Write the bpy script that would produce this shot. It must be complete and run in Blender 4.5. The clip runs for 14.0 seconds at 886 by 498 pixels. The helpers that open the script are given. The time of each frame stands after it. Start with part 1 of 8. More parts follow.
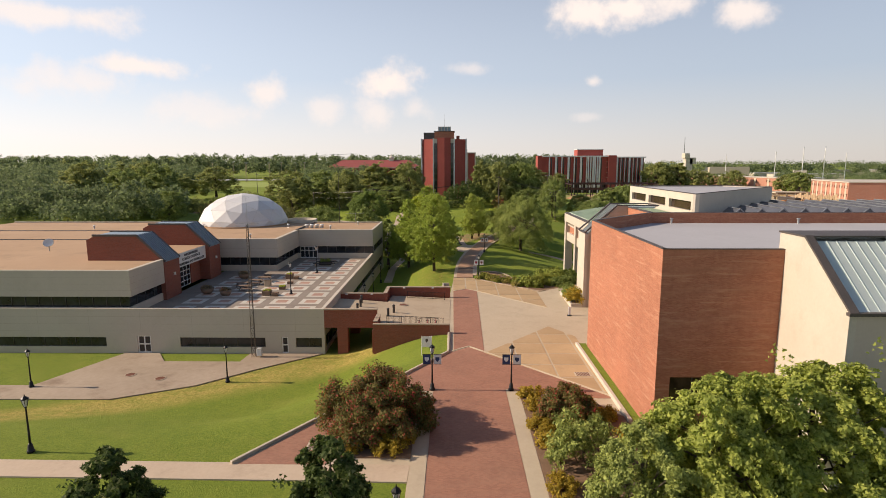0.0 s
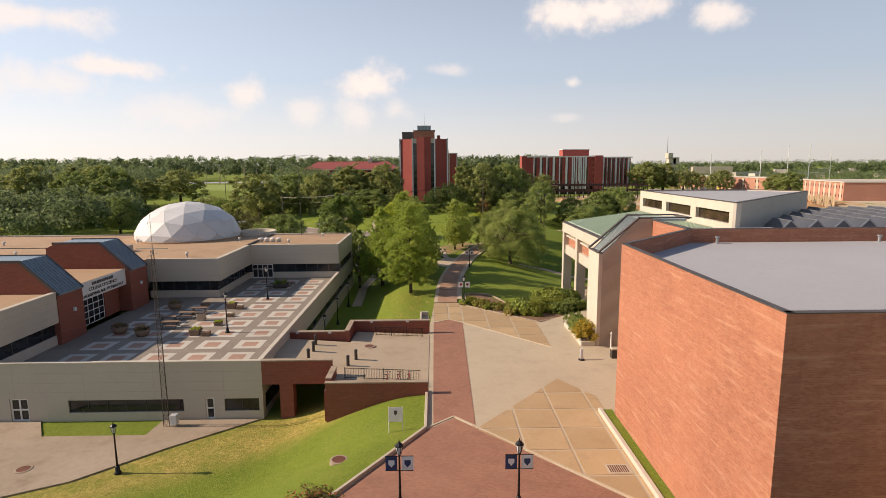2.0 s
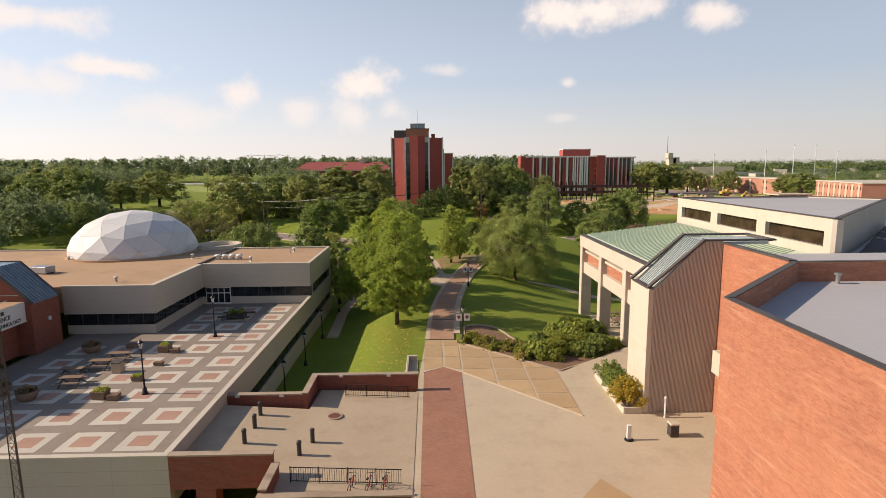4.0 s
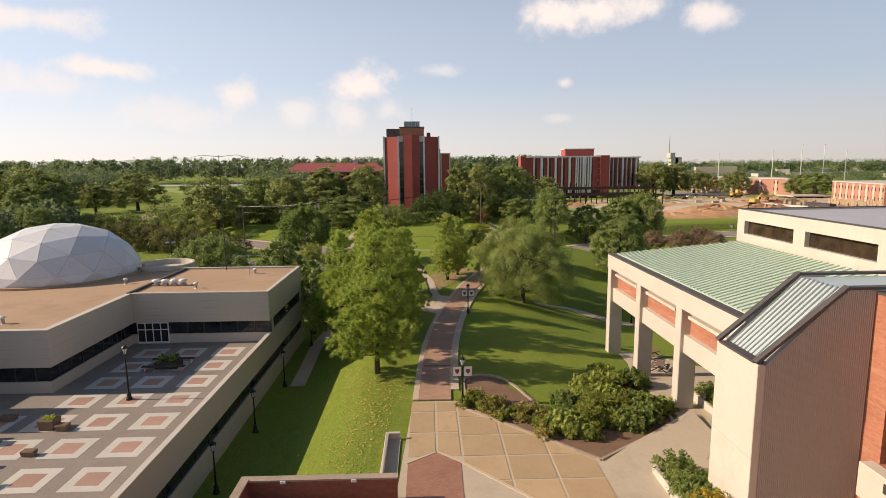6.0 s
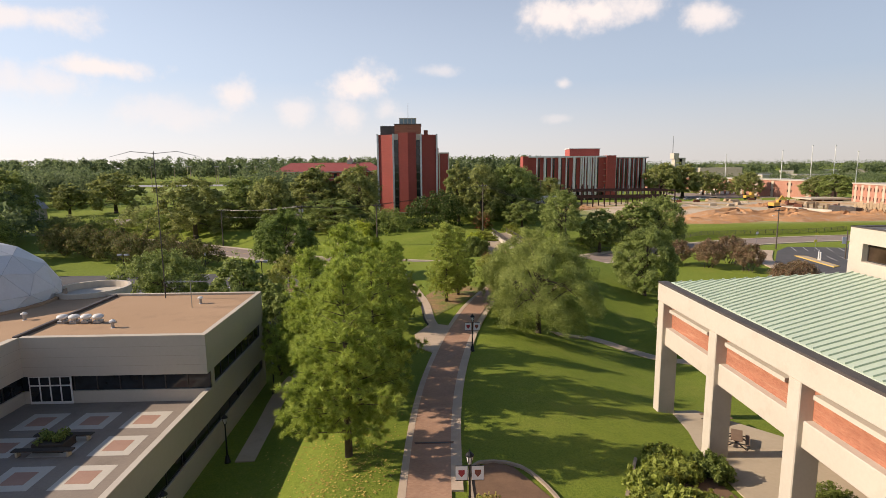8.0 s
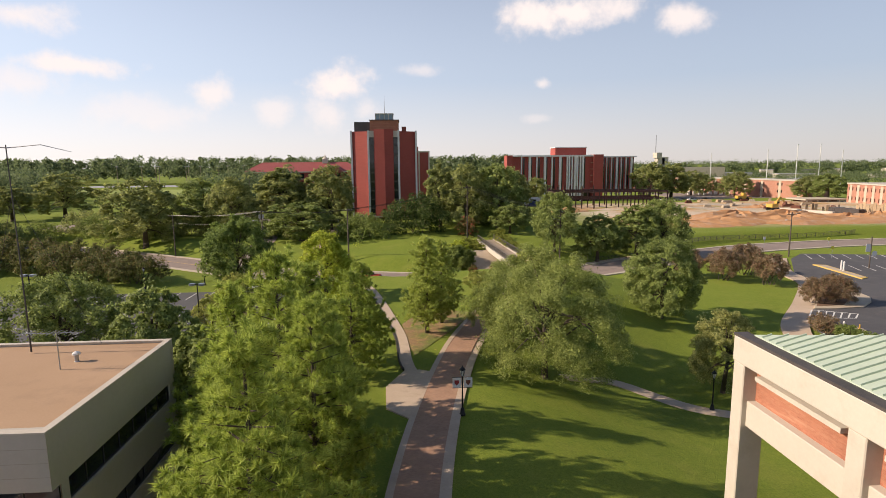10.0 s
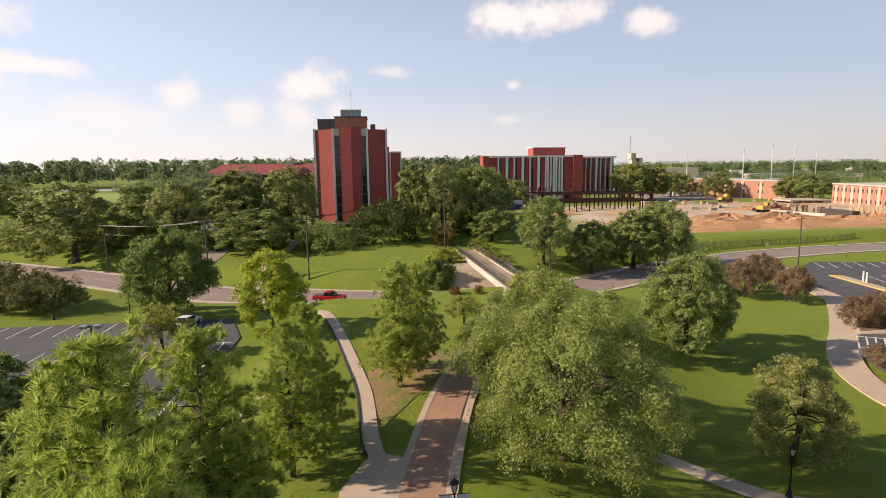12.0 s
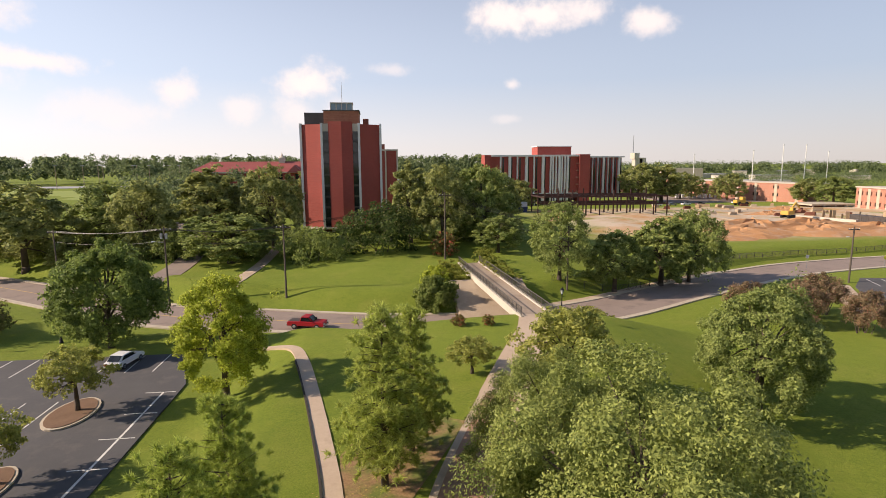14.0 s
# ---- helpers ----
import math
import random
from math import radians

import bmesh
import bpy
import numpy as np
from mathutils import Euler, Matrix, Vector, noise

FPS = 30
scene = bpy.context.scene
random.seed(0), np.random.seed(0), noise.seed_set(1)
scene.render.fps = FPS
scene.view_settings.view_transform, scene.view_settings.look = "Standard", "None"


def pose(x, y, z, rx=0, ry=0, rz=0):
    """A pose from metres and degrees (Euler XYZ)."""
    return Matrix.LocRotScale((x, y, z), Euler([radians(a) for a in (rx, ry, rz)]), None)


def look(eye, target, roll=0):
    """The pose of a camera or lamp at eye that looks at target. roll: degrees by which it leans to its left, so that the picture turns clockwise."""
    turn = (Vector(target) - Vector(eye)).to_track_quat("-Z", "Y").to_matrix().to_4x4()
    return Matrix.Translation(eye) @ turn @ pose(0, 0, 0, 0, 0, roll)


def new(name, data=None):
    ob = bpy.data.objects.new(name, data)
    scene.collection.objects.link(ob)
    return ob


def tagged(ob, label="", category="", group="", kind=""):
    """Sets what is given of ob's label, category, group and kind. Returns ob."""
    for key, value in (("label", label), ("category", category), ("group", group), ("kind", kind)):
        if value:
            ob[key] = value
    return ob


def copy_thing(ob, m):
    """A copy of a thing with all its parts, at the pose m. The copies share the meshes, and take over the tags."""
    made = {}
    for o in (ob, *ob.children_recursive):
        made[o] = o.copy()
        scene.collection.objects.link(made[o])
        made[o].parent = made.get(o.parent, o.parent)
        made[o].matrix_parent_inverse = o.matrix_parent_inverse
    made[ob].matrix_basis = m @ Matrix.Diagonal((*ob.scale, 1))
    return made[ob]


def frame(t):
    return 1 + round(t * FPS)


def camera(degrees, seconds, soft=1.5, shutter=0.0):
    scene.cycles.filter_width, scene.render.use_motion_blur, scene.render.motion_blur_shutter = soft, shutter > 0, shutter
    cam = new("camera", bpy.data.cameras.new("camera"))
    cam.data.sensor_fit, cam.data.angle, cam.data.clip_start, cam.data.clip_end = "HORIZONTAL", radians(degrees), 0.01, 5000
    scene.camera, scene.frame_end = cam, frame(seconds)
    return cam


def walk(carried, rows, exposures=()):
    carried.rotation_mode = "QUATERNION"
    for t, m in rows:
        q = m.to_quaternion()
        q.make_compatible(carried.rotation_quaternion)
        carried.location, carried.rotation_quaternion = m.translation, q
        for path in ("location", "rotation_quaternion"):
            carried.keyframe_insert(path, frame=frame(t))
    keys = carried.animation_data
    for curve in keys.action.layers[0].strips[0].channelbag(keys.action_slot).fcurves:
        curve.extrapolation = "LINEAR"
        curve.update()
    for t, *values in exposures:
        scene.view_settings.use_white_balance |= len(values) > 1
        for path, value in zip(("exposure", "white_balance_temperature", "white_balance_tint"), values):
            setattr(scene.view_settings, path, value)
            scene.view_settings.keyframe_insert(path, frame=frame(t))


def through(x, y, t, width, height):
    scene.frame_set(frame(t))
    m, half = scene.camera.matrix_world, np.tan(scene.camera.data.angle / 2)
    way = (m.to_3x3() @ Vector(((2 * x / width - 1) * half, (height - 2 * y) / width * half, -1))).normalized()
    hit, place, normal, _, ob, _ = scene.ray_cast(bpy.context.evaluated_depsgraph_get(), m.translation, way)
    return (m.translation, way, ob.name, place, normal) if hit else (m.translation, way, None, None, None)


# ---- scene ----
cam = camera(77.2, 14.0, soft=0.65)
PATH = [
    (0, (-0.409, -10.932, 18.697), (-0.444, -8.956, 18.392), -0.1),
    (0.5, (-0.39, -7.036, 18.74), (-0.405, -5.059, 18.435), -0.2),
    (1, (-0.314, -3.117, 18.809), (-0.31, -1.14, 18.503), -0.3),
    (1.5, (-0.206, 0.802, 18.853), (-0.187, 2.778, 18.549), -0.4),
    (2, (-0.057, 4.695, 18.847), (-0.028, 6.672, 18.545), -0.4),
    (2.5, (0.063, 8.585, 18.879), (0.1, 10.562, 18.577), -0.4),
    (3, (0.199, 12.435, 18.911), (0.241, 14.412, 18.61), -0.4),
    (3.2, (0.227, 13.996, 18.922), (0.27, 15.973, 18.62), -0.4),
    (5.3, (1.037, 30.258, 19.146), (1.085, 32.235, 18.846), -0.6),
    (5.5, (1.114, 31.772, 19.152), (1.164, 33.748, 18.852), -0.6),
    (6, (1.223, 35.582, 19.179), (1.276, 37.559, 18.879), -0.6),
    (6.5, (1.325, 39.43, 19.172), (1.382, 41.407, 18.872), -0.5),
    (7, (1.436, 43.236, 19.154), (1.496, 45.213, 18.854), -0.5),
    (7.5, (1.559, 47.031, 19.123), (1.621, 49.007, 18.822), -0.5),
    (7.7, (1.605, 48.424, 19.14), (1.663, 50.401, 18.841), -0.5),
    (9.8, (2.216, 64.196, 19.131), (2.33, 66.17, 18.83), -0.3),
    (10, (2.295, 65.7, 19.106), (2.423, 67.674, 18.805), -0.5),
    (10.5, (2.445, 69.419, 19.05), (2.605, 71.39, 18.751), -0.6),
    (11, (2.615, 73.195, 19.044), (2.807, 75.163, 18.745), -0.6),
    (11.5, (2.813, 77.035, 19.046), (3.028, 79.001, 18.748), -0.6),
    (11.6, (2.854, 77.815, 19.044), (3.071, 79.781, 18.744), -0.5),
    (12, (3.032, 80.911, 19.044), (3.256, 82.876, 18.747), -0.7),
    (12.5, (3.313, 84.752, 19.088), (3.54, 86.717, 18.791), -0.6),
    (13, (3.61, 88.511, 19.177), (3.843, 90.475, 18.878), -0.5),
    (13.5, (3.933, 92.204, 19.261), (4.166, 94.167, 18.961), -0.4),
    (14, (4.32, 95.798, 19.293), (4.552, 97.761, 18.991), -0.3),
]
walk(cam, [(t, look(eye, target, roll)) for t, eye, target, roll in PATH], exposures=((0.0, 0.25, 6950, 15), (6.0, 0.23, 6850, 15), (8.0, 0.24, 6700, 15), (11.0, 0.30, 6750, 17), (14.0, 0.36, 6800, 18)))

# ---- light ----
SUN_EL, SUN_AZ = 29.5, -89.0          # degrees; azimuth clockwise from +y


def world_sky():
    w = bpy.data.worlds.new("sky")
    scene.world = w
    w.use_nodes = True
    nt = w.node_tree
    nt.nodes.clear()
    out = nt.nodes.new("ShaderNodeOutputWorld")
    bg = nt.nodes.new("ShaderNodeBackground")
    sky = nt.nodes.new("ShaderNodeTexSky")
    sky.sky_type = "NISHITA"
    sky.sun_disc = False
    sky.sun_elevation, sky.sun_rotation = radians(SUN_EL), radians(SUN_AZ)
    sky.altitude, sky.air_density, sky.dust_density, sky.ozone_density = 150, 1.0, 0.8, 1.5
    bg.inputs["Strength"].default_value = SKY
    co = nt.nodes.new("ShaderNodeTexCoord")
    # cumulus: a few puffs low over the horizon, with ragged edges
    wob = nt.nodes.new("ShaderNodeTexNoise")
    wob.inputs["Scale"].default_value, wob.inputs["Detail"].default_value = 16, 7
    wob.inputs["Roughness"].default_value = 0.6
    nt.links.new(co.outputs["Generated"], wob.inputs["Vector"])
    mask = None
    puffs = ((.22, .945, .238, .085, .034, 1.0), (.27, .93, .244, .08, .032, 1.0), (.32, .915, .246, .075, .030, .9), (.429, .877, .219, .042, .024, .9),
             (-.111, .984, .138, .056, .040, 1.0), (.027, .987, .160, .040, .012, .5), (.234, .963, .134, .020, .012, .7),
             (-.473, .869, .146, .085, .018, .9), (-.312, .944, .115, .045, .030, .8), (-.562, .805, .205, .10, .022, .8),
             (-.13, .985, .088, .05, .032, .65), (-.22, .97, .092, .045, .026, .6), (-.55, .83, .12, .10, .03, .6),
             (.231, .97, .078, .03, .01, .35), (-.07, .99, .096, .035, .024, .5), (-.40, .91, .085, .12, .03, .45))
    for x, y, z, rw, rh, amount in puffs:
        sub = nt.nodes.new("ShaderNodeVectorMath")
        sub.operation = "SUBTRACT"
        sub.inputs[1].default_value = (x, y, z)
        nt.links.new(co.outputs["Generated"], sub.inputs[0])
        mul = nt.nodes.new("ShaderNodeVectorMath")
        mul.operation = "MULTIPLY"
        mul.inputs[1].default_value = (1 / rw, 1 / rw, 1 / rh)
        nt.links.new(sub.outputs[0], mul.inputs[0])
        ln = nt.nodes.new("ShaderNodeVectorMath")
        ln.operation = "LENGTH"
        nt.links.new(mul.outputs[0], ln.inputs[0])
        ad = nt.nodes.new("ShaderNodeMath")
        ad.operation = "MULTIPLY_ADD"
        ad.inputs[1].default_value, ad.inputs[2].default_value = 2.6, -1.3
        nt.links.new(wob.outputs["Fac"], ad.inputs[0])
        tot = nt.nodes.new("ShaderNodeMath")
        nt.links.new(ln.outputs["Value"], tot.inputs[0])
        nt.links.new(ad.outputs[0], tot.inputs[1])
        mr = nt.nodes.new("ShaderNodeMapRange")
        mr.interpolation_type = "SMOOTHSTEP"
        mr.inputs["From Min"].default_value, mr.inputs["From Max"].default_value = 1.15, 0.15
        mr.inputs["To Min"].default_value, mr.inputs["To Max"].default_value = 0, amount
        nt.links.new(tot.outputs[0], mr.inputs["Value"])
        if mask is None:
            mask = mr.outputs[0]
        else:
            mx = nt.nodes.new("ShaderNodeMath")
            mx.operation = "MAXIMUM"
            nt.links.new(mask, mx.inputs[0])
            nt.links.new(mr.outputs[0], mx.inputs[1])
            mask = mx.outputs[0]
    # haze: pale blue above, warm white at the horizon
    sep = nt.nodes.new("ShaderNodeSeparateXYZ")
    nt.links.new(co.outputs["Generated"], sep.inputs[0])
    amount = nt.nodes.new("ShaderNodeMapRange")
    amount.inputs["From Min"].default_value, amount.inputs["From Max"].default_value = 0.5, 0.05
    amount.inputs["To Min"].default_value, amount.inputs["To Max"].default_value = 0.0, HAZE
    nt.links.new(sep.outputs["Z"], amount.inputs["Value"])
    tone = nt.nodes.new("ShaderNodeValToRGB")
    for e, (at, c) in zip((tone.color_ramp.elements[0], tone.color_ramp.elements[1], tone.color_ramp.elements.new(0.14)), ((0.0, HAZE_LOW), (0.32, HAZE_HIGH), (0.14, HAZE_MID))):
        e.position, e.color = at, tuple(v * 0.1 for v in c[:3]) + (1,)
    nt.links.new(sep.outputs["Z"], tone.inputs[0])
    gain = nt.nodes.new("ShaderNodeVectorMath")
    gain.operation = "SCALE"
    # whiter towards the sun
    lean = nt.nodes.new("ShaderNodeMath")
    lean.operation = "MULTIPLY_ADD"
    lean.inputs[1].default_value, lean.inputs[2].default_value = -3.6, 9.8
    nt.links.new(sep.outputs["X"], lean.inputs[0])
    nt.links.new(lean.outputs[0], gain.inputs["Scale"])
    nt.links.new(tone.outputs[0], gain.inputs[0])
    m0 = nt.nodes.new("ShaderNodeMix")
    m0.data_type = "RGBA"
    nt.links.new(amount.outputs[0], m0.inputs["Factor"])
    nt.links.new(sky.outputs[0], m0.inputs[6])
    nt.links.new(gain.outputs[0], m0.inputs[7])
    mix = nt.nodes.new("ShaderNodeMix")
    mix.data_type = "RGBA"
    nt.links.new(mask, mix.inputs["Factor"])
    nt.links.new(m0.outputs[2], mix.inputs[6])
    mix.inputs[7].default_value = CLOUD_COLOUR
    nt.links.new(mix.outputs[2], bg.inputs["Color"])
    nt.links.new(bg.outputs[0], out.inputs[0])


SKY, HAZE = 0.104, 0.85
HAZE_LOW, HAZE_MID, HAZE_HIGH = (7.1, 6.95, 6.75), (5.3, 6.2, 7.4), (2.7, 4.5, 8.1)
CLOUD_COLOUR = (8.2, 7.6, 7.2, 1)
world_sky()
sun = new("sun", bpy.data.lights.new("sun", "SUN"))
sun.data.energy, sun.data.angle, sun.data.color = 5.0, radians(0.6), (1.0, 0.87, 0.70)
sun.matrix_world = look((60 * math.cos(radians(SUN_EL)) * math.sin(radians(SUN_AZ)), 60 * math.cos(radians(SUN_EL)) * math.cos(radians(SUN_AZ)), 60 * math.sin(radians(SUN_EL))), (0, 0, 0))


# ---- materials ----
def nodes(name):
    m = bpy.data.materials.new(name)
    m.use_nodes = True
    nt = m.node_tree
    return m, nt, nt.nodes["Principled BSDF"]


def ramp2(nt, fac, c1, c2, lo=0.35, hi=0.65):
    r = nt.nodes.new("ShaderNodeValToRGB")
    r.color_ramp.elements[0].position, r.color_ramp.elements[1].position = lo, hi
    r.color_ramp.elements[0].color, r.color_ramp.elements[1].color = (*c1, 1), (*c2, 1)
    nt.links.new(fac, r.inputs[0])
    return r.outputs[0]


def noise_tex(nt, vec, scale, detail=5, rough=0.6):
    n = nt.nodes.new("ShaderNodeTexNoise")
    n.inputs["Scale"].default_value, n.inputs["Detail"].default_value, n.inputs["Roughness"].default_value = scale, detail, rough
    nt.links.new(vec, n.inputs["Vector"])
    return n.outputs["Fac"]


def mixc(nt, fac, a, b, mode="MIX"):
    m = nt.nodes.new("ShaderNodeMix")
    m.data_type, m.blend_type = "RGBA", mode
    for sock, v in ((m.inputs["Factor"], fac), (m.inputs[6], a), (m.inputs[7], b)):
        if isinstance(v, (int, float)):
            sock.default_value = v
        elif isinstance(v, tuple):
            sock.default_value = (*v, 1)
        else:
            nt.links.new(v, sock)
    return m.outputs[2]


def bump(nt, bsdf, height, strength, distance=0.02):
    b = nt.nodes.new("ShaderNodeBump")
    b.inputs["Strength"].default_value, b.inputs["Distance"].default_value = strength, distance
    nt.links.new(height, b.inputs["Height"])
    nt.links.new(b.outputs[0], bsdf.inputs["Normal"])


def coords(nt):
    return nt.nodes.new("ShaderNodeTexCoord").outputs["Object"]


def surf(name, c1, c2, big=0.3, fine=6.0, rough=0.8, metal=0.0, relief=0.3, stain=None, stain_amount=0.5, vary=0.0, spec=0.5):
    """A surface of two tones, mixed at a large and a fine scale, with optional stains and a tone of its own for each piece."""
    m, nt, b = nodes(name)
    v = coords(nt)
    f1, f2 = noise_tex(nt, v, big), noise_tex(nt, v, fine, 6, 0.7)
    col = ramp2(nt, f1, c1, c2)
    col = mixc(nt, 0.5, col, ramp2(nt, f2, c1, c2, 0.3, 0.7))
    if stain:
        sm = ramp2(nt, noise_tex(nt, v, big * 2.3, 8, 0.7), (0, 0, 0), (stain_amount,) * 3, 0.52, 0.72)
        col = mixc(nt, sm, col, stain)
    if vary:
        oi = nt.nodes.new("ShaderNodeObjectInfo")
        hsv = nt.nodes.new("ShaderNodeHueSaturation")
        mr = nt.nodes.new("ShaderNodeMapRange")
        mr.inputs["To Min"].default_value, mr.inputs["To Max"].default_value = 1 - vary, 1 + vary
        nt.links.new(oi.outputs["Random"], mr.inputs["Value"])
        nt.links.new(mr.outputs[0], hsv.inputs["Value"])
        nt.links.new(col, hsv.inputs["Color"])
        col = hsv.outputs[0]
    nt.links.new(col, b.inputs["Base Color"])
    b.inputs["Roughness"].default_value, b.inputs["Metallic"].default_value = rough, metal
    b.inputs["Specular IOR Level"].default_value = spec
    bump(nt, b, f2, relief)
    return m


def brick_mat(name, c1, c2, mortar, w=0.21, h=0.07, wall=True, stains=0.35, dashes=False):
    m, nt, b = nodes(name)
    v = coords(nt)
    if wall:
        s = nt.nodes.new("ShaderNodeSeparateXYZ")
        nt.links.new(v, s.inputs[0])
        ad = nt.nodes.new("ShaderNodeMath")
        nt.links.new(s.outputs[0], ad.inputs[0])
        nt.links.new(s.outputs[1], ad.inputs[1])
        cb = nt.nodes.new("ShaderNodeCombineXYZ")
        nt.links.new(ad.outputs[0], cb.inputs[0])
        nt.links.new(s.outputs[2], cb.inputs[1])
        vec = cb.outputs[0]
    else:
        vec = v
    t = nt.nodes.new("ShaderNodeTexBrick")
    t.inputs["Scale"].default_value, t.inputs["Brick Width"].default_value, t.inputs["Row Height"].default_value = 1, w, h
    t.inputs["Mortar Size"].default_value, t.inputs["Mortar Smooth"].default_value = 0.008, 0.3
    t.inputs["Color1"].default_value, t.inputs["Color2"].default_value, t.inputs["Mortar"].default_value = (*c1, 1), (*c2, 1), (*mortar, 1)
    nt.links.new(vec, t.inputs["Vector"])
    # streaks along the courses
    mp = nt.nodes.new("ShaderNodeMapping")
    mp.inputs["Scale"].default_value = (0.6, 2.6, 1) if wall else (0.5, 0.5, 1)
    nt.links.new(vec, mp.inputs["Vector"])
    f = noise_tex(nt, mp.outputs[0], 1.1, 8, 0.7)
    col = mixc(nt, ramp2(nt, f, (0, 0, 0), (stains,) * 3, 0.42, 0.7), t.outputs["Color"], tuple(x * 0.6 for x in c1))
    f3 = noise_tex(nt, vec, 0.18, 3, 0.5)
    col = mixc(nt, ramp2(nt, f3, (0, 0, 0), (stains * 0.6,) * 3, 0.4, 0.7), col, tuple(min(1, x * 1.35) for x in c2))
    if dashes:
        # chipped courses, pale bloom and thin vertical runs of dirt
        for scale, lo, hi, amount, tone in (((0.9, 9, 1), .63, .70, .5, tuple(x * 0.6 for x in c1)), ((0.35, 3.2, 1), .54, .70, .6, (0.50, 0.27, 0.165)), ((2.4, 0.35, 1), .54, .74, .22, tuple(x * 0.65 for x in c1))):
            mp2 = nt.nodes.new("ShaderNodeMapping")
            mp2.inputs["Scale"].default_value = scale
            mp2.inputs["Location"].default_value = (scale[1] * 3.7, scale[0] * 5.1, 0)
            nt.links.new(vec, mp2.inputs["Vector"])
            col = mixc(nt, ramp2(nt, noise_tex(nt, mp2.outputs[0], 1.0, 4, 0.6), (0, 0, 0), (amount,) * 3, lo, hi), col, tone)
    nt.links.new(col, b.inputs["Base Color"])
    b.inputs["Roughness"].default_value = 0.85
    bump(nt, b, t.outputs["Fac"], -0.4, 0.01)
    return m


DRY = (53.8, 60.5)                     # band of y - 0.62 x where the bank's turf is dry


def grass_mat(name):
    m, nt, b = nodes(name)
    v = coords(nt)
    big, mid, fine = noise_tex(nt, v, 0.06, 4), noise_tex(nt, v, 0.9, 8, 0.75), noise_tex(nt, v, 6, 8, 0.85)
    col = mixc(nt, 0.5, ramp2(nt, big, (0.135, 0.19, 0.020), (0.205, 0.25, 0.029)), ramp2(nt, mid, (0.080, 0.136, 0.014), (0.237, 0.27, 0.037)))
    col = mixc(nt, ramp2(nt, noise_tex(nt, v, 0.22, 8, 0.72), (0, 0, 0), (0.55,) * 3, 0.50, 0.70), col, (0.31, 0.28, 0.07))
    col = mixc(nt, 0.55, col, ramp2(nt, fine, (0.048, 0.098, 0.011), (0.258, 0.285, 0.045), 0.36, 0.64))
    # red clay and gravel of the building site, beyond the street
    s = nt.nodes.new("ShaderNodeSeparateXYZ")
    nt.links.new(v, s.inputs[0])

    def band(sock, a, z, soft):
        lo, hi = nt.nodes.new("ShaderNodeMapRange"), nt.nodes.new("ShaderNodeMapRange")
        lo.inputs["From Min"].default_value, lo.inputs["From Max"].default_value = a - soft, a + soft
        hi.inputs["From Min"].default_value, hi.inputs["From Max"].default_value = z + soft, z - soft
        nt.links.new(sock, lo.inputs["Value"])
        nt.links.new(sock, hi.inputs["Value"])
        mu = nt.nodes.new("ShaderNodeMath")
        mu.operation = "MULTIPLY"
        nt.links.new(lo.outputs[0], mu.inputs[0])
        nt.links.new(hi.outputs[0], mu.inputs[1])
        return mu.outputs[0]

    slant = nt.nodes.new("ShaderNodeMath")
    slant.operation = "MULTIPLY_ADD"
    slant.inputs[1].default_value = -0.62
    nt.links.new(s.outputs[0], slant.inputs[0])
    nt.links.new(s.outputs[1], slant.inputs[2])
    dry = nt.nodes.new("ShaderNodeMath")
    dry.operation = "MULTIPLY"
    nt.links.new(band(slant.outputs[0], DRY[0], DRY[1], 1.6), dry.inputs[0])
    nt.links.new(band(s.outputs[0], -50, -5, 3), dry.inputs[1])
    rag = nt.nodes.new("ShaderNodeMath")
    rag.operation = "MULTIPLY"
    nt.links.new(dry.outputs[0], rag.inputs[0])
    nt.links.new(ramp2(nt, noise_tex(nt, v, 0.7, 8, 0.75), (0.25,) * 3, (1.0,) * 3, 0.34, 0.58), rag.inputs[1])
    col = mixc(nt, rag.outputs[0], col, ramp2(nt, noise_tex(nt, v, 3.5, 6, 0.8), (0.22, 0.165, 0.04), (0.50, 0.39, 0.115)))
    mu = nt.nodes.new("ShaderNodeMath")
    mu.operation = "MULTIPLY"
    nt.links.new(band(s.outputs[0], 62, 260, 9), mu.inputs[0])
    nt.links.new(band(s.outputs[1], 226, 312, 7), mu.inputs[1])
    ed = nt.nodes.new("ShaderNodeMath")
    ed.operation = "MULTIPLY"
    nt.links.new(mu.outputs[0], ed.inputs[0])
    nt.links.new(ramp2(nt, noise_tex(nt, v, 0.09, 6, 0.65), (0.3,) * 3, (1,) * 3, 0.36, 0.46), ed.inputs[1])
    clay = ramp2(nt, noise_tex(nt, v, 0.05, 8, 0.7), (0.46, 0.235, 0.10), (0.53, 0.42, 0.33), 0.38, 0.56)
    col = mixc(nt, ed.outputs[0], col, clay)
    nt.links.new(col, b.inputs["Base Color"])
    b.inputs["Roughness"].default_value = 0.95
    b.inputs["Specular IOR Level"].default_value = 0.15
    b.inputs["Sheen Weight"].default_value, b.inputs["Sheen Roughness"].default_value = 0.08, 0.6
    b.inputs["Sheen Tint"].default_value = (0.35, 0.48, 0.08, 1)
    bump(nt, b, mixc(nt, 0.5, fine, mid), 0.8, 0.16)
    return m


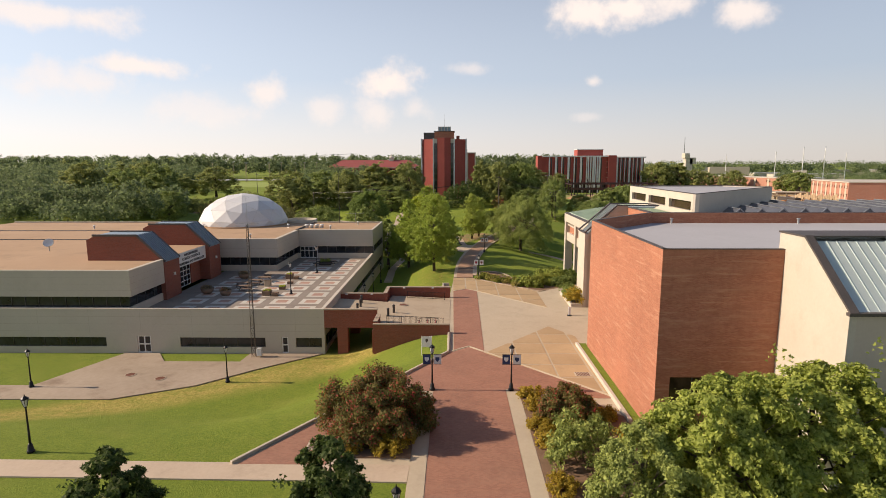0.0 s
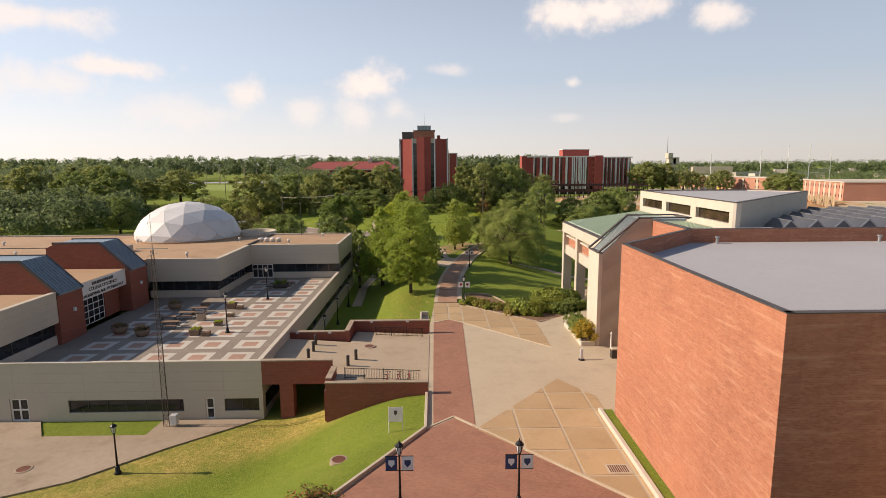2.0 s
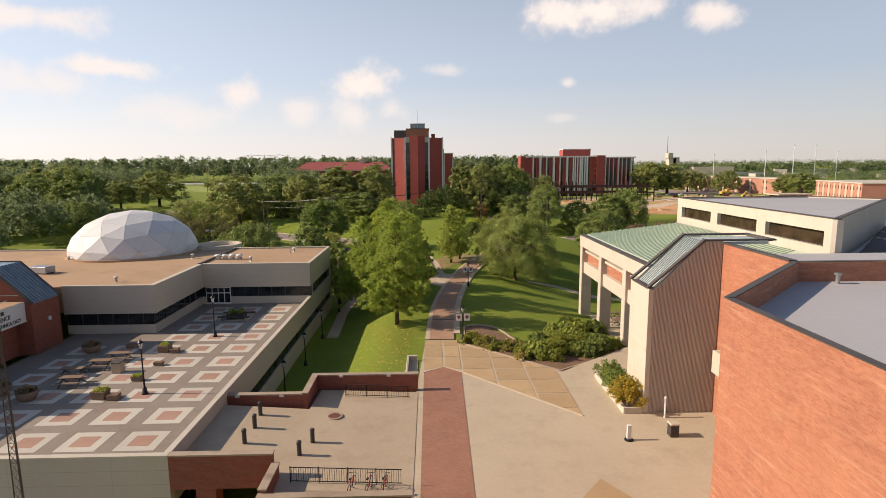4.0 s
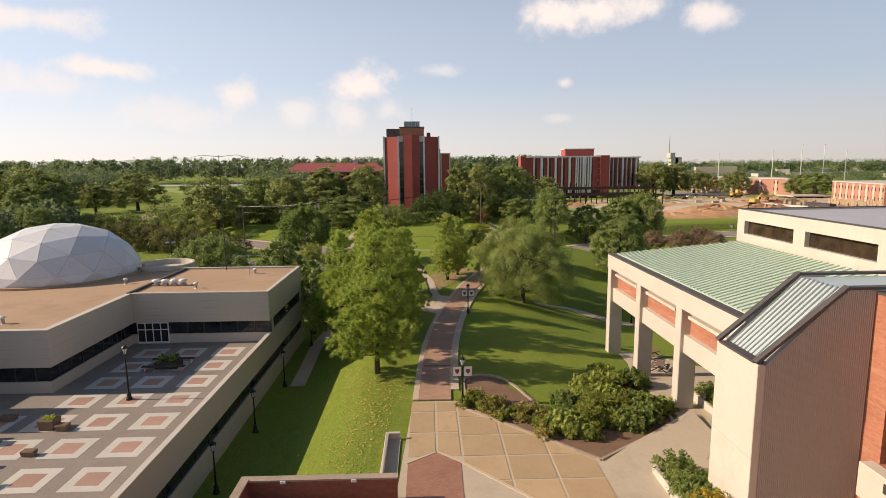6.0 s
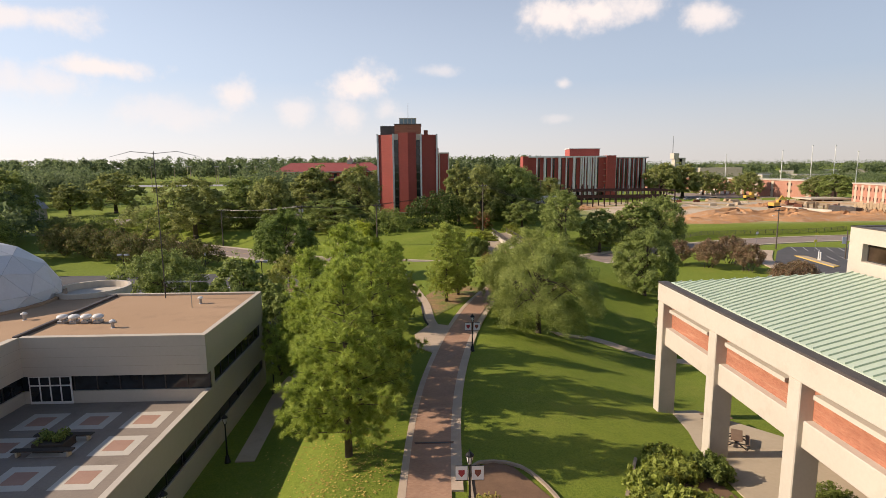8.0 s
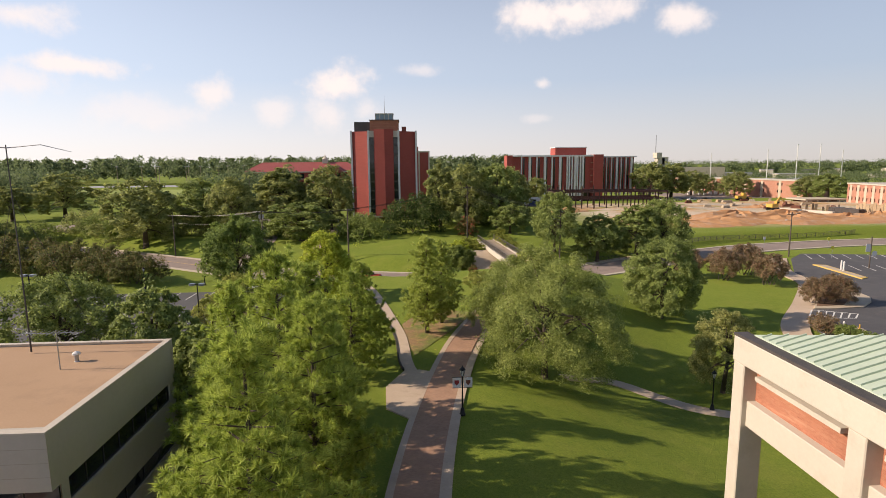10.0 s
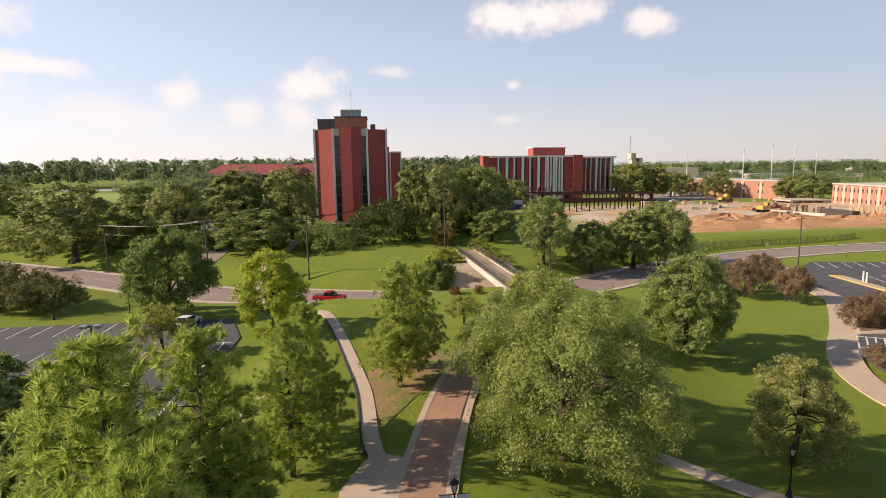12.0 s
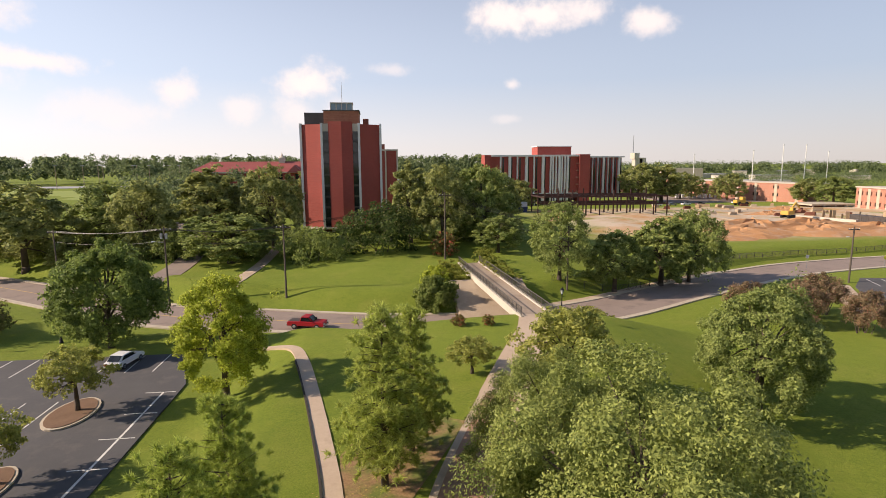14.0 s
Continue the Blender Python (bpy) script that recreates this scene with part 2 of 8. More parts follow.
def litter_mat(name):
    """Worn turf that shows through a ragged litter of brown needles."""
    m, nt, b = nodes(name)
    v = coords(nt)
    turf = ramp2(nt, noise_tex(nt, v, 2.5, 8, 0.75), (0.09, 0.13, 0.02), (0.20, 0.22, 0.04))
    brown = ramp2(nt, noise_tex(nt, v, 5, 8, 0.8), (0.20, 0.11, 0.05), (0.40, 0.25, 0.125))
    cover = ramp2(nt, noise_tex(nt, v, 0.35, 8, 0.7), (0, 0, 0), (1, 1, 1), 0.38, 0.56)
    nt.links.new(mixc(nt, cover, turf, brown), b.inputs["Base Color"])
    b.inputs["Roughness"].default_value = 0.95
    bump(nt, b, noise_tex(nt, v, 8, 8, 0.8), 0.7, 0.1)
    return m


M_LITTER = litter_mat("needle_litter")


def leaf_mat(name, c1, c2, c3=None, through=0.5):
    m, nt, b = nodes(name)
    c1, c2 = tuple(x * .70 for x in c1), tuple(x * 1.22 for x in c2)
    g = nt.nodes.new("ShaderNodeNewGeometry")
    r = nt.nodes.new("ShaderNodeValToRGB")
    r.color_ramp.elements[0].color, r.color_ramp.elements[1].color = (*c1, 1), (*c2, 1)
    if c3:
        r.color_ramp.elements[1].position = 0.82
        e = r.color_ramp.elements.new(0.9)
        e.color = (*c3, 1)
    nt.links.new(g.outputs["Random Per Island"], r.inputs[0])
    v = coords(nt)
    col = mixc(nt, ramp2(nt, noise_tex(nt, v, 0.5, 3), (0, 0, 0), (0.35,) * 3), r.outputs[0], c2)
    nt.links.new(col, b.inputs["Base Color"])
    b.inputs["Roughness"].default_value = 0.6
    b.inputs["Specular IOR Level"].default_value = 0.2
    tr = nt.nodes.new("ShaderNodeBsdfTranslucent")
    nt.links.new(col, tr.inputs["Color"])
    mx = nt.nodes.new("ShaderNodeMixShader")
    mx.inputs[0].default_value = through
    nt.links.new(b.outputs[0], mx.inputs[1])
    nt.links.new(tr.outputs[0], mx.inputs[2])
    nt.links.new(mx.outputs[0], nt.nodes["Material Output"].inputs[0])
    return m


def glass_mat(name, tint=(0.012, 0.014, 0.016), rough=0.06):
    m, nt, b = nodes(name)
    v = coords(nt)
    nt.links.new(ramp2(nt, noise_tex(nt, v, 0.8, 3), tint, tuple(x * 2.2 for x in tint)), b.inputs["Base Color"])
    b.inputs["Roughness"].default_value = rough
    b.inputs["IOR"].default_value = 1.5
    return m


M_GRASS = grass_mat("grass")
M_BRICK = brick_mat("orange_brick", (0.315, 0.108, 0.060), (0.415, 0.168, 0.094), (0.37, 0.18, 0.11), stains=0.45, dashes=True)
M_DKBRICK = brick_mat("red_brick", (0.20, 0.055, 0.032), (0.27, 0.075, 0.042), (0.22, 0.11, 0.08))
M_TOWERBRICK = brick_mat("tower_brick", (0.30, 0.052, 0.040), (0.37, 0.072, 0.054), (0.30, 0.09, 0.07))
M_FARBRICK = brick_mat("pink_brick", (0.38, 0.155, 0.10), (0.45, 0.20, 0.13), (0.42, 0.27, 0.20))
M_PAVER = brick_mat("paver_brick", (0.265, 0.118, 0.076), (0.335, 0.158, 0.10), (0.29, 0.17, 0.115), 0.22, 0.11, wall=False, stains=0.4)
M_WALKBRICK = brick_mat("tan_paver_brick", (0.33, 0.185, 0.115), (0.41, 0.24, 0.15), (0.35, 0.23, 0.155), 0.22, 0.11, wall=False, stains=0.45)
M_CONC = surf("pale_concrete", (0.415, 0.335, 0.235), (0.49, 0.405, 0.295), 0.15, 3.0, 0.85, stain=(0.29, 0.23, 0.16), stain_amount=0.4)
M_WALK = surf("warm_concrete", (0.44, 0.335, 0.24), (0.53, 0.415, 0.305), 0.2, 4.0, 0.85, stain=(0.31, 0.23, 0.16), stain_amount=0.5)
M_TAN = surf("tan_concrete", (0.385, 0.262, 0.138), (0.455, 0.318, 0.178), 0.3, 5.0, 0.85, stain=(0.27, 0.18, 0.10), stain_amount=0.4, vary=0.10)
M_OLDCONC = surf("stained_concrete", (0.29, 0.22, 0.155), (0.40, 0.315, 0.235), 0.12, 2.0, 0.9, stain=(0.19, 0.125, 0.08), stain_amount=0.75)
M_DECK = surf("tan_deck_concrete", (0.38, 0.295, 0.20), (0.46, 0.365, 0.26), 0.2, 4.0, 0.85, stain=(0.28, 0.205, 0.135), stain_amount=0.5)
M_JOINT = surf("joint_sand", (0.46, 0.37, 0.26), (0.52, 0.43, 0.31), 0.5, 8, 0.9)
M_KERB = surf("kerb_concrete", (0.44, 0.37, 0.27), (0.53, 0.46, 0.36), 0.5, 6, 0.85, stain=(0.3, 0.25, 0.18), stain_amount=0.5)
M_ASPHALT = surf("asphalt", (0.062, 0.061, 0.064), (0.098, 0.094, 0.094), 0.2, 12, 0.9, stain=(0.15, 0.13, 0.12), stain_amount=0.5)
M_ROAD = surf("old_asphalt", (0.235, 0.18, 0.15), (0.30, 0.235, 0.195), 0.15, 9, 0.9, stain=(0.10, 0.085, 0.075), stain_amount=0.5)
M_MARK = surf("road_paint", (0.55, 0.54, 0.5), (0.72, 0.71, 0.67), 1.5, 9, 0.8)
M_YELLOW = surf("yellow_paint", (0.55, 0.36, 0.08), (0.65, 0.45, 0.13), 1.5, 9, 0.8)
M_STUCCO = surf("cream_panel", (0.43, 0.385, 0.315), (0.49, 0.44, 0.365), 0.12, 4, 0.8, relief=0.12, stain=(0.38, 0.33, 0.26), stain_amount=0.4)
M_WHITE = surf("white_concrete", (0.48, 0.425, 0.345), (0.55, 0.49, 0.405), 0.25, 5, 0.75, relief=0.15, stain=(0.39, 0.33, 0.25), stain_amount=0.45)
M_ROOFTAN = surf("gravel_roof", (0.36, 0.225, 0.125), (0.44, 0.285, 0.17), 0.1, 9, 0.95, stain=(0.22, 0.14, 0.085), stain_amount=0.5)
M_ROOFGREY = surf("grey_membrane", (0.36, 0.35, 0.36), (0.42, 0.41, 0.42), 0.08, 2, 0.7, stain=(0.46, 0.45, 0.45), stain_amount=0.4)
M_COPING = surf("dark_coping", (0.07, 0.06, 0.055), (0.12, 0.10, 0.09), 0.6, 8, 0.6, metal=0.3)
M_GREENROOF = surf("green_metal", (0.44, 0.52, 0.40), (0.51, 0.585, 0.465), 0.15, 4, 0.5, metal=0.1, relief=0.05, stain=(0.38, 0.46, 0.37), stain_amount=0.4)
M_BLUEGLASS = surf("skylight_metal", (0.16, 0.22, 0.26), (0.24, 0.31, 0.35), 0.3, 3, 0.35, metal=0.3, relief=0.05)
M_PALEMETAL = surf("pale_skylight_metal", (0.46, 0.53, 0.50), (0.54, 0.60, 0.57), 0.3, 3, 0.5, metal=0.25, relief=0.05)
M_SAW = surf("dark_skylight", (0.075, 0.08, 0.095), (0.12, 0.125, 0.14), 0.3, 3, 0.35, metal=0.2, relief=0.05)
M_GLASS = glass_mat("dark_glass")
M_BRONZE = glass_mat("bronze_glass", (0.03, 0.02, 0.013), 0.08)
M_FRAME = surf("white_frame", (0.62, 0.61, 0.58), (0.7, 0.69, 0.66), 1, 8, 0.5, relief=0.05)
M_DARKFRAME = surf("dark_frame", (0.03, 0.027, 0.025), (0.05, 0.045, 0.04), 1, 8, 0.45, relief=0.05)
M_BLACK = surf("black_iron", (0.012, 0.012, 0.013), (0.022, 0.022, 0.023), 2, 12, 0.45, metal=0.5, relief=0.1)
M_STEEL = surf("galvanised_steel", (0.32, 0.33, 0.34), (0.42, 0.43, 0.44), 1.5, 10, 0.45, metal=0.8, relief=0.1)
M_RUST = surf("rusty_steel", (0.12, 0.045, 0.028), (0.19, 0.07, 0.04), 1.5, 10, 0.8, metal=0.2)
M_RAIL = surf("dull_railing_steel", (0.13, 0.115, 0.10), (0.20, 0.18, 0.155), 1.5, 10, 0.6, metal=0.3, relief=0.1)
M_BARK = surf("bark", (0.06, 0.045, 0.032), (0.12, 0.09, 0.065), 1.2, 9, 0.95, relief=0.8)
M_WOODPOLE = surf("weathered_pole", (0.07, 0.055, 0.042), (0.12, 0.095, 0.075), 1.0, 14, 0.9, relief=0.5)
M_MULCH = surf("brown_mulch", (0.135, 0.078, 0.045), (0.215, 0.125, 0.072), 0.8, 8, 0.95, relief=0.8)
M_DOME = surf("dome_membrane", (0.56, 0.55, 0.54), (0.66, 0.65, 0.64), 0.4, 5, 0.55, relief=0.05, vary=0.07)
M_TERRACE = surf("terrace_paving", (0.205, 0.165, 0.13), (0.285, 0.235, 0.19), 0.25, 6, 0.85, stain=(0.15, 0.115, 0.085), stain_amount=0.45)
M_TILEW = surf("pale_paver", (0.46, 0.42, 0.35), (0.55, 0.50, 0.43), 0.6, 7, 0.85, vary=0.06)
M_TILER = surf("red_paver", (0.33, 0.19, 0.135), (0.41, 0.245, 0.18), 0.6, 7, 0.85, vary=0.08)
M_PANELJOINT = surf("panel_joint_shade", (0.33, 0.29, 0.235), (0.38, 0.335, 0.27), 0.5, 6, 0.85, relief=0.05)
M_RIBBED = surf("ribbed_concrete", (0.46, 0.385, 0.31), (0.53, 0.45, 0.365), 0.2, 5, 0.9, relief=0.3)
M_REDROOF = surf("red_roof", (0.27, 0.065, 0.055), (0.34, 0.09, 0.075), 0.2, 4, 0.6)
M_RED = surf("red_car_paint", (0.33, 0.009, 0.015), (0.37, 0.013, 0.02), 0.5, 3, 0.3, relief=0.0)
M_CARWHITE = surf("white_car_paint", (0.7, 0.7, 0.7), (0.76, 0.76, 0.76), 0.5, 3, 0.3, relief=0.0)
M_RUBBER = surf("tyre_rubber", (0.015, 0.015, 0.015), (0.025, 0.025, 0.025), 3, 20, 0.85)
M_CHROME = surf("bright_metal", (0.55, 0.55, 0.56), (0.65, 0.65, 0.66), 2, 9, 0.25, metal=0.9, relief=0.02)
M_BANNER = surf("white_banner", (0.72, 0.71, 0.69), (0.78, 0.77, 0.75), 2, 12, 0.8)
M_NAVY = surf("navy_cloth", (0.03, 0.045, 0.11), (0.045, 0.06, 0.14), 2, 12, 0.8)
M_CRIMSON = surf("crimson_cloth", (0.30, 0.03, 0.035), (0.36, 0.045, 0.05), 2, 12, 0.8)
M_EXCAV = surf("yellow_machine", (0.55, 0.32, 0.05), (0.62, 0.38, 0.08), 1, 8, 0.5)
M_TIMBER = surf("dark_timber", (0.03, 0.024, 0.018), (0.06, 0.046, 0.034), 1.0, 12, 0.85, relief=0.3)
M_WOOD = surf("weathered_wood", (0.16, 0.10, 0.065), (0.24, 0.16, 0.105), 1.0, 12, 0.85, relief=0.4)
M_SIGNYEL = surf("yellow_sign", (0.75, 0.65, 0.05), (0.8, 0.7, 0.08), 2, 9, 0.5)
M_LAMPGLASS = surf("milky_lamp_glass", (0.55, 0.56, 0.55), (0.65, 0.66, 0.65), 2, 9, 0.25, relief=0.0)
M_PLANK = surf("raw_timber", (0.36, 0.25, 0.15), (0.46, 0.34, 0.21), 0.8, 10, 0.85, relief=0.4, vary=0.15)
M_DARKRUST = surf("primed_steel", (0.045, 0.022, 0.018), (0.075, 0.034, 0.026), 1.5, 10, 0.7, metal=0.2)
M_MASTRUST = surf("dull_mast_paint", (0.06, 0.045, 0.038), (0.10, 0.075, 0.06), 1.5, 10, 0.6, metal=0.3)
M_FIELD = surf("mown_field", (0.20, 0.26, 0.035), (0.27, 0.315, 0.06), 0.02, 0.3, 0.95, relief=0.2, stain=(0.30, 0.30, 0.07), stain_amount=0.5)
L_OAK = leaf_mat("oak_leaves", (0.191, 0.235, 0.083), (0.371, 0.386, 0.127))
L_LIGHT = leaf_mat("light_leaves", (0.218, 0.298, 0.061), (0.451, 0.487, 0.115))
L_LEAFY = leaf_mat("leafy_green", (0.209, 0.270, 0.058), (0.419, 0.457, 0.103))
L_CYPRESS = leaf_mat("conifer_needles", (0.228, 0.325, 0.050), (0.440, 0.505, 0.104), through=0.4)
L_ZELKOVA = leaf_mat("zelkova_leaves", (0.145, 0.200, 0.050), (0.345, 0.385, 0.105), through=0.36)
L_ELM = leaf_mat("elm_leaves", (0.145, 0.200, 0.056), (0.320, 0.370, 0.108), through=0.4)
L_GREY = leaf_mat("greyish_leaves", (0.216, 0.259, 0.078), (0.433, 0.427, 0.152))
L_MYRTLE = leaf_mat("myrtle_leaves", (0.095, 0.100, 0.028), (0.215, 0.185, 0.058), (0.52, 0.08, 0.075))
L_RUSTY = leaf_mat("rusty_leaves", (0.19, 0.155, 0.08), (0.33, 0.245, 0.14), (0.42, 0.2, 0.15))
L_STRAW = leaf_mat("straw_grass", (0.28, 0.24, 0.06), (0.48, 0.41, 0.13))
L_SAPLING = leaf_mat("sapling_leaves", (0.221, 0.273, 0.065), (0.442, 0.442, 0.117))
L_FALLEN = leaf_mat("fallen_leaf", (0.30, 0.17, 0.05), (0.52, 0.40, 0.11), through=0.2)
L_DUSKY = leaf_mat("dusky_leaves", (0.085, 0.105, 0.035), (0.18, 0.185, 0.06), (0.24, 0.16, 0.08))
L_DARK = leaf_mat("magnolia_leaves", (0.041, 0.072, 0.018), (0.090, 0.129, 0.032), (0.247, 0.265, 0.105))
L_SHRUB = leaf_mat("shrub_leaves", (0.122, 0.182, 0.047), (0.277, 0.325, 0.086))
L_YELLOW = leaf_mat("yellow_shrub_leaves", (0.269, 0.217, 0.026), (0.470, 0.340, 0.052))
L_DEEP = leaf_mat("deep_green_leaves", (0.116, 0.176, 0.048), (0.257, 0.326, 0.081))
L_YELLOWBED = leaf_mat("bed_leaves", (0.16, 0.20, 0.035), (0.31, 0.32, 0.06))
# far foliage: distance haze is put into this greyed green
L_HAZYWOODS = leaf_mat("hazy_woods_leaves", (0.115, 0.16, 0.075), (0.2, 0.245, 0.11))

L_YELLOWGREEN = leaf_mat("yellow_green_leaves", (0.265, 0.340, 0.036), (0.480, 0.520, 0.070))
L_PINE = leaf_mat("pine_needles", (0.254, 0.326, 0.064), (0.483, 0.532, 0.129))

# ---- mesh tools ----
class Geo:
    def __init__(self):
        self.v, self.f = [], []

    def add(self, verts, faces):
        n = len(self.v)
        self.v += [tuple(p) for p in verts]
        self.f += [tuple(i + n for i in q) for q in faces]
        return self

    def box(self, x0, x1, y0, y1, z0, z1):
        return self.add([(x0, y0, z0), (x1, y0, z0), (x1, y1, z0), (x0, y1, z0), (x0, y0, z1), (x1, y0, z1), (x1, y1, z1), (x0, y1, z1)],
                        [(3, 2, 1, 0), (4, 5, 6, 7), (0, 1, 5, 4), (1, 2, 6, 5), (2, 3, 7, 6), (3, 0, 4, 7)])

    def prism(self, poly, z0, z1):
        """An upright prism over a counter-clockwise outline; z0, z1: numbers or lists."""
        n = len(poly)
        za = z0 if isinstance(z0, (list, tuple)) else [z0] * n
        zb = z1 if isinstance(z1, (list, tuple)) else [z1] * n
        return self.add([(x, y, z) for (x, y), z in zip(poly, za)] + [(x, y, z) for (x, y), z in zip(poly, zb)],
                        [tuple(range(n - 1, -1, -1)), tuple(range(n, 2 * n))] + [(i, (i + 1) % n, n + (i + 1) % n, n + i) for i in range(n)])

    def sweep(self, poly, d):
        """A flat outline in space moved along d."""
        n = len(poly)
        return self.add(list(poly) + [tuple(a + b for a, b in zip(p, d)) for p in poly],
                        [tuple(range(n - 1, -1, -1)), tuple(range(n, 2 * n))] + [(i, (i + 1) % n, n + (i + 1) % n, n + i) for i in range(n)])

    def tube(self, p0, p1, r0, r1=None, n=8, caps=True):
        p0, p1 = Vector(p0), Vector(p1)
        r1 = r0 if r1 is None else r1
        d = (p1 - p0).normalized()
        a = d.orthogonal().normalized()
        b = d.cross(a)
        vs = [p + (a * math.cos(t) + b * math.sin(t)) * r for p, r in ((p0, r0), (p1, r1)) for t in [2 * math.pi * i / n for i in range(n)]]
        fs = [(i, (i + 1) % n, n + (i + 1) % n, n + i) for i in range(n)]
        if caps:
            fs += [tuple(range(n - 1, -1, -1)), tuple(range(n, 2 * n))]
        return self.add(vs, fs)

    def lathe(self, prof, n=12, at=(0, 0, 0)):
        vs = [(at[0] + r * math.cos(2 * math.pi * i / n), at[1] + r * math.sin(2 * math.pi * i / n), at[2] + z) for r, z in prof for i in range(n)]
        fs = [(k * n + i, k * n + (i + 1) % n, (k + 1) * n + (i + 1) % n, (k + 1) * n + i) for k in range(len(prof) - 1) for i in range(n)]
        return self.add(vs, fs + [tuple(range(n - 1, -1, -1)), tuple(range((len(prof) - 1) * n, len(prof) * n))])

    def pipe(self, pts, r, n=5, closed=False):
        """A round pipe through points, one skin."""
        pts = [Vector(p) for p in pts]
        k = len(pts)
        rings = []
        for i, p in enumerate(pts):
            a = pts[i - 1] if i or closed else p
            c = pts[(i + 1) % k] if i < k - 1 or closed else p
            d = (c - a).normalized()
            s = d.cross(Vector((0.13, 0.97, 0.2))).normalized()
            u = d.cross(s)
            rings += [p + (s * math.cos(t) + u * math.sin(t)) * r for t in [2 * math.pi * j / n for j in range(n)]]
        fs = [(i * n + j, i * n + (j + 1) % n, ((i + 1) % k) * n + (j + 1) % n, ((i + 1) % k) * n + j) for i in range(k if closed else k - 1) for j in range(n)]
        return self.add(rings, fs)

    def bar(self, p0, p1, w, h):
        """A square bar from p0 to p1."""
        p0, p1 = Vector(p0), Vector(p1)
        d = (p1 - p0).normalized()
        s = d.cross(Vector((0, 0, 1)))
        s = s.normalized() if s.length > 1e-3 else Vector((1, 0, 0))
        u = s.cross(d)
        vs = [p + s * (a * w / 2) + u * (b * h / 2) for p in (p0, p1) for a, b in ((-1, -1), (1, -1), (1, 1), (-1, 1))]
        return self.add(vs, [(3, 2, 1, 0), (4, 5, 6, 7), (0, 1, 5, 4), (1, 2, 6, 5), (2, 3, 7, 6), (3, 0, 4, 7)])

    def mesh(self, name, mat=None, smooth=False):
        me = bpy.data.meshes.new(name)
        me.from_pydata(self.v, [], self.f)
        if mat:
            me.materials.append(mat)
        if smooth:
            me.polygons.foreach_set("use_smooth", [True] * len(me.polygons))
        me.update()
        return me


def bevelled(geo, width=0.03):
    bm = bmesh.new()
    bm.from_mesh(geo.mesh("tmp"))
    bmesh.ops.remove_doubles(bm, verts=bm.verts, dist=1e-5)
    bmesh.ops.bevel(bm, geom=[e for e in bm.edges if e.is_manifold and e.calc_face_angle(0) > 0.4], offset=width, segments=1, affect="EDGES")
    g = Geo()
    bm.verts.index_update()
    g.add([v.co[:] for v in bm.verts], [[v.index for v in f.verts] for f in bm.faces])
    bm.free()
    return g


def thing(name, label, category, group="", kind="", at=(0, 0, 0), rz=0):
    ob = new(name)
    ob.matrix_world = pose(*at, 0, 0, rz)
    ob.empty_display_size = 0.3
    return tagged(ob, label, category, group, kind)


def part(name, geo, mat, parent, label="", smooth=False):
    me = geo if isinstance(geo, bpy.types.Mesh) else geo.mesh(name, mat, smooth)
    ob = new(name, me)
    ob.parent = parent
    return tagged(ob, label)


def solid(name, geo, mat, label, category, group="", kind="", smooth=False):
    return tagged(new(name, geo.mesh(name, mat, smooth)), label, category, group, kind)


def wall_frame(p0, p1):
    d = Vector((p1[0] - p0[0], p1[1] - p0[1], 0))
    length = d.length
    d.normalize()
    return d, Vector((d.y, -d.x, 0)), length       # along, outward (to the right of the way), length


def cell(g, p0, d, n, s0, s1, z0, z1, a, b):
    """A block on a wall from s0 to s1, with its faces a (outer) and b (inner) metres outward."""
    o = Vector((p0[0], p0[1], 0))
    q = [o + d * s + n * t for s, t in ((s0, a), (s1, a), (s1, b), (s0, b))]
    g.prism([(v.x, v.y) for v in q][::-1] if b > a else [(v.x, v.y) for v in q], z0, z1)


def welded(g):
    """The same blocks as one skin: shared corners, no inner faces."""
    index, vs, fs = {}, [], []
    for q in g.f:
        face = []
        for i in q:
            k = tuple(round(c, 4) for c in g.v[i])
            if k not in index:
                index[k] = len(vs)
                vs.append(k)
            face.append(index[k])
        fs.append(tuple(face))
    count = {}
    for q in fs:
        k = tuple(sorted(q))
        count[k] = count.get(k, 0) + 1
    out = Geo()
    out.v, out.f = vs, [q for q in fs if count[tuple(sorted(q))] == 1]
    return out


def wall(g, p0, p1, z0, z1, th=0.3, holes=()):
    """A wall with real openings; the way from p0 to p1 has the outside on its right."""
    d, n, length = wall_frame(p0, p1)
    ss_ = sorted({0, length, *[h[0] for h in holes], *[h[1] for h in holes]})
    zs = sorted({z0, z1, *[h[2] for h in holes], *[h[3] for h in holes]})
    w = Geo()
    for s0, s1 in zip(ss_, ss_[1:]):
        for a, b in zip(zs, zs[1:]):
            if a >= z0 and b <= z1 and not any(h[0] <= s0 + 1e-6 and h[1] >= s1 - 1e-6 and h[2] <= a + 1e-6 and h[3] >= b - 1e-6 for h in holes):
                cell(w, p0, d, n, s0, s1, a, b, 0, -th)
    w = welded(w)
    g.add(w.v, w.f)


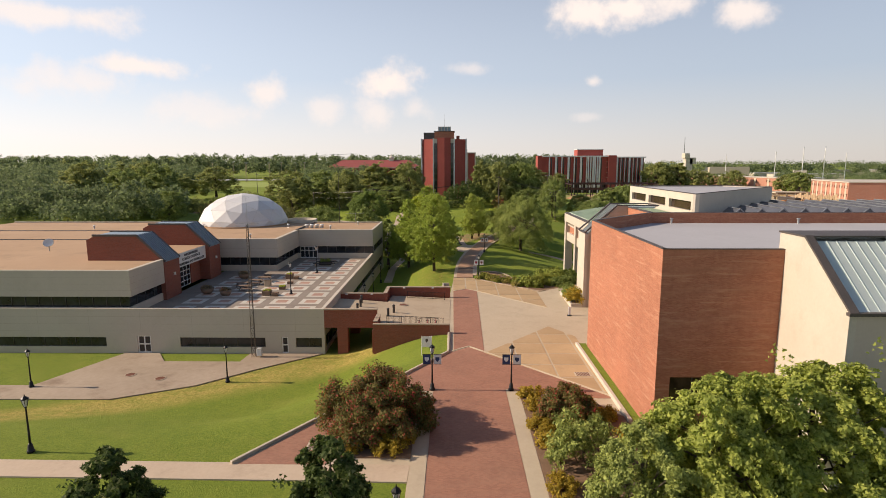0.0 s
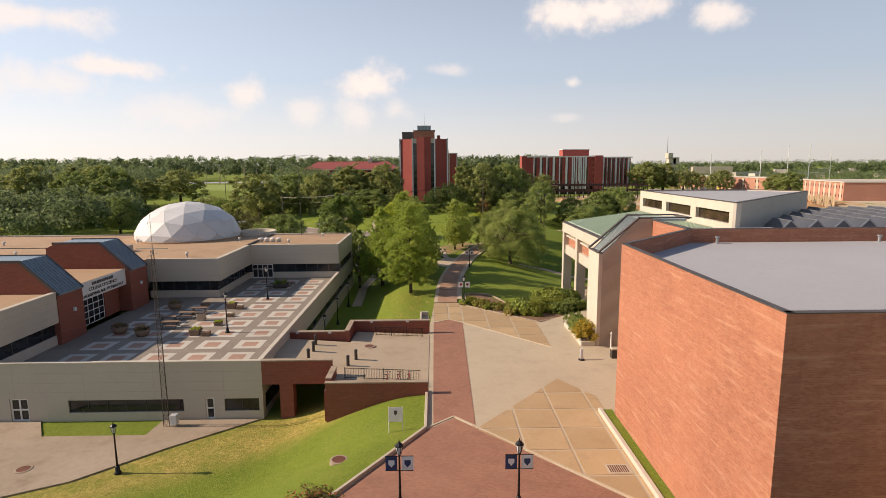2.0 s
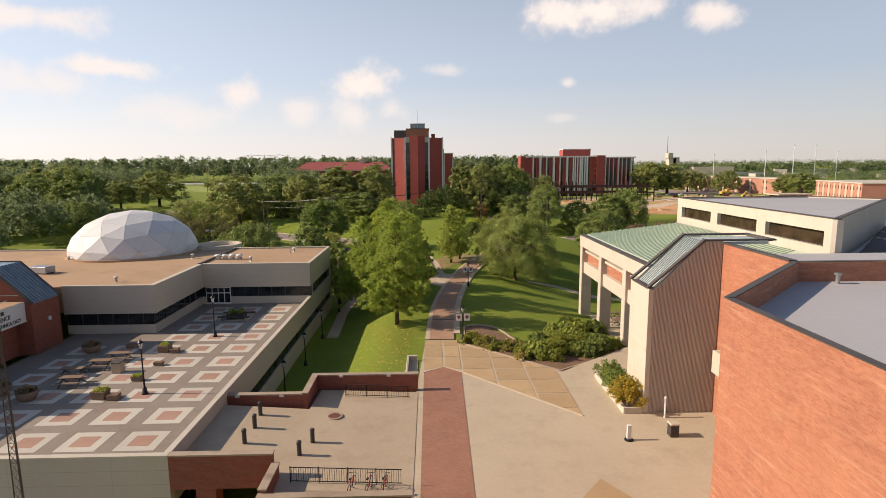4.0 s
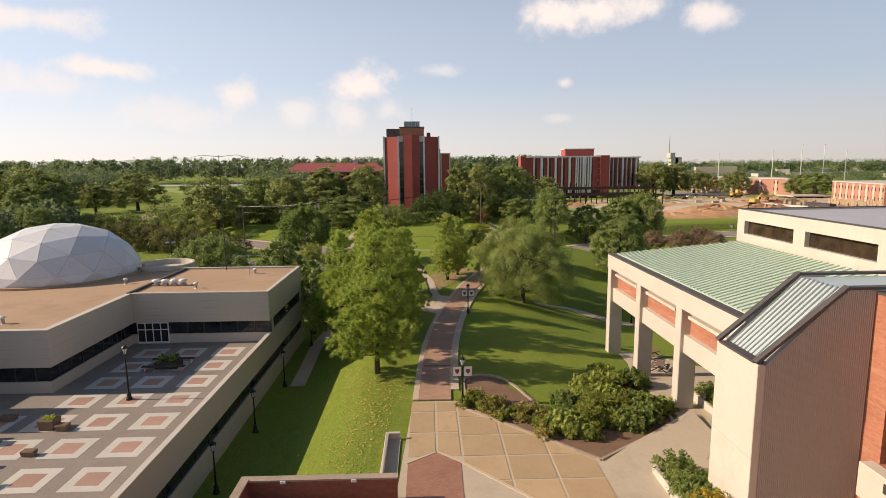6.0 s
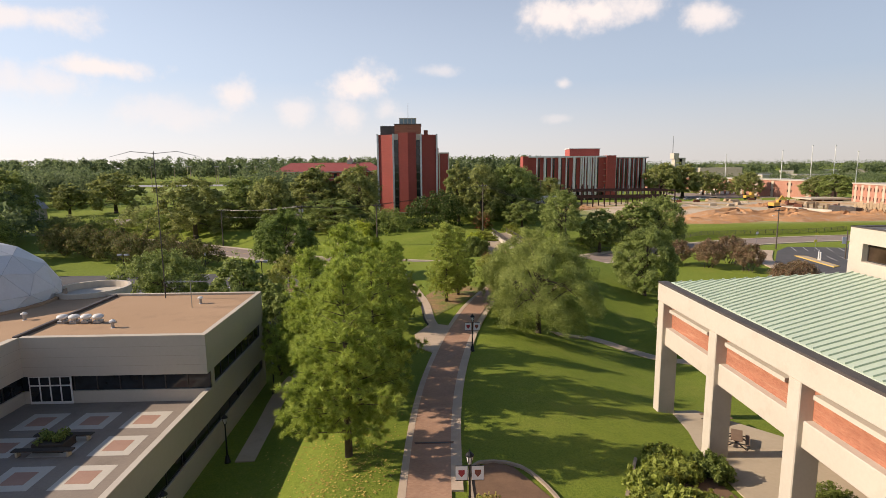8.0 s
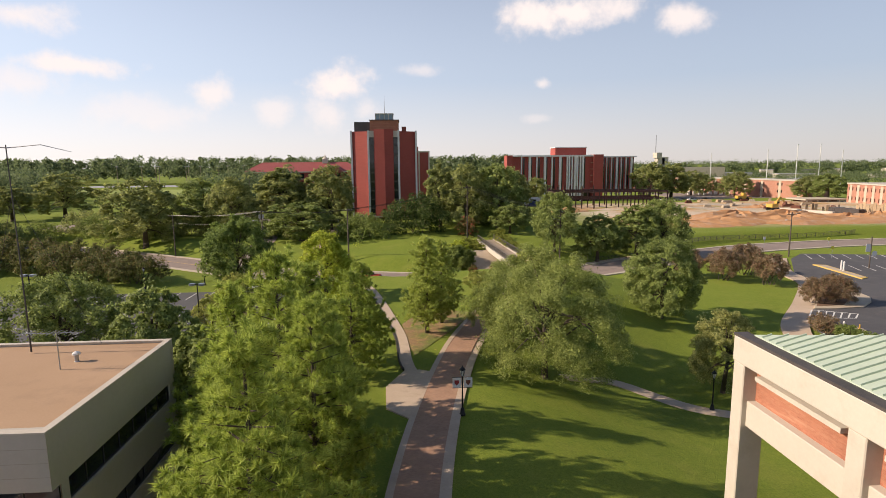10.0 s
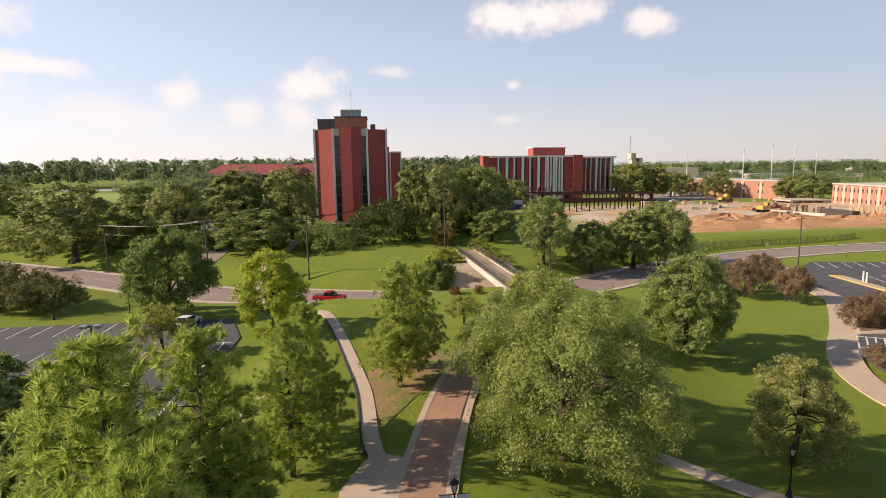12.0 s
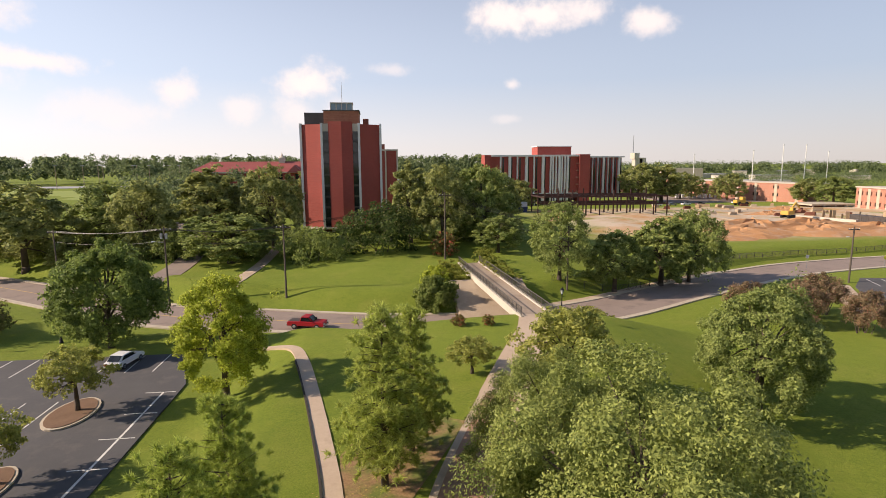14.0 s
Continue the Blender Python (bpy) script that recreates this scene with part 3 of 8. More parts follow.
def window(parent, p0, p1, h, frame_mat, glass, mullions=1, transoms=0, bar=0.07, setback=0.15, name="window"):
    """A window in the opening h: a frame with bars and its panes, under parent."""
    d, n, _ = wall_frame(p0, p1)
    s0, s1, z0, z1 = h
    fr = Geo()
    a, b = -setback + 0.03, -setback - 0.05
    for u, v in ((s0, s0 + bar), (s1 - bar, s1)):
        cell(fr, p0, d, n, u, v, z0, z1, a, b)
    for u, v in ((z0, z0 + bar), (z1 - bar, z1)):
        cell(fr, p0, d, n, s0 + bar, s1 - bar, u, v, a, b)
    for i in range(1, mullions + 1):
        c = s0 + (s1 - s0) * i / (mullions + 1)
        cell(fr, p0, d, n, c - bar / 2, c + bar / 2, z0 + bar, z1 - bar, a, b)
    for i in range(1, transoms + 1):
        c = z0 + (z1 - z0) * i / (transoms + 1)
        cell(fr, p0, d, n, s0 + bar, s1 - bar, c - bar / 2, c + bar / 2, a + 0.004, b)
    f = part(name, fr, frame_mat, parent)
    pane = Geo()
    cell(pane, p0, d, n, s0 + bar * .5, s1 - bar * .5, z0 + bar * .5, z1 - bar * .5, -setback - 0.01, -setback - 0.03)
    part("pane", pane, glass, f)
    return f


def clip(poly, keep):
    """The part of a convex outline inside a convex counter-clockwise outline."""
    out = list(poly)
    for (ax, ay), (bx, by) in zip(keep, keep[1:] + keep[:1]):
        src, out = out, []
        for (px, py), (qx, qy) in zip(src, src[1:] + src[:1]):
            sp = (bx - ax) * (py - ay) - (by - ay) * (px - ax)
            sq = (bx - ax) * (qy - ay) - (by - ay) * (qx - ax)
            if sp >= 0:
                out.append((px, py))
            if sp * sq < 0:
                t = sp / (sp - sq)
                out.append((px + (qx - px) * t, py + (qy - py) * t))
        if len(out) < 3:
            return []
    return out


def area(poly):
    return 0.5 * sum(x0 * y1 - x1 * y0 for (x0, y0), (x1, y1) in zip(poly, poly[1:] + poly[:1]))


# ---- ground ----
def ss(a, b, v):
    t = min(1.0, max(0.0, (v - a) / (b - a)))
    return t * t * (3 - 2 * t)


ROAD = ((-260, 330), (-160, 262), (-100, 225), (-63, 203), (-28, 180), (-13, 175.5), (1, 171.2), (12, 169.6), (23, 169.6), (38, 174.2), (56, 184),
        (78, 195), (100, 202), (140, 207), (260, 213), (420, 218))


def smooth_line(pts, step=2.0):
    """A curve through the points (Catmull-Rom), about a point every step metres."""
    out = []
    p = [pts[0], *pts, pts[-1]]
    for i in range(1, len(p) - 2):
        a, b, c, d = (np.array(q, float) for q in p[i - 1:i + 3])
        n = max(2, int(np.linalg.norm(c - b) / step))
        for k in range(n):
            t = k / n
            out.append(tuple(0.5 * (2 * b + (c - a) * t + (2 * a - 5 * b + 4 * c - d) * t * t + (3 * b - a - 3 * c + d) * t ** 3)))
    return out + [tuple(map(float, pts[-1]))]


ROAD_LINE = smooth_line(ROAD)
ROAD_X, ROAD_Y = np.array([p[0] for p in ROAD_LINE]), np.array([p[1] for p in ROAD_LINE])
WALK_LINE = smooth_line(((1.5, 70), (1.6, 80), (2.2, 92), (3.6, 103), (6, 115), (9, 126), (13.2, 136), (17.9, 146), (21.0, 152.5), (22.6, 158)), 1.0)
WX, WY = np.array([p[0] for p in WALK_LINE]), np.array([p[1] for p in WALK_LINE])


def road_gap(x, y):
    """Metres north of the street's middle, about square to it."""
    yc = float(np.interp(x, ROAD_X, ROAD_Y))
    sl = (float(np.interp(x + 2, ROAD_X, ROAD_Y)) - float(np.interp(x - 2, ROAD_X, ROAD_Y))) / 4
    return (y - yc) / math.sqrt(1 + sl * sl)


def hz(x, y):
    """Height of the ground."""
    h = 0.0
    kerb = -0.7 - max(0.0, 42 - y) * 0.643
    if y < 56:                                         # grass bank down to the service court
        h -= 3.45 * ss(0.3, 13.5, kerb - x) * ss(22.5, 38, y)
    west = ss(3.2, 12.0, -x)
    deep = 3.45 + (1.85 - 3.45) * ss(108, 126, y)
    if y >= 52:
        w2 = -deep * west
        h = h * (1 - ss(52, 56, y)) + w2 * ss(52, 56, y)
    east = ss(7, 30, x) * min(1.0, max(0.0, (y - 66) / 48))
    h -= (4.2 - 1.9 * ss(116, 150, y)) * east
    if 118 < y < 160:                                  # causeway up to the footbridge
        i = int(np.argmin((WX - x) ** 2 + (WY - y) ** 2))
        dist = math.hypot(WX[i] - x, WY[i] - y)
        top = 1.5 * ss(126, 154, WY[i])
        h = h + (top - h) * (1 - ss(3.0, 26, dist)) * ss(118, 130, y)
    g = road_gap(x, y)
    north = 0.2 + 1.2 * ss(12, 26, g) * (1 - ss(14, 40, abs(x - 19))) + 1.2 * ss(25, 60, g) - 2.2 * ss(90, 160, g)
    h = h + (north - h) * ss(4, 13, g)
    h = h + (-2.6 - h) * (1 - ss(5.2, 10.5, abs(g)))
    if y > 190 and 55 < x < 300:                       # levelled building site
        h += 1.1 * noise.noise((x * 0.06, y * 0.06, 3)) * ss(222, 235, y) * (1 - ss(290, 320, y))
    if y > 1500:
        h += 8 * ss(1500, 3500, y)
    return h


def axis(lo, hi, fine, far):
    a = list(np.arange(lo, hi + 1e-6, fine))
    s = fine
    while a[-1] < far:
        s *= 1.22
        a.append(a[-1] + s)
    s = fine
    b = [a[0]]
    while b[-1] > -far:
        s *= 1.22
        b.append(b[-1] - s)
    return b[:0:-1] + a


def ground_sheet():
    xs, ys = axis(-70, 100, 1.25, 4600), axis(8, 215, 1.25, 4600)
    nx = len(xs)
    vs = [(x, y, hz(x, y) - 0.02) for y in ys for x in xs]
    fs = [(j * nx + i, j * nx + i + 1, (j + 1) * nx + i + 1, (j + 1) * nx + i) for j in range(len(ys) - 1) for i in range(nx - 1)]
    g = Geo().add(vs, fs)
    return solid("ground", g, M_GRASS, "mown campus grass with dry straw-coloured patches", "grass", kind="structure", smooth=True)


ground_sheet()


def ribbon(name, line, half, lift, mat, label, category, z=None, thick=0.35, shift=0.0, kind="structure", parent=None):
    """A paved strip along a line, that lies on the ground."""
    g = Geo()
    n = len(line)
    for i, (x, y) in enumerate(line):
        a, b = line[max(0, i - 1)], line[min(n - 1, i + 1)]
        d = Vector((b[0] - a[0], b[1] - a[1])).normalized()
        nx_, ny_ = d.y, -d.x
        for s in (shift - half, shift + half):
            px, py = x + nx_ * s, y + ny_ * s
            zz = (hz(x + nx_ * shift, y + ny_ * shift) if z is None else z) + lift
            g.v += [(px, py, zz), (px, py, zz - thick)]
    for i in range(n - 1):
        k = 4 * i
        g.f += [(k, k + 2, k + 6, k + 4), (k + 1, k, k + 4, k + 5), (k + 2, k + 3, k + 7, k + 6)]
    g.f += [(1, 3, 2, 0), (4 * n - 4, 4 * n - 2, 4 * n - 1, 4 * n - 3)]
    if parent:
        return part(name, g, mat, parent)
    return solid(name, g, mat, label, category, kind=kind)


# street with kerbs
ribbon("road", ROAD_LINE, 4.7, 0.06, M_ROAD, "worn brown-grey asphalt street with concrete gutters", "road", z=-2.62)
for side, s in (("kerb_south", 5.1), ("kerb_north", -5.1)):
    ribbon(side, ROAD_LINE, 0.45, 0.19, M_KERB, "pale concrete kerb along the street", "kerb", z=-2.62, shift=s)
ribbon("sidewalk_street", [p for p in ROAD_LINE if 30 < p[0] < 75], 0.8, 0.1, M_WALK, "pale concrete sidewalk beside the street", "sidewalk", z=-2.55, shift=-6.3)
ribbon("road_marking", [p for p in ROAD_LINE if -120 < p[0] < 8], 0.06, 0.068, M_YELLOW, "faded yellow centre line on the street", "road marking", z=-2.62, thick=0.01)

# brick walk towards the footbridge
far_walk = WALK_LINE
ribbon("brick_walk", [p for p in far_walk if 78.4 < p[1] < 139], 1.36, 0.10, M_WALKBRICK, "long red brick walk across the lawns", "walkway")
ribbon("walk_border", [p for p in far_walk if 78.4 < p[1] < 139], 0.24, 0.112, M_WALK, "pale concrete border of the brick walk", "trim", shift=-1.58)
ribbon("walk_border_east", [p for p in far_walk if 80 < p[1] < 139], 0.36, 0.112, M_WALK, "pale concrete border of the brick walk", "trim", shift=1.70)
ribbon("bridge_approach", [p for p in far_walk if p[1] >= 137.5], 1.9, 0.115, M_WALK, "pale concrete walk leading onto the footbridge", "walkway")
ribbon("branch_walk", smooth_line(((2.6, 114.6), (2.0, 118), (1.4, 126), (0.2, 133), (-1.6, 142), (-3.4, 150), (-5.2, 155), (-9, 158.5)), 1.0), 0.6, 0.09,
       M_WALK, "narrow pale concrete footpath beside pine trees", "walkway")
solid("walk_apron", Geo().prism([(0.4, 107.4), (2.5, 105.2), (4.45, 114.9), (3.2, 115.6), (1.7, 115.2), (0.2, 111.7)], -.4, .095), M_WALK, "pale concrete apron where a footpath leaves the brick walk", "pavement", kind="structure")
ribbon("branch_kerb", smooth_line(((1.75, 115.6), (1.3, 118), (0.7, 126), (-0.5, 133), (-2.3, 142), (-4.1, 150)), 1.0), 0.07, 0.2, M_TIMBER, "low dark timber edging beside a footpath", "kerb")
ribbon("curving_walk", smooth_line(((17.5, 117.2), (20, 118.2), (24, 118.6), (30.7, 113), (37, 110), (46, 107)), 1.0), 0.8, 0.08, M_WALK,
       "curving concrete footpath across the shaded lawn", "walkway")
ribbon("side_walk", smooth_line(((-12.6, 91), (-12.8, 97), (-13, 106), (-11, 118), (-7, 128)), 2.0), 0.75, 0.07, M_WALK, "concrete footpath along the sunken lawn", "walkway")
ribbon("far_walk", smooth_line(((-20, 182.5), (-18.5, 200), (-17.8, 222), (-17, 240)), 2.0), 1.1, 0.08, M_WALK, "straight concrete footpath across the far lawn", "walkway")
ribbon("driveway", smooth_line(((-34, 186), (-33, 200), (-36, 222), (-44, 250), (-60, 280)), 2.0), 2.4, 0.06, M_ROAD, "worn asphalt drive between shade trees", "road")
ribbon("front_sidewalk", [(-90, 20.6), (-60, 20.6), (-30, 20.6), (-8, 20.4), (-3.1, 20.3)], 0.95, 0.072, M_WALK, "pale concrete sidewalk beside the grass bank", "sidewalk")

# plaza: a pale slab with inlaid brick and tan panels
PLAZA = [(-0.9, 42.2), (-14.2, 21.0), (-3.1, 21.2), (-3.1, -30), (9, -30), (13.3, 20), (13.3, 44), (22.0, 52.4), (22.0, 60.2), (16.9, 60.2), (16.9, 66), (21.4, 71.5),
         (21.6, 76), (12.3, 68.9), (3.5, 78.6), (-0.2, 78.6), (-0.9, 65)]
plaza = tagged(new("plaza", Geo().prism(PLAZA, -0.5, 0.06).mesh("plaza", M_CONC)), "pale concrete plaza with inlaid brick and tan panels", "pavement", kind="structure")
g = Geo().prism([(-0.3, 43.0), (1.25, 44.2), (2.75, 42.3), (3.15, 69.0), (1.6, 70.4), (-0.3, 69.0)], 0.0, 0.085)
part("brick_strip", g, M_PAVER, plaza, "red brick strip in the plaza")
g = Geo().prism([(1.25, 43.8), (-0.75, 42.0), (-13.9, 21.2), (-8.4, 21.2), (-2.0, 32.8), (-2.0, -25), (4.0, -25), (4.0, 33.1), (9.3, 32.2), (11.2, 31.4), (12.6, 31.4)], 0.0, 0.082)
part("brick_field", g, M_PAVER, plaza, "broad red brick field in the plaza")
for x in (-2.55, 4.55):
    g = Geo().prism([(x - 0.5, -25), (x + 0.5, -25), (x + 0.5, 32.6), (x - 0.5, 32.6)], 0.0, 0.098)
    part("border", g, M_CONC, plaza)
g = Geo()
for a, b in (((1.25, 44.1), (-0.9, 42.2)), ((1.25, 44.1), (12.9, 31.4)), ((-0.4, 69.1), (1.6, 70.5)), ((1.6, 70.5), (3.2, 69.1)), ((3.2, 69.1), (11.9, 59.7))):
    g.bar((*a, 0.085), (*b, 0.085), 0.16, 0.05)
part("chevron_line", g, M_JOINT, plaza)


def panels(region, spacing, origin, turn, z):
    """Tan panels of a slanted grid, cut to a region, with pale joints between them."""
    c, s = math.cos(radians(turn)), math.sin(radians(turn))
    for i in range(-12, 13):
        for j in range(-12, 13):
            sq = [((i + a) * spacing, (j + b) * spacing) for a, b in ((.03, .03), (.97, .03), (.97, .97), (.03, .97))]
            sq = [(origin[0] + x * c - y * s, origin[1] + x * s + y * c) for x, y in sq]
            p = clip(sq, region)
            if p and area(p) > 0.15:
                part("panel", Geo().prism(p, z - 0.03, z), M_TAN, plaza)


panels([(2.75, 42.0), (1.9, 43.2), (12.9, 31.7), (12.9, 44.4), (10.6, 51.2)][0:1] + [(12.9, 31.7), (12.9, 47.5), (10.6, 51.2)], 3.1, (2.75, 42.0), 0, 0.085)
panels([(3.25, 69.3), (11.9, 59.9), (12.1, 68.7), (3.9, 78.2), (3.25, 78.2)], 2.9, (3.3, 69.8), 0, 0.085)
panels([(-0.3, 69.3), (1.6, 70.7), (1.6, 78.4), (-0.3, 78.4)], 3.4, (-1.8, 69.8), 0, 0.083)
panels([(1.6, 70.7), (3.2, 69.4), (3.2, 78.4), (1.6, 78.4)], 3.4, (1.6, 69.8), 0, 0.083)

# kerb of the grass bank, planted strip along the brick hall
g = Geo()
for a, b in (((-0.85, 49), (-0.85, 42.2)), ((-0.85, 42.2), (-14.3, 21.2))):
    g.bar((*a, 0.02), (*b, 0.02), 0.22, 0.5)
solid("kerb_bank", bevelled(g, 0.02), M_KERB, "low weathered kerb at the foot of the grass bank", "kerb", kind="structure")
strip = thing("planter_strip", "narrow grassy planter with a pale kerb along a brick wall", "planter")
part("kerb", bevelled(Geo().box(12.3, 12.6, 27, 44.6, -0.1, 0.40)), M_WHITE, strip)
part("soil", Geo().box(12.6, 13.3, 27, 44.4, -0.1, 0.33), M_GRASS, strip)
# service court
court = solid("service_court", Geo().prism([(-75, 38), (-33, 38.4), (-26.3, 41.8), (-21.5, 46.5), (-15.6, 51.4), (-24.2, 51.4), (-24.4, 48.6), (-33, 48.6), (-35, 51.4), (-39, 51.4), (-42.8, 41.6), (-75, 41.6)], -3.8, -3.36),
              M_OLDCONC, "stained concrete service court below a grass bank", "pavement", kind="structure")

# parking areas
solid("parking_west", Geo().prism([(-75, 112), (-40, 112), (-15.2, 118), (-14.6, 131), (-14.6, 150), (-17.8, 159.2), (-75, 159.4)], -2.4, -1.74), M_ASPHALT,
      "dark asphalt parking area with white stall lines", "parking lot", kind="structure")
LOTW = thing("stall_lines", "white painted stall lines on dark asphalt", "road marking", kind="structure")
g = Geo()
for i in range(14):
    x = -19.2 - 2.75 * i
    g.add([(x, 159, -1.732), (x + .12, 159, -1.732), (x + .12 - 0.0, 153.8, -1.732), (x, 153.8, -1.732)], [(3, 2, 1, 0)])
    if i > 1:
        g.add([(x, 147, -1.732), (x + .12, 147, -1.732), (x + .12, 137, -1.732), (x, 137, -1.732)], [(3, 2, 1, 0)])
        g.add([(x, 130, -1.732), (x + .12, 130, -1.732), (x + .12, 120, -1.732), (x, 120, -1.732)], [(3, 2, 1, 0)])
g.add([(-16.1, 148, -1.732), (-15.92, 148, -1.732), (-16.2, 120, -1.732), (-16.4, 120, -1.732)], [(3, 2, 1, 0)])
for y in (148, 143.5, 139, 134.5, 130):
    g.add([(-17.6, y, -1.732), (-14.9, y, -1.732), (-14.9, y + .12, -1.732), (-17.6, y + .12, -1.732)], [(0, 1, 2, 3)])
part("line", g, M_MARK, LOTW)
LOT_E = hz(75, 150) + 0.12
solid("parking_east", Geo().prism([(55.6, 129), (57, 124), (64, 117), (140, 117), (140, 182), (112, 184), (94, 188), (87, 181.5), (77.3, 167), (75.2, 157), (72.6, 153.2), (57, 136)], LOT_E - 1.5, LOT_E), M_ASPHALT,
      "dark asphalt parking area beyond the shaded lawn", "parking lot", kind="structure")
ribbon("east_walk", smooth_line(((85, 183), (76.2, 169), (73.6, 159), (70.6, 153.8), (62.5, 144), (54.4, 135), (51.6, 128), (52.4, 121.5), (58, 115.5), (68, 112)), 1.5), 1.7, 0.16, M_WALK, "pale concrete walk beside the parking area", "walkway")


# ---- science building ----
Z0, TER, ROOF = -3.6, 0.98, 6.35
sci = thing("science_building", "long cream building with paved roof terrace and dark ribbon windows", "building")
FRONT = ((-95, 51.5), (-15.4, 51.5))


def sx(x):
    return x + 95


holes = [(sx(-90), sx(-80), -2.65, -1.5), (sx(-76), sx(-64), -2.65, -1.5), (sx(-60), sx(-41.3), -2.65, -1.5), (sx(-37.6), sx(-36.0), -3.4, -1.3),
         (sx(-32.5), sx(-22.4), -2.65, -1.5), (sx(-20.5), sx(-19.7), -3.4, -1.4), (sx(-18.8), sx(-15.75), -2.65, -1.5)]
g = Geo()
wall(g, *FRONT, Z0, 1.9, 0.35, holes)
part("front_wall", g, M_STUCCO, sci, "cream panelled lower wall")
for z in (-.75, .1, 1.0):
    part("panel_joint", Geo().box(-95, -15.41, 51.496, 51.51, z, z + .022), M_PANELJOINT, sci)
for k in range(13):
    part("panel_joint", Geo().box(-92 + k * 6.1, -91.978 + k * 6.1, 51.497, 51.51, -1.4, 1.89), M_PANELJOINT, sci)
for h in holes:
    if h[2] < -3:
        window(sci, *FRONT, h, M_FRAME, M_GLASS, 1 if h[1] - h[0] > 1 else 0, 1, bar=0.14, name="door")
    else:
        window(sci, *FRONT, h, M_DARKFRAME, M_GLASS, max(1, int((h[1] - h[0]) / 2)), 0, name="window")
SIDE = ((-15.4, 51.85), (-15.4, 106.6))
hs = (9.3, 54.3, -1.55, -0.45)
g = Geo()
wall(g, *SIDE, Z0, 1.9, 0.35, [hs, (0.4, 8.0, -2.9, -1.4)])
part("side_wall", g, M_STUCCO, sci)
window(sci, *SIDE, hs, M_DARKFRAME, M_GLASS, 18)
window(sci, *SIDE, (0.4, 8.0, -2.9, -1.4), M_DARKFRAME, M_GLASS, 3)
part("rear_wall", Geo().box(-95, -15.4, 106.6, 106.95, Z0, ROOF), M_STUCCO, sci)
g = Geo().box(-95, -15.42, 51.47, 51.87, 1.9, 1.98).box(-15.78, -15.37, 51.87, 92, 1.9, 1.98)
part("coping", g, M_WHITE, sci)
part("terrace", Geo().box(-38.5, -15.76, 51.86, 93, 0.6, TER), M_TERRACE, sci, "grey-brown paved roof terrace")


def tile(cx, cy, ring):
    g = Geo()
    if ring:
        r, q = 1.32, 0.72
        for x0, x1, y0, y1 in ((-r, r, -r, -q), (-r, r, q, r), (-r, -q, -q, q), (q, r, -q, q)):
            g.box(x0, x1, y0, y1, -0.02, 0.012)
    else:
        g.box(-0.71, 0.71, -0.71, 0.71, -0.02, 0.010)
    return g


ring_me, heart_me = tile(0, 0, True).mesh("tile_ring", M_TILEW), tile(0, 0, False).mesh("tile_heart", M_TILER)
terr = thing("terrace_tiles", "pale square paver rings with red centres on the terrace", "paving", kind="structure")
for i in range(6):
    for j in range(10):
        x, y = -18.85 - 3.77 * i, 55.3 + 3.78 * j
        if y > 77.5 and x < -30 or x < -37.5:
            continue
        for nm, me in (("tile_ring", ring_me), ("tile_heart", heart_me)):
            o = part(nm, me, None, terr)
            o.location = (x, y, TER)


def band_block(pts):
    """Upper storey along an open line of corners: low wall, dark ribbon window set back, deep fascia above."""
    ways = [wall_frame(p0, p1) for p0, p1 in zip(pts, pts[1:])]

    def run(i, z0, z1, a, b, extra=0.0):
        d, n, ln = ways[i]
        s0, s1 = 0.0, ln
        if i > 0:
            s0 = -b if ways[i - 1][0].cross(d).z > 0 else a
        if i < len(ways) - 1:
            s1 = ln + a if d.cross(ways[i + 1][0]).z > 0 else ln - a
        g = Geo()
        cell(g, pts[i], d, n, s0, s1, z0, z1, a, b)
        return g

    for i, (d, n, ln) in enumerate(ways):
        part("low_wall", run(i, TER, 1.95, -0.35, -0.7), M_STUCCO, sci)
        gl = part("ribbon_window", run(i, 1.95, 3.3, -0.5, -0.6), M_GLASS, sci, "dark ribbon glazing")
        count = max(2, int(ln / 1.6))
        for k in range(1, count):
            mu = Geo()
            cell(mu, pts[i], d, n, ln * k / count - .04, ln * k / count + .04, 1.95, 3.3, -0.45, -0.5)
            part("mullion", mu, M_DARKFRAME, gl)
        part("fascia", run(i, 3.3, ROOF, 0, -0.75), M_STUCCO, sci)
        for z in (4.05, 4.8, 5.55):
            part("panel_joint", run(i, z, z + .022, .004, -.01), M_PANELJOINT, sci)
        part("coping", run(i, ROOF, ROOF + 0.08, 0.03, -0.4), M_WHITE, sci)


band_block([(-95, 51.85), (-38.1, 51.85), (-38.1, 59.6)])
band_block([(-39.2, 79.4), (-29.4, 79.4), (-29.4, 92.2), (-15.42, 92.2)])
g = Geo()
wall(g, (-15.42, 92.95), (-15.42, 106.6), 1.9, ROOF, 0.35, [(0.6, 13.0, 2.0, 3.3)])
part("side_fascia", g, M_STUCCO, sci)
window(sci, (-15.42, 92.95), (-15.42, 106.6), (0.6, 13.0, 2.0, 3.3), M_DARKFRAME, M_GLASS, 6)
part("coping", Geo().box(-15.8, -15.39, 92.6, 106.95, ROOF, ROOF + .08).box(-95, -15.8, 106.55, 106.95, ROOF, ROOF + .08), M_WHITE, sci)
part("roof", Geo().prism([(-94.9, 52.2), (-38.5, 52.2), (-38.5, 59.7), (-40.4, 59.7), (-40.4, 79.8), (-29.8, 79.8), (-29.8, 92.5), (-15.8, 92.5), (-15.8, 106.6), (-94.9, 106.6)], 3.4, ROOF - 0.12),
     M_ROOFTAN, sci, "flat roof of tan gravel")
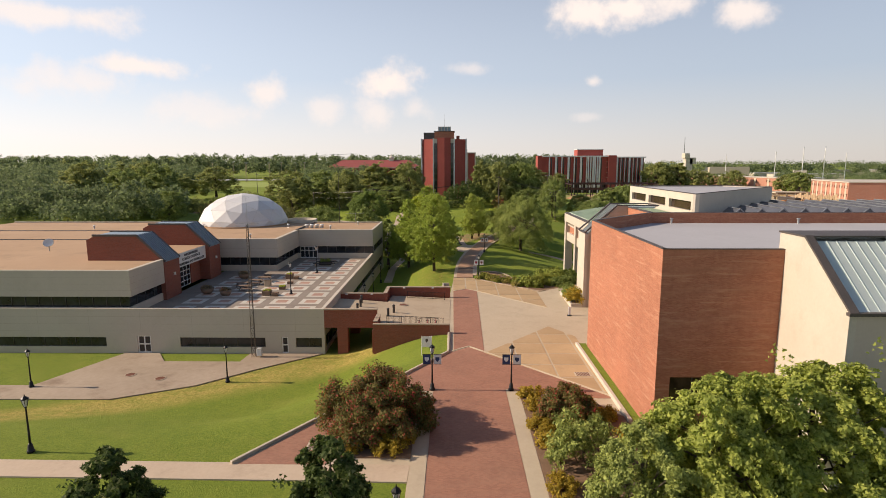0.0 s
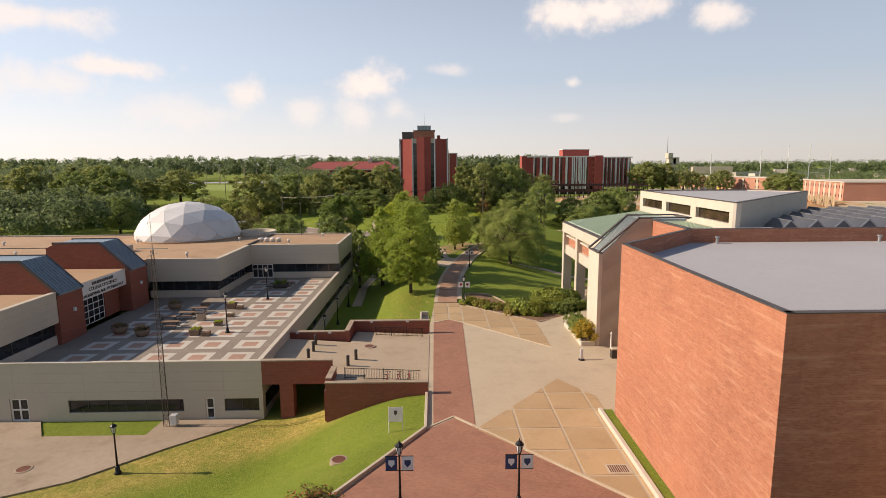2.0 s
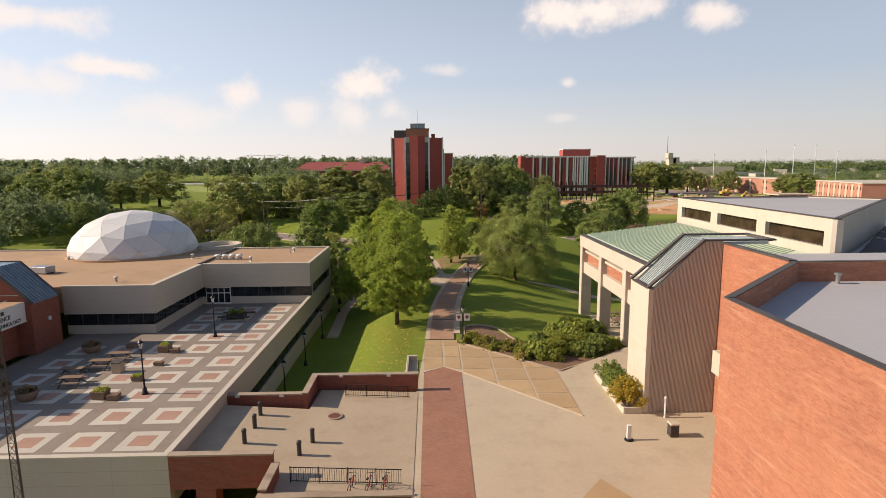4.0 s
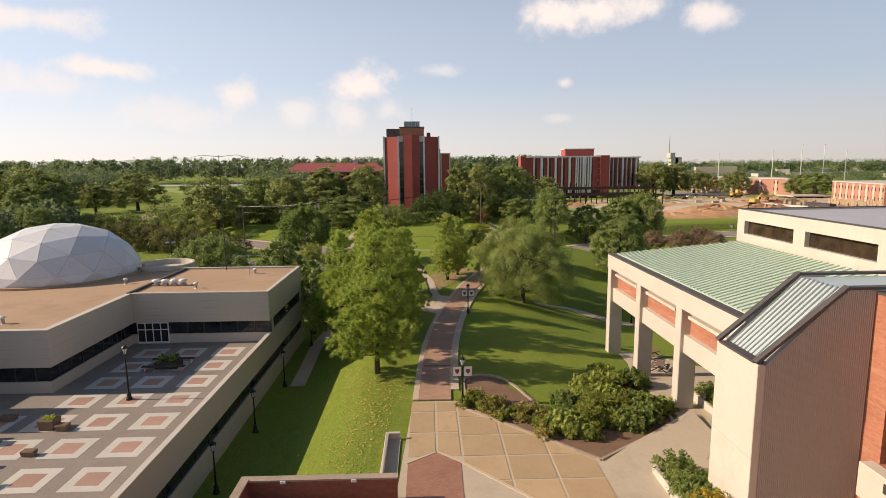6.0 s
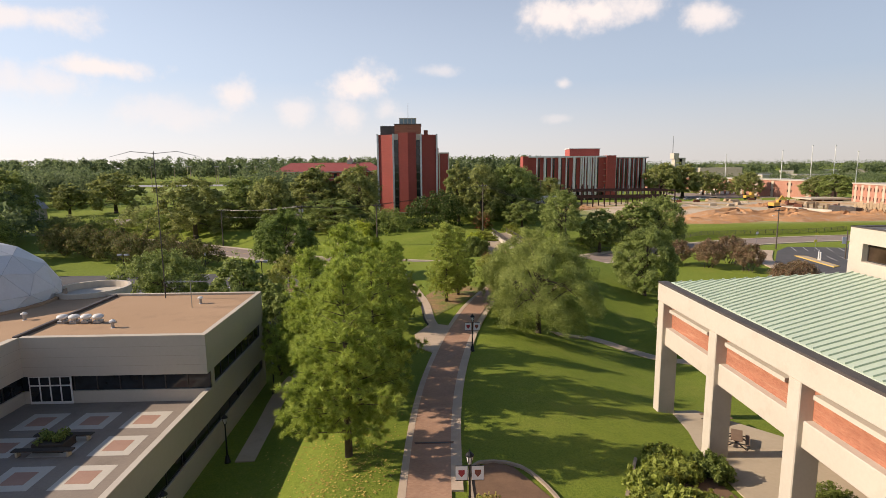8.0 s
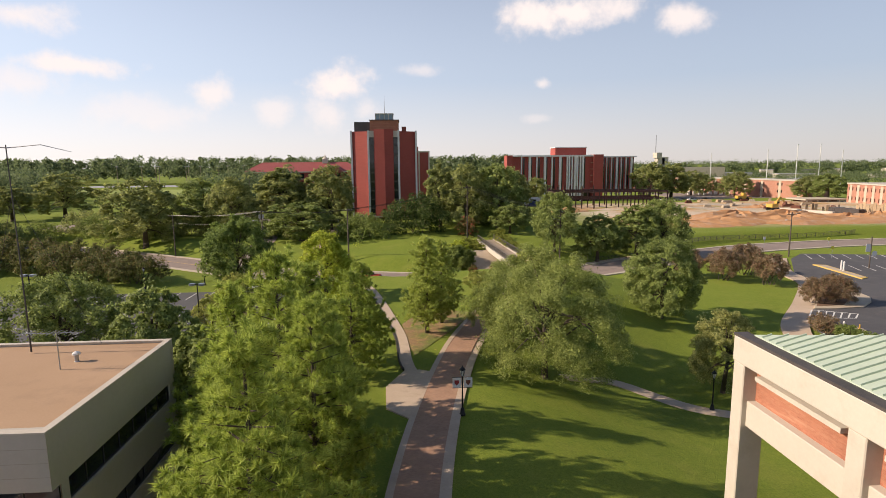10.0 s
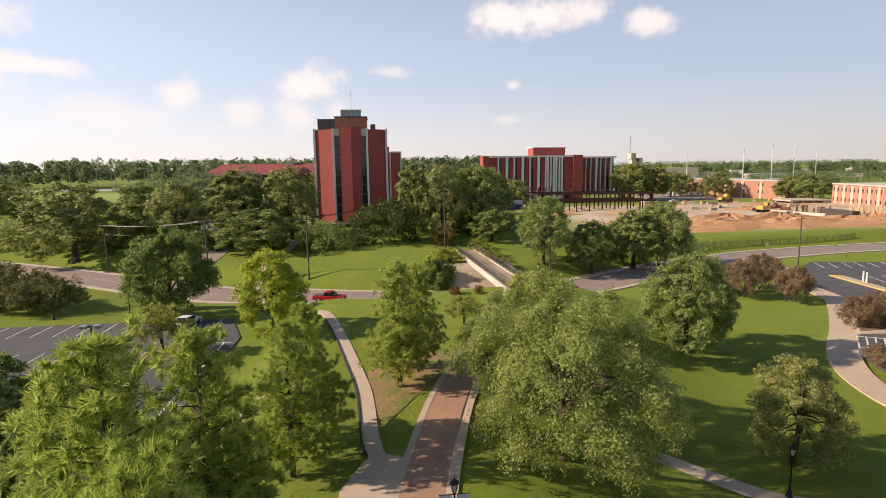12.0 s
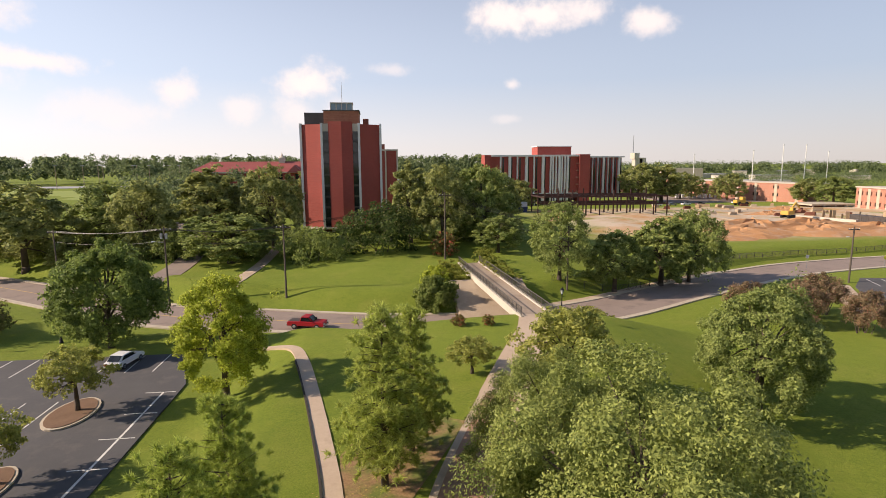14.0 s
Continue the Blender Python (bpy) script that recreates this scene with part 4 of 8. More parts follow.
for x0, x1, y in ((-94, -50, 79.2), (-94, -52, 91.5)):
    part("roof_seam", Geo().box(x0, x1, y, y + .3, ROOF - .13, ROOF - .02), M_COPING, sci)
part("roof_edge", Geo().box(-30.0, -29.7, 92.4, 106.5, ROOF - 0.13, ROOF + 0.12), M_COPING, sci)
# terrace doors
DW = ((-29.4, 92.2), (-15.42, 92.2))
g = Geo()
cell(g, DW[0], *wall_frame(*DW)[:2], 0.15, 3.4, TER, 3.28, -0.25, -0.32)
dr = part("terrace_door", g, M_FRAME, sci, "white framed glazed double door")
for k in range(4):
    g = Geo()
    cell(g, DW[0], *wall_frame(*DW)[:2], 0.25 + k * 0.79, 0.25 + k * 0.79 + 0.67, TER + 0.22, 2.42, -0.236, -0.25)
    part("pane", g, M_GLASS, dr)
    g = Geo()
    cell(g, DW[0], *wall_frame(*DW)[:2], 0.25 + k * 0.79, 0.25 + k * 0.79 + 0.67, 2.54, 3.14, -0.236, -0.25)
    part("transom_pane", g, M_GLASS, dr)

# two brick skylight bays and the entrance between them
for y0, y1 in ((59.6, 63.6), (73.0, 77.0)):
    prof = [(-48, 3.0), (-38.0, TER), (-38.0, 6.0), (-41.4, 9.4), (-47.0, 9.4), (-48, 8.9)]
    prof[0] = (-48, TER)
    part("brick_bay", Geo().sweep([(x, y0, z) for x, z in prof], (0, y1 - y0, 0)), M_DKBRICK, sci, "red brick bay with a sloping skylight")
    sl = Geo().sweep([(-37.9, y0 + .2, 6.02), (-37.9, y0 + .2, 6.16), (-41.4, y0 + .2, 9.56), (-46.8, y0 + .2, 9.56), (-46.8, y0 + .2, 9.42), (-41.42, y0 + .2, 9.42)][::-1], (0, y1 - y0 - .4, 0))
    sk = part("skylight", sl, M_BLUEGLASS, sci, "sloping blue-grey metal skylight")
    rb = Geo()
    for k in range(9):
        y = y0 + .25 + (y1 - y0 - .5) * k / 8
        rb.bar((-37.88, y, 6.2), (-41.4, y, 9.6), 0.06, 0.09)
    part("rib", rb, M_STEEL, sk)
    for y in (y0 + .08, y1 - .08):
        part("edge_flashing", Geo().bar((-37.85, y, 6.1), (-41.4, y, 9.53), 0.18, 0.26), M_COPING, sk)
        part("ridge_flashing", Geo().bar((-41.4, y, 9.53), (-47.2, y, 9.53), 0.18, 0.26), M_COPING, sk)
for y in (61.9, 75.2):
    wl = part("wall_lamp", bevelled(Geo().box(-37.98, -37.75, y - .14, y + .14, 3.9, 4.3), .03), M_LAMPGLASS, sci, "small white wall lamp")
sign_me = Geo().box(-40.2, -38.55, 63.6, 73.0, 4.35, 6.3)
sg = part("sign_band", sign_me, M_FRAME, sci, "white sign band over the entrance")


def lettering(body, size, at, rz, mat, parent, tilt=90, depth=0.02):
    cu = bpy.data.curves.new("lettering", "FONT")
    cu.body, cu.size, cu.extrude, cu.align_x = body, size, depth, "CENTER"
    ob = bpy.data.objects.new("tmp_text", cu)
    scene.collection.objects.link(ob)
    dg = bpy.context.evaluated_depsgraph_get()
    me = bpy.data.meshes.new_from_object(ob.evaluated_get(dg))
    bpy.data.objects.remove(ob)
    me.materials.clear()
    me.materials.append(mat)
    o = part("lettering", me, None, parent)
    o.matrix_local = pose(*at, tilt, 0, rz)
    return o


lettering("COLLEGE OF SCIENCE", 0.55, (-38.53, 68.3, 5.15), 90, M_DARKFRAME, sg)
lettering("ENGINEERING AND TECHNOLOGY", 0.5, (-38.53, 68.3, 4.55), 90, M_DARKFRAME, sg)
g = Geo()
for k in range(9):
    g.box(-38.55, -38.52, 66.2 + k * .47, 66.55 + k * .47, 5.72, 6.05)
part("name_bar", g, M_DARKFRAME, sg)
E1 = ((-39.6, 63.6), (-39.6, 73.0))
g = Geo()
wall(g, *E1, TER, 4.35, 0.3, [(0.3, 6.4, TER, 4.0)])
part("entrance_wall", g, M_DKBRICK, sci)
window(sci, *E1, (0.3, 6.4, TER, 4.0), M_FRAME, M_GLASS, 5, 3, bar=0.09, name="entrance_glazing")
part("entrance_roof", Geo().box(-47, -38.6, 63.6, 73.0, 6.23, 6.32), M_ROOFTAN, sci)

# geodesic dome on the roof
dome = thing("dome", "white faceted geodesic dome on the flat roof", "dome", at=(-44.1, 104.3, ROOF - 0.1))


def dome_faces(radius, height, net=3):
    bm = bmesh.new()
    bmesh.ops.create_icosphere(bm, subdivisions=1, radius=1.0)
    base = [[v.co.copy() for v in f.verts] for f in bm.faces]
    bm.free()
    tris = []
    for a, b, c in base:
        at = lambda i, j: (a + (b - a) * (i / net) + (c - a) * (j / net)).normalized()
        for i in range(net):
            for j in range(net - i):
                tris.append([at(i, j), at(i + 1, j), at(i, j + 1)])
                if i + j < net - 1:
                    tris.append([at(i + 1, j), at(i + 1, j + 1), at(i, j + 1)])
    return [[Vector((v.x * radius, v.y * radius, max(0, v.z) * height)) for v in t] for t in tris if max(v.z for v in t) > .02]


for t in dome_faces(8.9, 6.4):
    c = (t[0] + t[1] + t[2]) / 3
    q = [c + (v - c) * 0.982 for v in t]
    n = (t[1] - t[0]).cross(t[2] - t[0])
    if n.length < 1e-6:
        continue
    n.normalize()
    g = Geo().add([*q, *[v - n * 0.12 for v in q]], [(0, 1, 2), (5, 4, 3), (0, 3, 4, 1), (1, 4, 5, 2), (2, 5, 3, 0)])
    part("facet", g, M_DOME, dome)
g = Geo()
for t in dome_faces(8.84, 6.35):
    g.add(t, [(0, 1, 2)])
part("inner_shell", g, M_STEEL, dome, "grey seams between the facets")
part("base_ring", Geo().lathe([(9.15, -.1), (9.15, .22), (8.8, .22), (8.8, -.1)], 48), M_ROOFTAN, dome)
an = thing("dome_annex", "low curved white parapet beside the dome", "parapet", at=(-33.6, 109, ROOF - .4))
part("ring", Geo().lathe([(3.6, 0), (3.6, .8), (3.3, .8), (3.3, 0.1)], 32), M_WHITE, an)

# footbridge deck from the plaza to the terrace, with brick parapets
deck = thing("entry_deck", "concrete entry deck with red brick parapets between plaza and terrace", "deck")
part("slab", Geo().prism([(-15.4, 51.9), (-9.0, 51.9), (-8.6, 48.6), (-0.75, 48.6), (-0.75, 64.6), (-8.8, 64.6), (-9.0, 60.8), (-15.4, 60.8)],
                         [0.4, 0.3, 0.3, -0.5, -0.5, 0.3, 0.3, 0.4], [0.96, 0.5, 0.45, 0.09, 0.09, 0.45, 0.5, 0.96]), M_DECK, deck)


def parapet(p0, p1, z0, z1, th=0.4):
    d, n, ln = wall_frame(p0, p1)
    g = Geo()
    cell(g, p0, d, n, 0, ln, z0, z1, 0, -th)
    w = part("parapet", g, M_DKBRICK, deck)
    g = Geo()
    cell(g, p0, d, n, -0.05, ln + 0.05, z1, z1 + 0.1, 0.05, -th - 0.05)
    part("coping", g, M_OLDCONC, w)


parapet((-15.4, 51.5), (-9.2, 51.5), -0.25, 1.88)
parapet((-9.2, 51.45), (-9.2, 48.72), -0.6, 1.3)
parapet((-9.2, 48.3), (-0.75, 48.3), -3.0, 1.05)
parapet((-16.2, 61.3), (-9.62, 61.3), -0.6, 1.45)
parapet((-9.2, 61.28), (-9.2, 64.98), -0.6, 1.55)
parapet((-9.62, 65.0), (-0.75, 65.0), -1.2, 1.5)
for x, y, z in ((-14.6, 61.3, 1.55), (-11.2, 61.3, 1.55), (-7.2, 65.0, 1.6), (-3.2, 65.0, 1.6)):
    part("coping_lamp", bevelled(Geo().box(x - .16, x + .16, y - .1, y + .1, z - .22, z - .04), .02), M_LAMPGLASS, deck, "small white lamp under the coping")
for y in (51.55, 59.6):
    part("pier", Geo().box(-13.9, -12.7, y, y + 1.05, -4, -0.25), M_DKBRICK, deck)
part("abutment", Geo().box(-9.4, -8.6, 48.7, 64.8, -4, 0.28), M_DKBRICK, deck)

# ---- brick hall with slab towers and colonnade ----
hall = thing("brick_hall", "large orange brick hall with white colonnade and green metal roof", "building")
g = Geo()
g = Geo()
wall(g, (13.65, 24.9), (36, 24.9), -0.2, 13.15, 0.4, [(0.55, 7.0, 2.3, 4.45)])
part("south_wall", g, M_BRICK, hall, "plain orange brick wall")
window(hall, (13.65, 24.9), (36, 24.9), (0.55, 7.0, 2.3, 4.45), M_DARKFRAME, M_BRONZE, 3, 0, setback=0.3)
for p0, p1 in (((13.25, 43.6), (13.25, 24.9)), ((21.9, 52.2), (13.25, 43.6)), ((60, 52.2), (21.9, 52.2))):
    g = Geo()
    wall(g, p0, p1, -0.2, 13.15, 0.4)
    part("brick_wall", g, M_BRICK, hall)
g = Geo()
for p0, p1 in (((13.25, 24.9), (60, 24.9)), ((13.25, 43.6), (13.25, 24.9)), ((21.9, 52.2), (13.25, 43.6)), ((60, 52.2), (21.9, 52.2))):
    d, n, ln = wall_frame(p0, p1)
    cell(g, p0, d, n, 0.02, ln - .02, 13.15, 13.19, 0.02, -0.34)
part("coping", g, M_COPING, hall)
part("roof", Geo().prism([(13.5, 25.2), (60, 25.2), (60, 51.9), (22.0, 51.9), (13.5, 43.4)], 11.6, 12.0), M_ROOFGREY, hall, "flat grey membrane roof")
part("east_wall", Geo().box(60, 60.4, 24.9, 52.2, -4, 13.15), M_BRICK, hall)
for x, y in ((24, 51.2), (38, 51.2), (14.6, 26.6)):
    part("roof_vent", Geo().lathe([(0.12, 0), (0.12, .5), (0.2, .5), (0.2, .62)], 8, (x, y, 12.0)), M_STEEL, hall)

# south slab tower
t = thing("slab_tower", "pale concrete stair tower with a sloping metal skylight", "tower", "slab towers")
part("west_face", Geo().sweep([(21.1, 18.6, -0.2), (21.1, 18.6, 10.6), (21.1, 23.0, 14.2), (21.1, 25.6, 14.2), (21.1, 25.6, -0.2)], (0.4, 0, 0)), M_WHITE, t)
part("ribbed_face", Geo().box(21.5, 28.0, 18.6, 18.95, -0.2, 10.5), M_RIBBED, t)
part("east_face", Geo().sweep([(28.0, 18.6, -0.2), (28.0, 18.6, 10.6), (28.0, 23.0, 14.2), (28.0, 25.6, 14.2), (28.0, 25.6, -0.2)], (0.4, 0, 0)), M_WHITE, t)
sk = part("skylight", Geo().sweep([(21.6, 18.7, 10.45), (21.6, 23.0, 13.95), (21.6, 25.4, 13.95), (21.6, 25.4, 13.8), (21.6, 23.05, 13.8), (21.6, 18.7, 10.3)], (6.3, 0, 0)), M_PALEMETAL, t, "pale grey-green metal skylight")
for k in range(11):
    part("rib", Geo().bar((21.8 + k * .59, 18.72, 10.48), (21.8 + k * .59, 23.0, 13.98), 0.04, 0.035), M_PALEMETAL, sk)
for g in (Geo().bar((21.3, 18.5, 10.62), (21.3, 23.02, 14.28), 0.5, 0.12), Geo().bar((28.2, 18.5, 10.62), (28.2, 23.02, 14.28), 0.5, 0.12), Geo().box(21.0, 28.5, 18.45, 18.75, 10.48, 10.66),
          Geo().box(21.05, 28.45, 23.0, 25.7, 14.2, 14.3)):
    part("flashing", g, M_COPING, t)

# north slab tower
t = thing("slab_tower", "ribbed concrete tower with a sloping metal skylight beside the entrance", "tower", "slab towers")
part("west_face", bevelled(Geo().box(16.55, 16.95, 60.0, 63.7, -0.2, 9.75)), M_WHITE, t, "smooth pale end face")
prof = [(16.95, -0.2), (21.9, -0.2), (21.9, 13.35), (20.6, 13.35), (16.95, 9.7)]
part("ribbed_face", Geo().sweep([(x, 60.05, z) for x, z in prof], (0, 0.3, 0)), M_RIBBED, t, "vertically ribbed concrete face")
rib = Geo()
for k in range(49):
    x = 17.0 + k * 0.1
    zt = 13.3 if x > 20.6 else 9.7 + (x - 16.95)
    rib.box(x, x + 0.05, 60.0, 60.06, -0.1, zt - .05)
part("rib_field", rib, M_RIBBED, t)
part("north_face", Geo().sweep([(x, 63.4, z) for x, z in prof], (0, 0.3, 0)), M_WHITE, t)
sk = part("skylight", Geo().sweep([(16.9, 60.4, 9.6), (20.6, 60.4, 13.2), (25.5, 60.4, 13.2), (25.5, 60.4, 13.0), (20.65, 60.4, 13.0), (16.9, 60.4, 9.4)], (0, 3.0, 0)), M_PALEMETAL, t, "pale blue-grey metal skylight")
for k in range(10):
    y = 60.45 + k * .32
    part("rib", Geo().bar((16.95, y, 9.68), (20.6, y, 13.27), 0.05, 0.08), M_STEEL, sk)
for y in (60.15, 63.55):
    part("flashing", Geo().bar((16.5, y, 9.85), (20.6, y, 13.42), 0.36, 0.14), M_COPING, t)
    part("flashing", Geo().box(20.5, 25.8, y - .2, y + .2, 13.3, 13.42), M_COPING, t)
part("flashing", Geo().box(16.5, 17.0, 60.3, 63.4, 9.75, 9.86), M_COPING, t)
part("flashing", Geo().box(25.5, 25.8, 60.36, 63.34, 13.2, 13.42), M_COPING, t)
part("panel_joint", Geo().box(16.535, 16.56, 60.02, 63.68, 5.0, 5.04), M_RIBBED, t)

# entrance wall
EW = ((21.9, 60.05), (21.9, 52.4))
eh = [(1.2, 7.0, 0.1, 3.6), (1.2, 7.0, 5.3, 9.0)]
g = Geo()
wall(g, *EW, -0.2, 13.1, 0.4, eh)
ew = part("entrance_wall", g, M_BRICK, hall, "orange brick entrance wall")
part("coping", Geo().box(21.85, 22.35, 52.4, 60.05, 13.1, 13.2), M_COPING, ew)
for h, mu, tr in ((eh[0], 5, 1), (eh[1], 3, 2)):
    window(hall, *EW, h, M_DARKFRAME, M_BRONZE, mu, tr, setback=0.32, name="entrance_window")
sg = part("sign_fascia", bevelled(Geo().box(21.2, 21.89, 52.6, 59.2, 3.6, 5.3)), M_WHITE, hall, "white fascia over the entrance doors")
lettering("CENTER", 0.72, (21.19, 54.9, 4.0), -90, M_DARKFRAME, sg)
g = Geo()
for k in range(6):
    g.box(21.17, 21.2, 57.4 - k * .42, 57.7 - k * .42, 4.6, 5.05)
part("name_bar", g, M_DARKFRAME, sg)
part("entry_roof", Geo().prism([(22.3, 52.2), (34, 52.2), (34, 60), (22.3, 60)], 12.0, 12.3), M_ROOFGREY, hall)

# colonnade with brick panels and the green roof above it
XC = 21.0
beam = Geo().box(XC, XC + 1.2, 64.0, 95.4, 7.8, 9.25)
part("top_beam", bevelled(beam, 0.04), M_WHITE, hall)
part("gutter", Geo().box(XC + .04, XC + .85, 63.8, 95.5, 9.25, 9.40), M_COPING, hall, "dark metal gutter along the green roof")
cols = (94.4, 86.0, 77.5, 69.0)
for y in cols:
    part("column", bevelled(Geo().box(XC + .05, XC + 1.45, y - .05, y + .95, -4.2, 7.8), 0.05), M_WHITE, hall)
for y0, y1 in zip(cols[1:], cols):
    part("brick_panel", Geo().box(XC + .85, XC + 1.2, y0 + .95, y1 - .05, 5.7, 7.8), M_BRICK, hall)
    part("spandrel", bevelled(Geo().box(XC + .35, XC + 1.2, y0 + .95, y1 - .05, 4.2, 5.7), 0.04), M_WHITE, hall)
    part("ledge", Geo().box(XC + .3, XC + .85, y0 + 1.6, y1 - .7, 7.15, 7.4), M_WHITE, hall)
part("brick_panel", Geo().box(XC + .85, XC + 1.2, 64.0, 68.95, 5.7, 7.8), M_BRICK, hall)
part("spandrel", Geo().box(XC + .35, XC + 1.2, 64.0, 68.95, 4.2, 5.7), M_WHITE, hall)
part("soffit", Geo().prism([(XC + 1.2, 64), (30.2, 64), (30.2, 86), (XC + 1.2, 95.2)], 4.4, 4.7), M_WHITE, hall)
part("back_wall", Geo().prism([(30.6, 60.3), (31, 60.3), (31, 85.8), (30.6, 86.2)], -4.5, 9.5), M_BRICK, hall)
g = Geo()
wall(g, (30.2, 86.2), (XC + 1.2, 95.3), 4.2, 9.25, 0.35, [(3.0, 11.2, 5.4, 7.6)])
part("north_wall", g, M_WHITE, hall)
window(hall, (30.2, 86.2), (XC + 1.2, 95.3), (3.0, 11.2, 5.4, 7.6), M_DARKFRAME, M_BRONZE, 4)
for y in cols:
    part("cross_beam", Geo().box(XC + 1.45, min(30.5, 30.5 - (y - 86.2) if y > 86.2 else 30.5), y + .1, y + .75, 3.6, 4.4), M_WHITE, hall)


def porch_z(y):
    """The porch floor falls gently towards the lawn."""
    return -.42 - (y - 76.5) * .078


FLOOR = [(XC + 1.4, 94.9), (XC + .9, 90.6), (XC - .3, 86.0), (XC - .5, 76.0), (16.6, 68.2), (30.6, 64), (30.6, 86), (24.6, 94.9)]
part("porch_floor", Geo().prism(FLOOR[::-1] if area(FLOOR) < 0 else FLOOR, -4.0, [porch_z(y) if y > 77 else porch_z(77) + (77 - y) * .062 for x, y in (FLOOR[::-1] if area(FLOOR) < 0 else FLOOR)]), M_CONC, hall, "pale concrete porch floor")


def roof_z(x):
    return 9.42 + (x - 21.6) * (11.82 - 9.42) / (30.3 - 21.6)


gr = part("green_roof", Geo().prism([(21.75, 63.7), (30.3, 60.4), (30.3, 86.2), (21.75, 94.7)], [9.3, 11.6, 11.6, 9.3], [roof_z(21.75), 11.82, 11.82, roof_z(21.75)]), M_GREENROOF, hall, "pale green standing-seam metal roof")
for k in range(56):
    y = 64.4 + k * 0.56
    x1 = 30.25 if y < 86 else 30.3 - (y - 86.2) * 9.4 / 9.3
    if x1 > 22.1:
        part("seam", Geo().bar((21.78, y, roof_z(21.78) + .05), (x1, y, roof_z(x1) + .05), 0.05, 0.10), M_GREENROOF, gr)
# white clerestory storey
WP = [(30.4, 60.2), (52.3, 82.0), (47, 88.0), (30.7, 87.4)]
CW = ((30.7, 87.4), (30.4, 60.2))
ch = [(1.2, 8.3, 12.55, 13.75), (9.7, 16.9, 12.55, 13.75), (18.3, 25.9, 12.55, 13.75)]
g = Geo()
wall(g, *CW, 9.0, 14.76, 0.5, ch)
part("clerestory_wall", g, M_WHITE, hall)
for h in ch:
    window(hall, *CW, h, M_DARKFRAME, M_BRONZE, 0, 0, setback=0.4)
for p0, p1 in zip(WP[:3], WP[1:]):
    g = Geo()
    wall(g, p0, p1, 9.0, 14.76, 0.3)
    part("clerestory_wall", g, M_WHITE, hall)
part("upper_roof", Geo().prism([(30.8, 60.8), (52.0, 82.0), (46.9, 87.7), (30.9, 87.1)], 14.3, 14.62), M_ROOFGREY, hall)
g = Geo()
for p0, p1 in zip(WP, WP[1:] + WP[:1]):
    d, n, ln = wall_frame(p0, p1)
    cell(g, p0, d, n, 0, ln, 14.76, 14.83, 0.04, -0.35)
part("coping", g, M_COPING, hall)
part("east_roof", Geo().prism([(30.5, 52.5), (75, 52.5), (75, 85), (52.5, 82), (31, 60.4)], 11.2, 11.6), M_ROOFGREY, hall)
part("east_mass", Geo().box(60, 75, 24.9, 88, -4, 11.3).box(31, 60, 52.6, 60, -4, 11.2), M_BRICK, hall)
part("mass_roof", Geo().box(60.45, 74.7, 25.2, 52.4, 11.2, 11.4).box(60.3, 74.7, 52.6, 87.7, 11.0, 11.34), M_ROOFGREY, hall)
# saw-tooth skylights on the roof
for r in range(5):
    for k in range(9):
        x, y = 35 + k * 2.9 + r * 3.4, 60.6 + r * 3.6 + k * 0.25
        if x > 72 or y > 80 or y > 58 + (x - 30) * 0.95:
            continue
        o = part("saw_tooth", Geo().add([(0, 0, 0), (2.7, 0, 0), (2.7, 3.2, 0), (0, 3.2, 0), (1.35, 0.0, 1.25), (1.35, 3.2, 1.25)],
                                        [(0, 1, 4), (1, 2, 5, 4), (2, 3, 5), (3, 0, 4, 5), (3, 2, 1, 0)]), M_SAW, hall)
        o.location = (x, y, 11.6)
        fr = part("saw_frame", Geo().bar((0, 0, .05), (1.35, 0, 1.3), .12, .12).bar((2.7, 0, .05), (1.35, 0, 1.3), .12, .12).bar((1.35, 0, 1.3), (1.35, 3.2, 1.3), .1, .1), M_STEEL, o)


# ---- footbridge ----
BA, BB, DECK = (22.7, 157.6), (20.7, 194.0), 1.5
br = thing("footbridge", "narrow concrete footbridge with dark railings over the street", "bridge")
bd, bn, bl = wall_frame(BA, BB)
g = Geo()
cell(g, BA, bd, bn, 0, bl, DECK - .35, DECK + .02, 1.9, -1.9)
part("deck", g, M_OLDCONC, br)
g = Geo()
cell(g, BA, bd, bn, 0.3, bl - .3, DECK + .02, DECK + .035, 1.15, -1.15)
part("wearing_course", g, M_OLDCONC, br)
for a, b in ((2.05, 1.75), (-1.75, -2.05)):
    g = Geo()
    cell(g, BA, bd, bn, -0.4, bl + .4, DECK - .75, DECK + .2, a, b)
    part("edge_beam", g, M_WHITE, br)
    c = (a + b) / 2
    g = Geo()
    for z in (0.45, 1.25):
        p, q = Vector((*BA, DECK + z)) + bn * c, Vector((*BB, DECK + z)) + bn * c
        g.bar(p, q, 0.07, 0.07)
    rail = part("railing", g, M_RAIL, br, "dull grey-brown metal railing")
    n_post = 20
    for k in range(n_post + 1):
        o = Vector((*BA, DECK + .2)) + bd * (bl * k / n_post) + bn * c
        part("post", Geo().bar(o, o + Vector((0, 0, 1.1)), 0.08, 0.08), M_RAIL, rail)
    g = Geo()
    for k in range(220):
        o = Vector((*BA, DECK + .45)) + bd * (bl * (k + .5) / 220) + bn * c
        g.bar(o, o + Vector((0, 0, .8)), 0.02, 0.02)
    tagged(part("baluster", g, M_RAIL, rail), kind="stuff")
for s0, s1 in ((-0.8, 0.6), (bl - 14, bl)):
    g = Geo()
    cell(g, BA, bd, bn, s0, s1, -4, DECK - .4, 1.6, -1.6)
    part("abutment", g, M_OLDCONC, br)
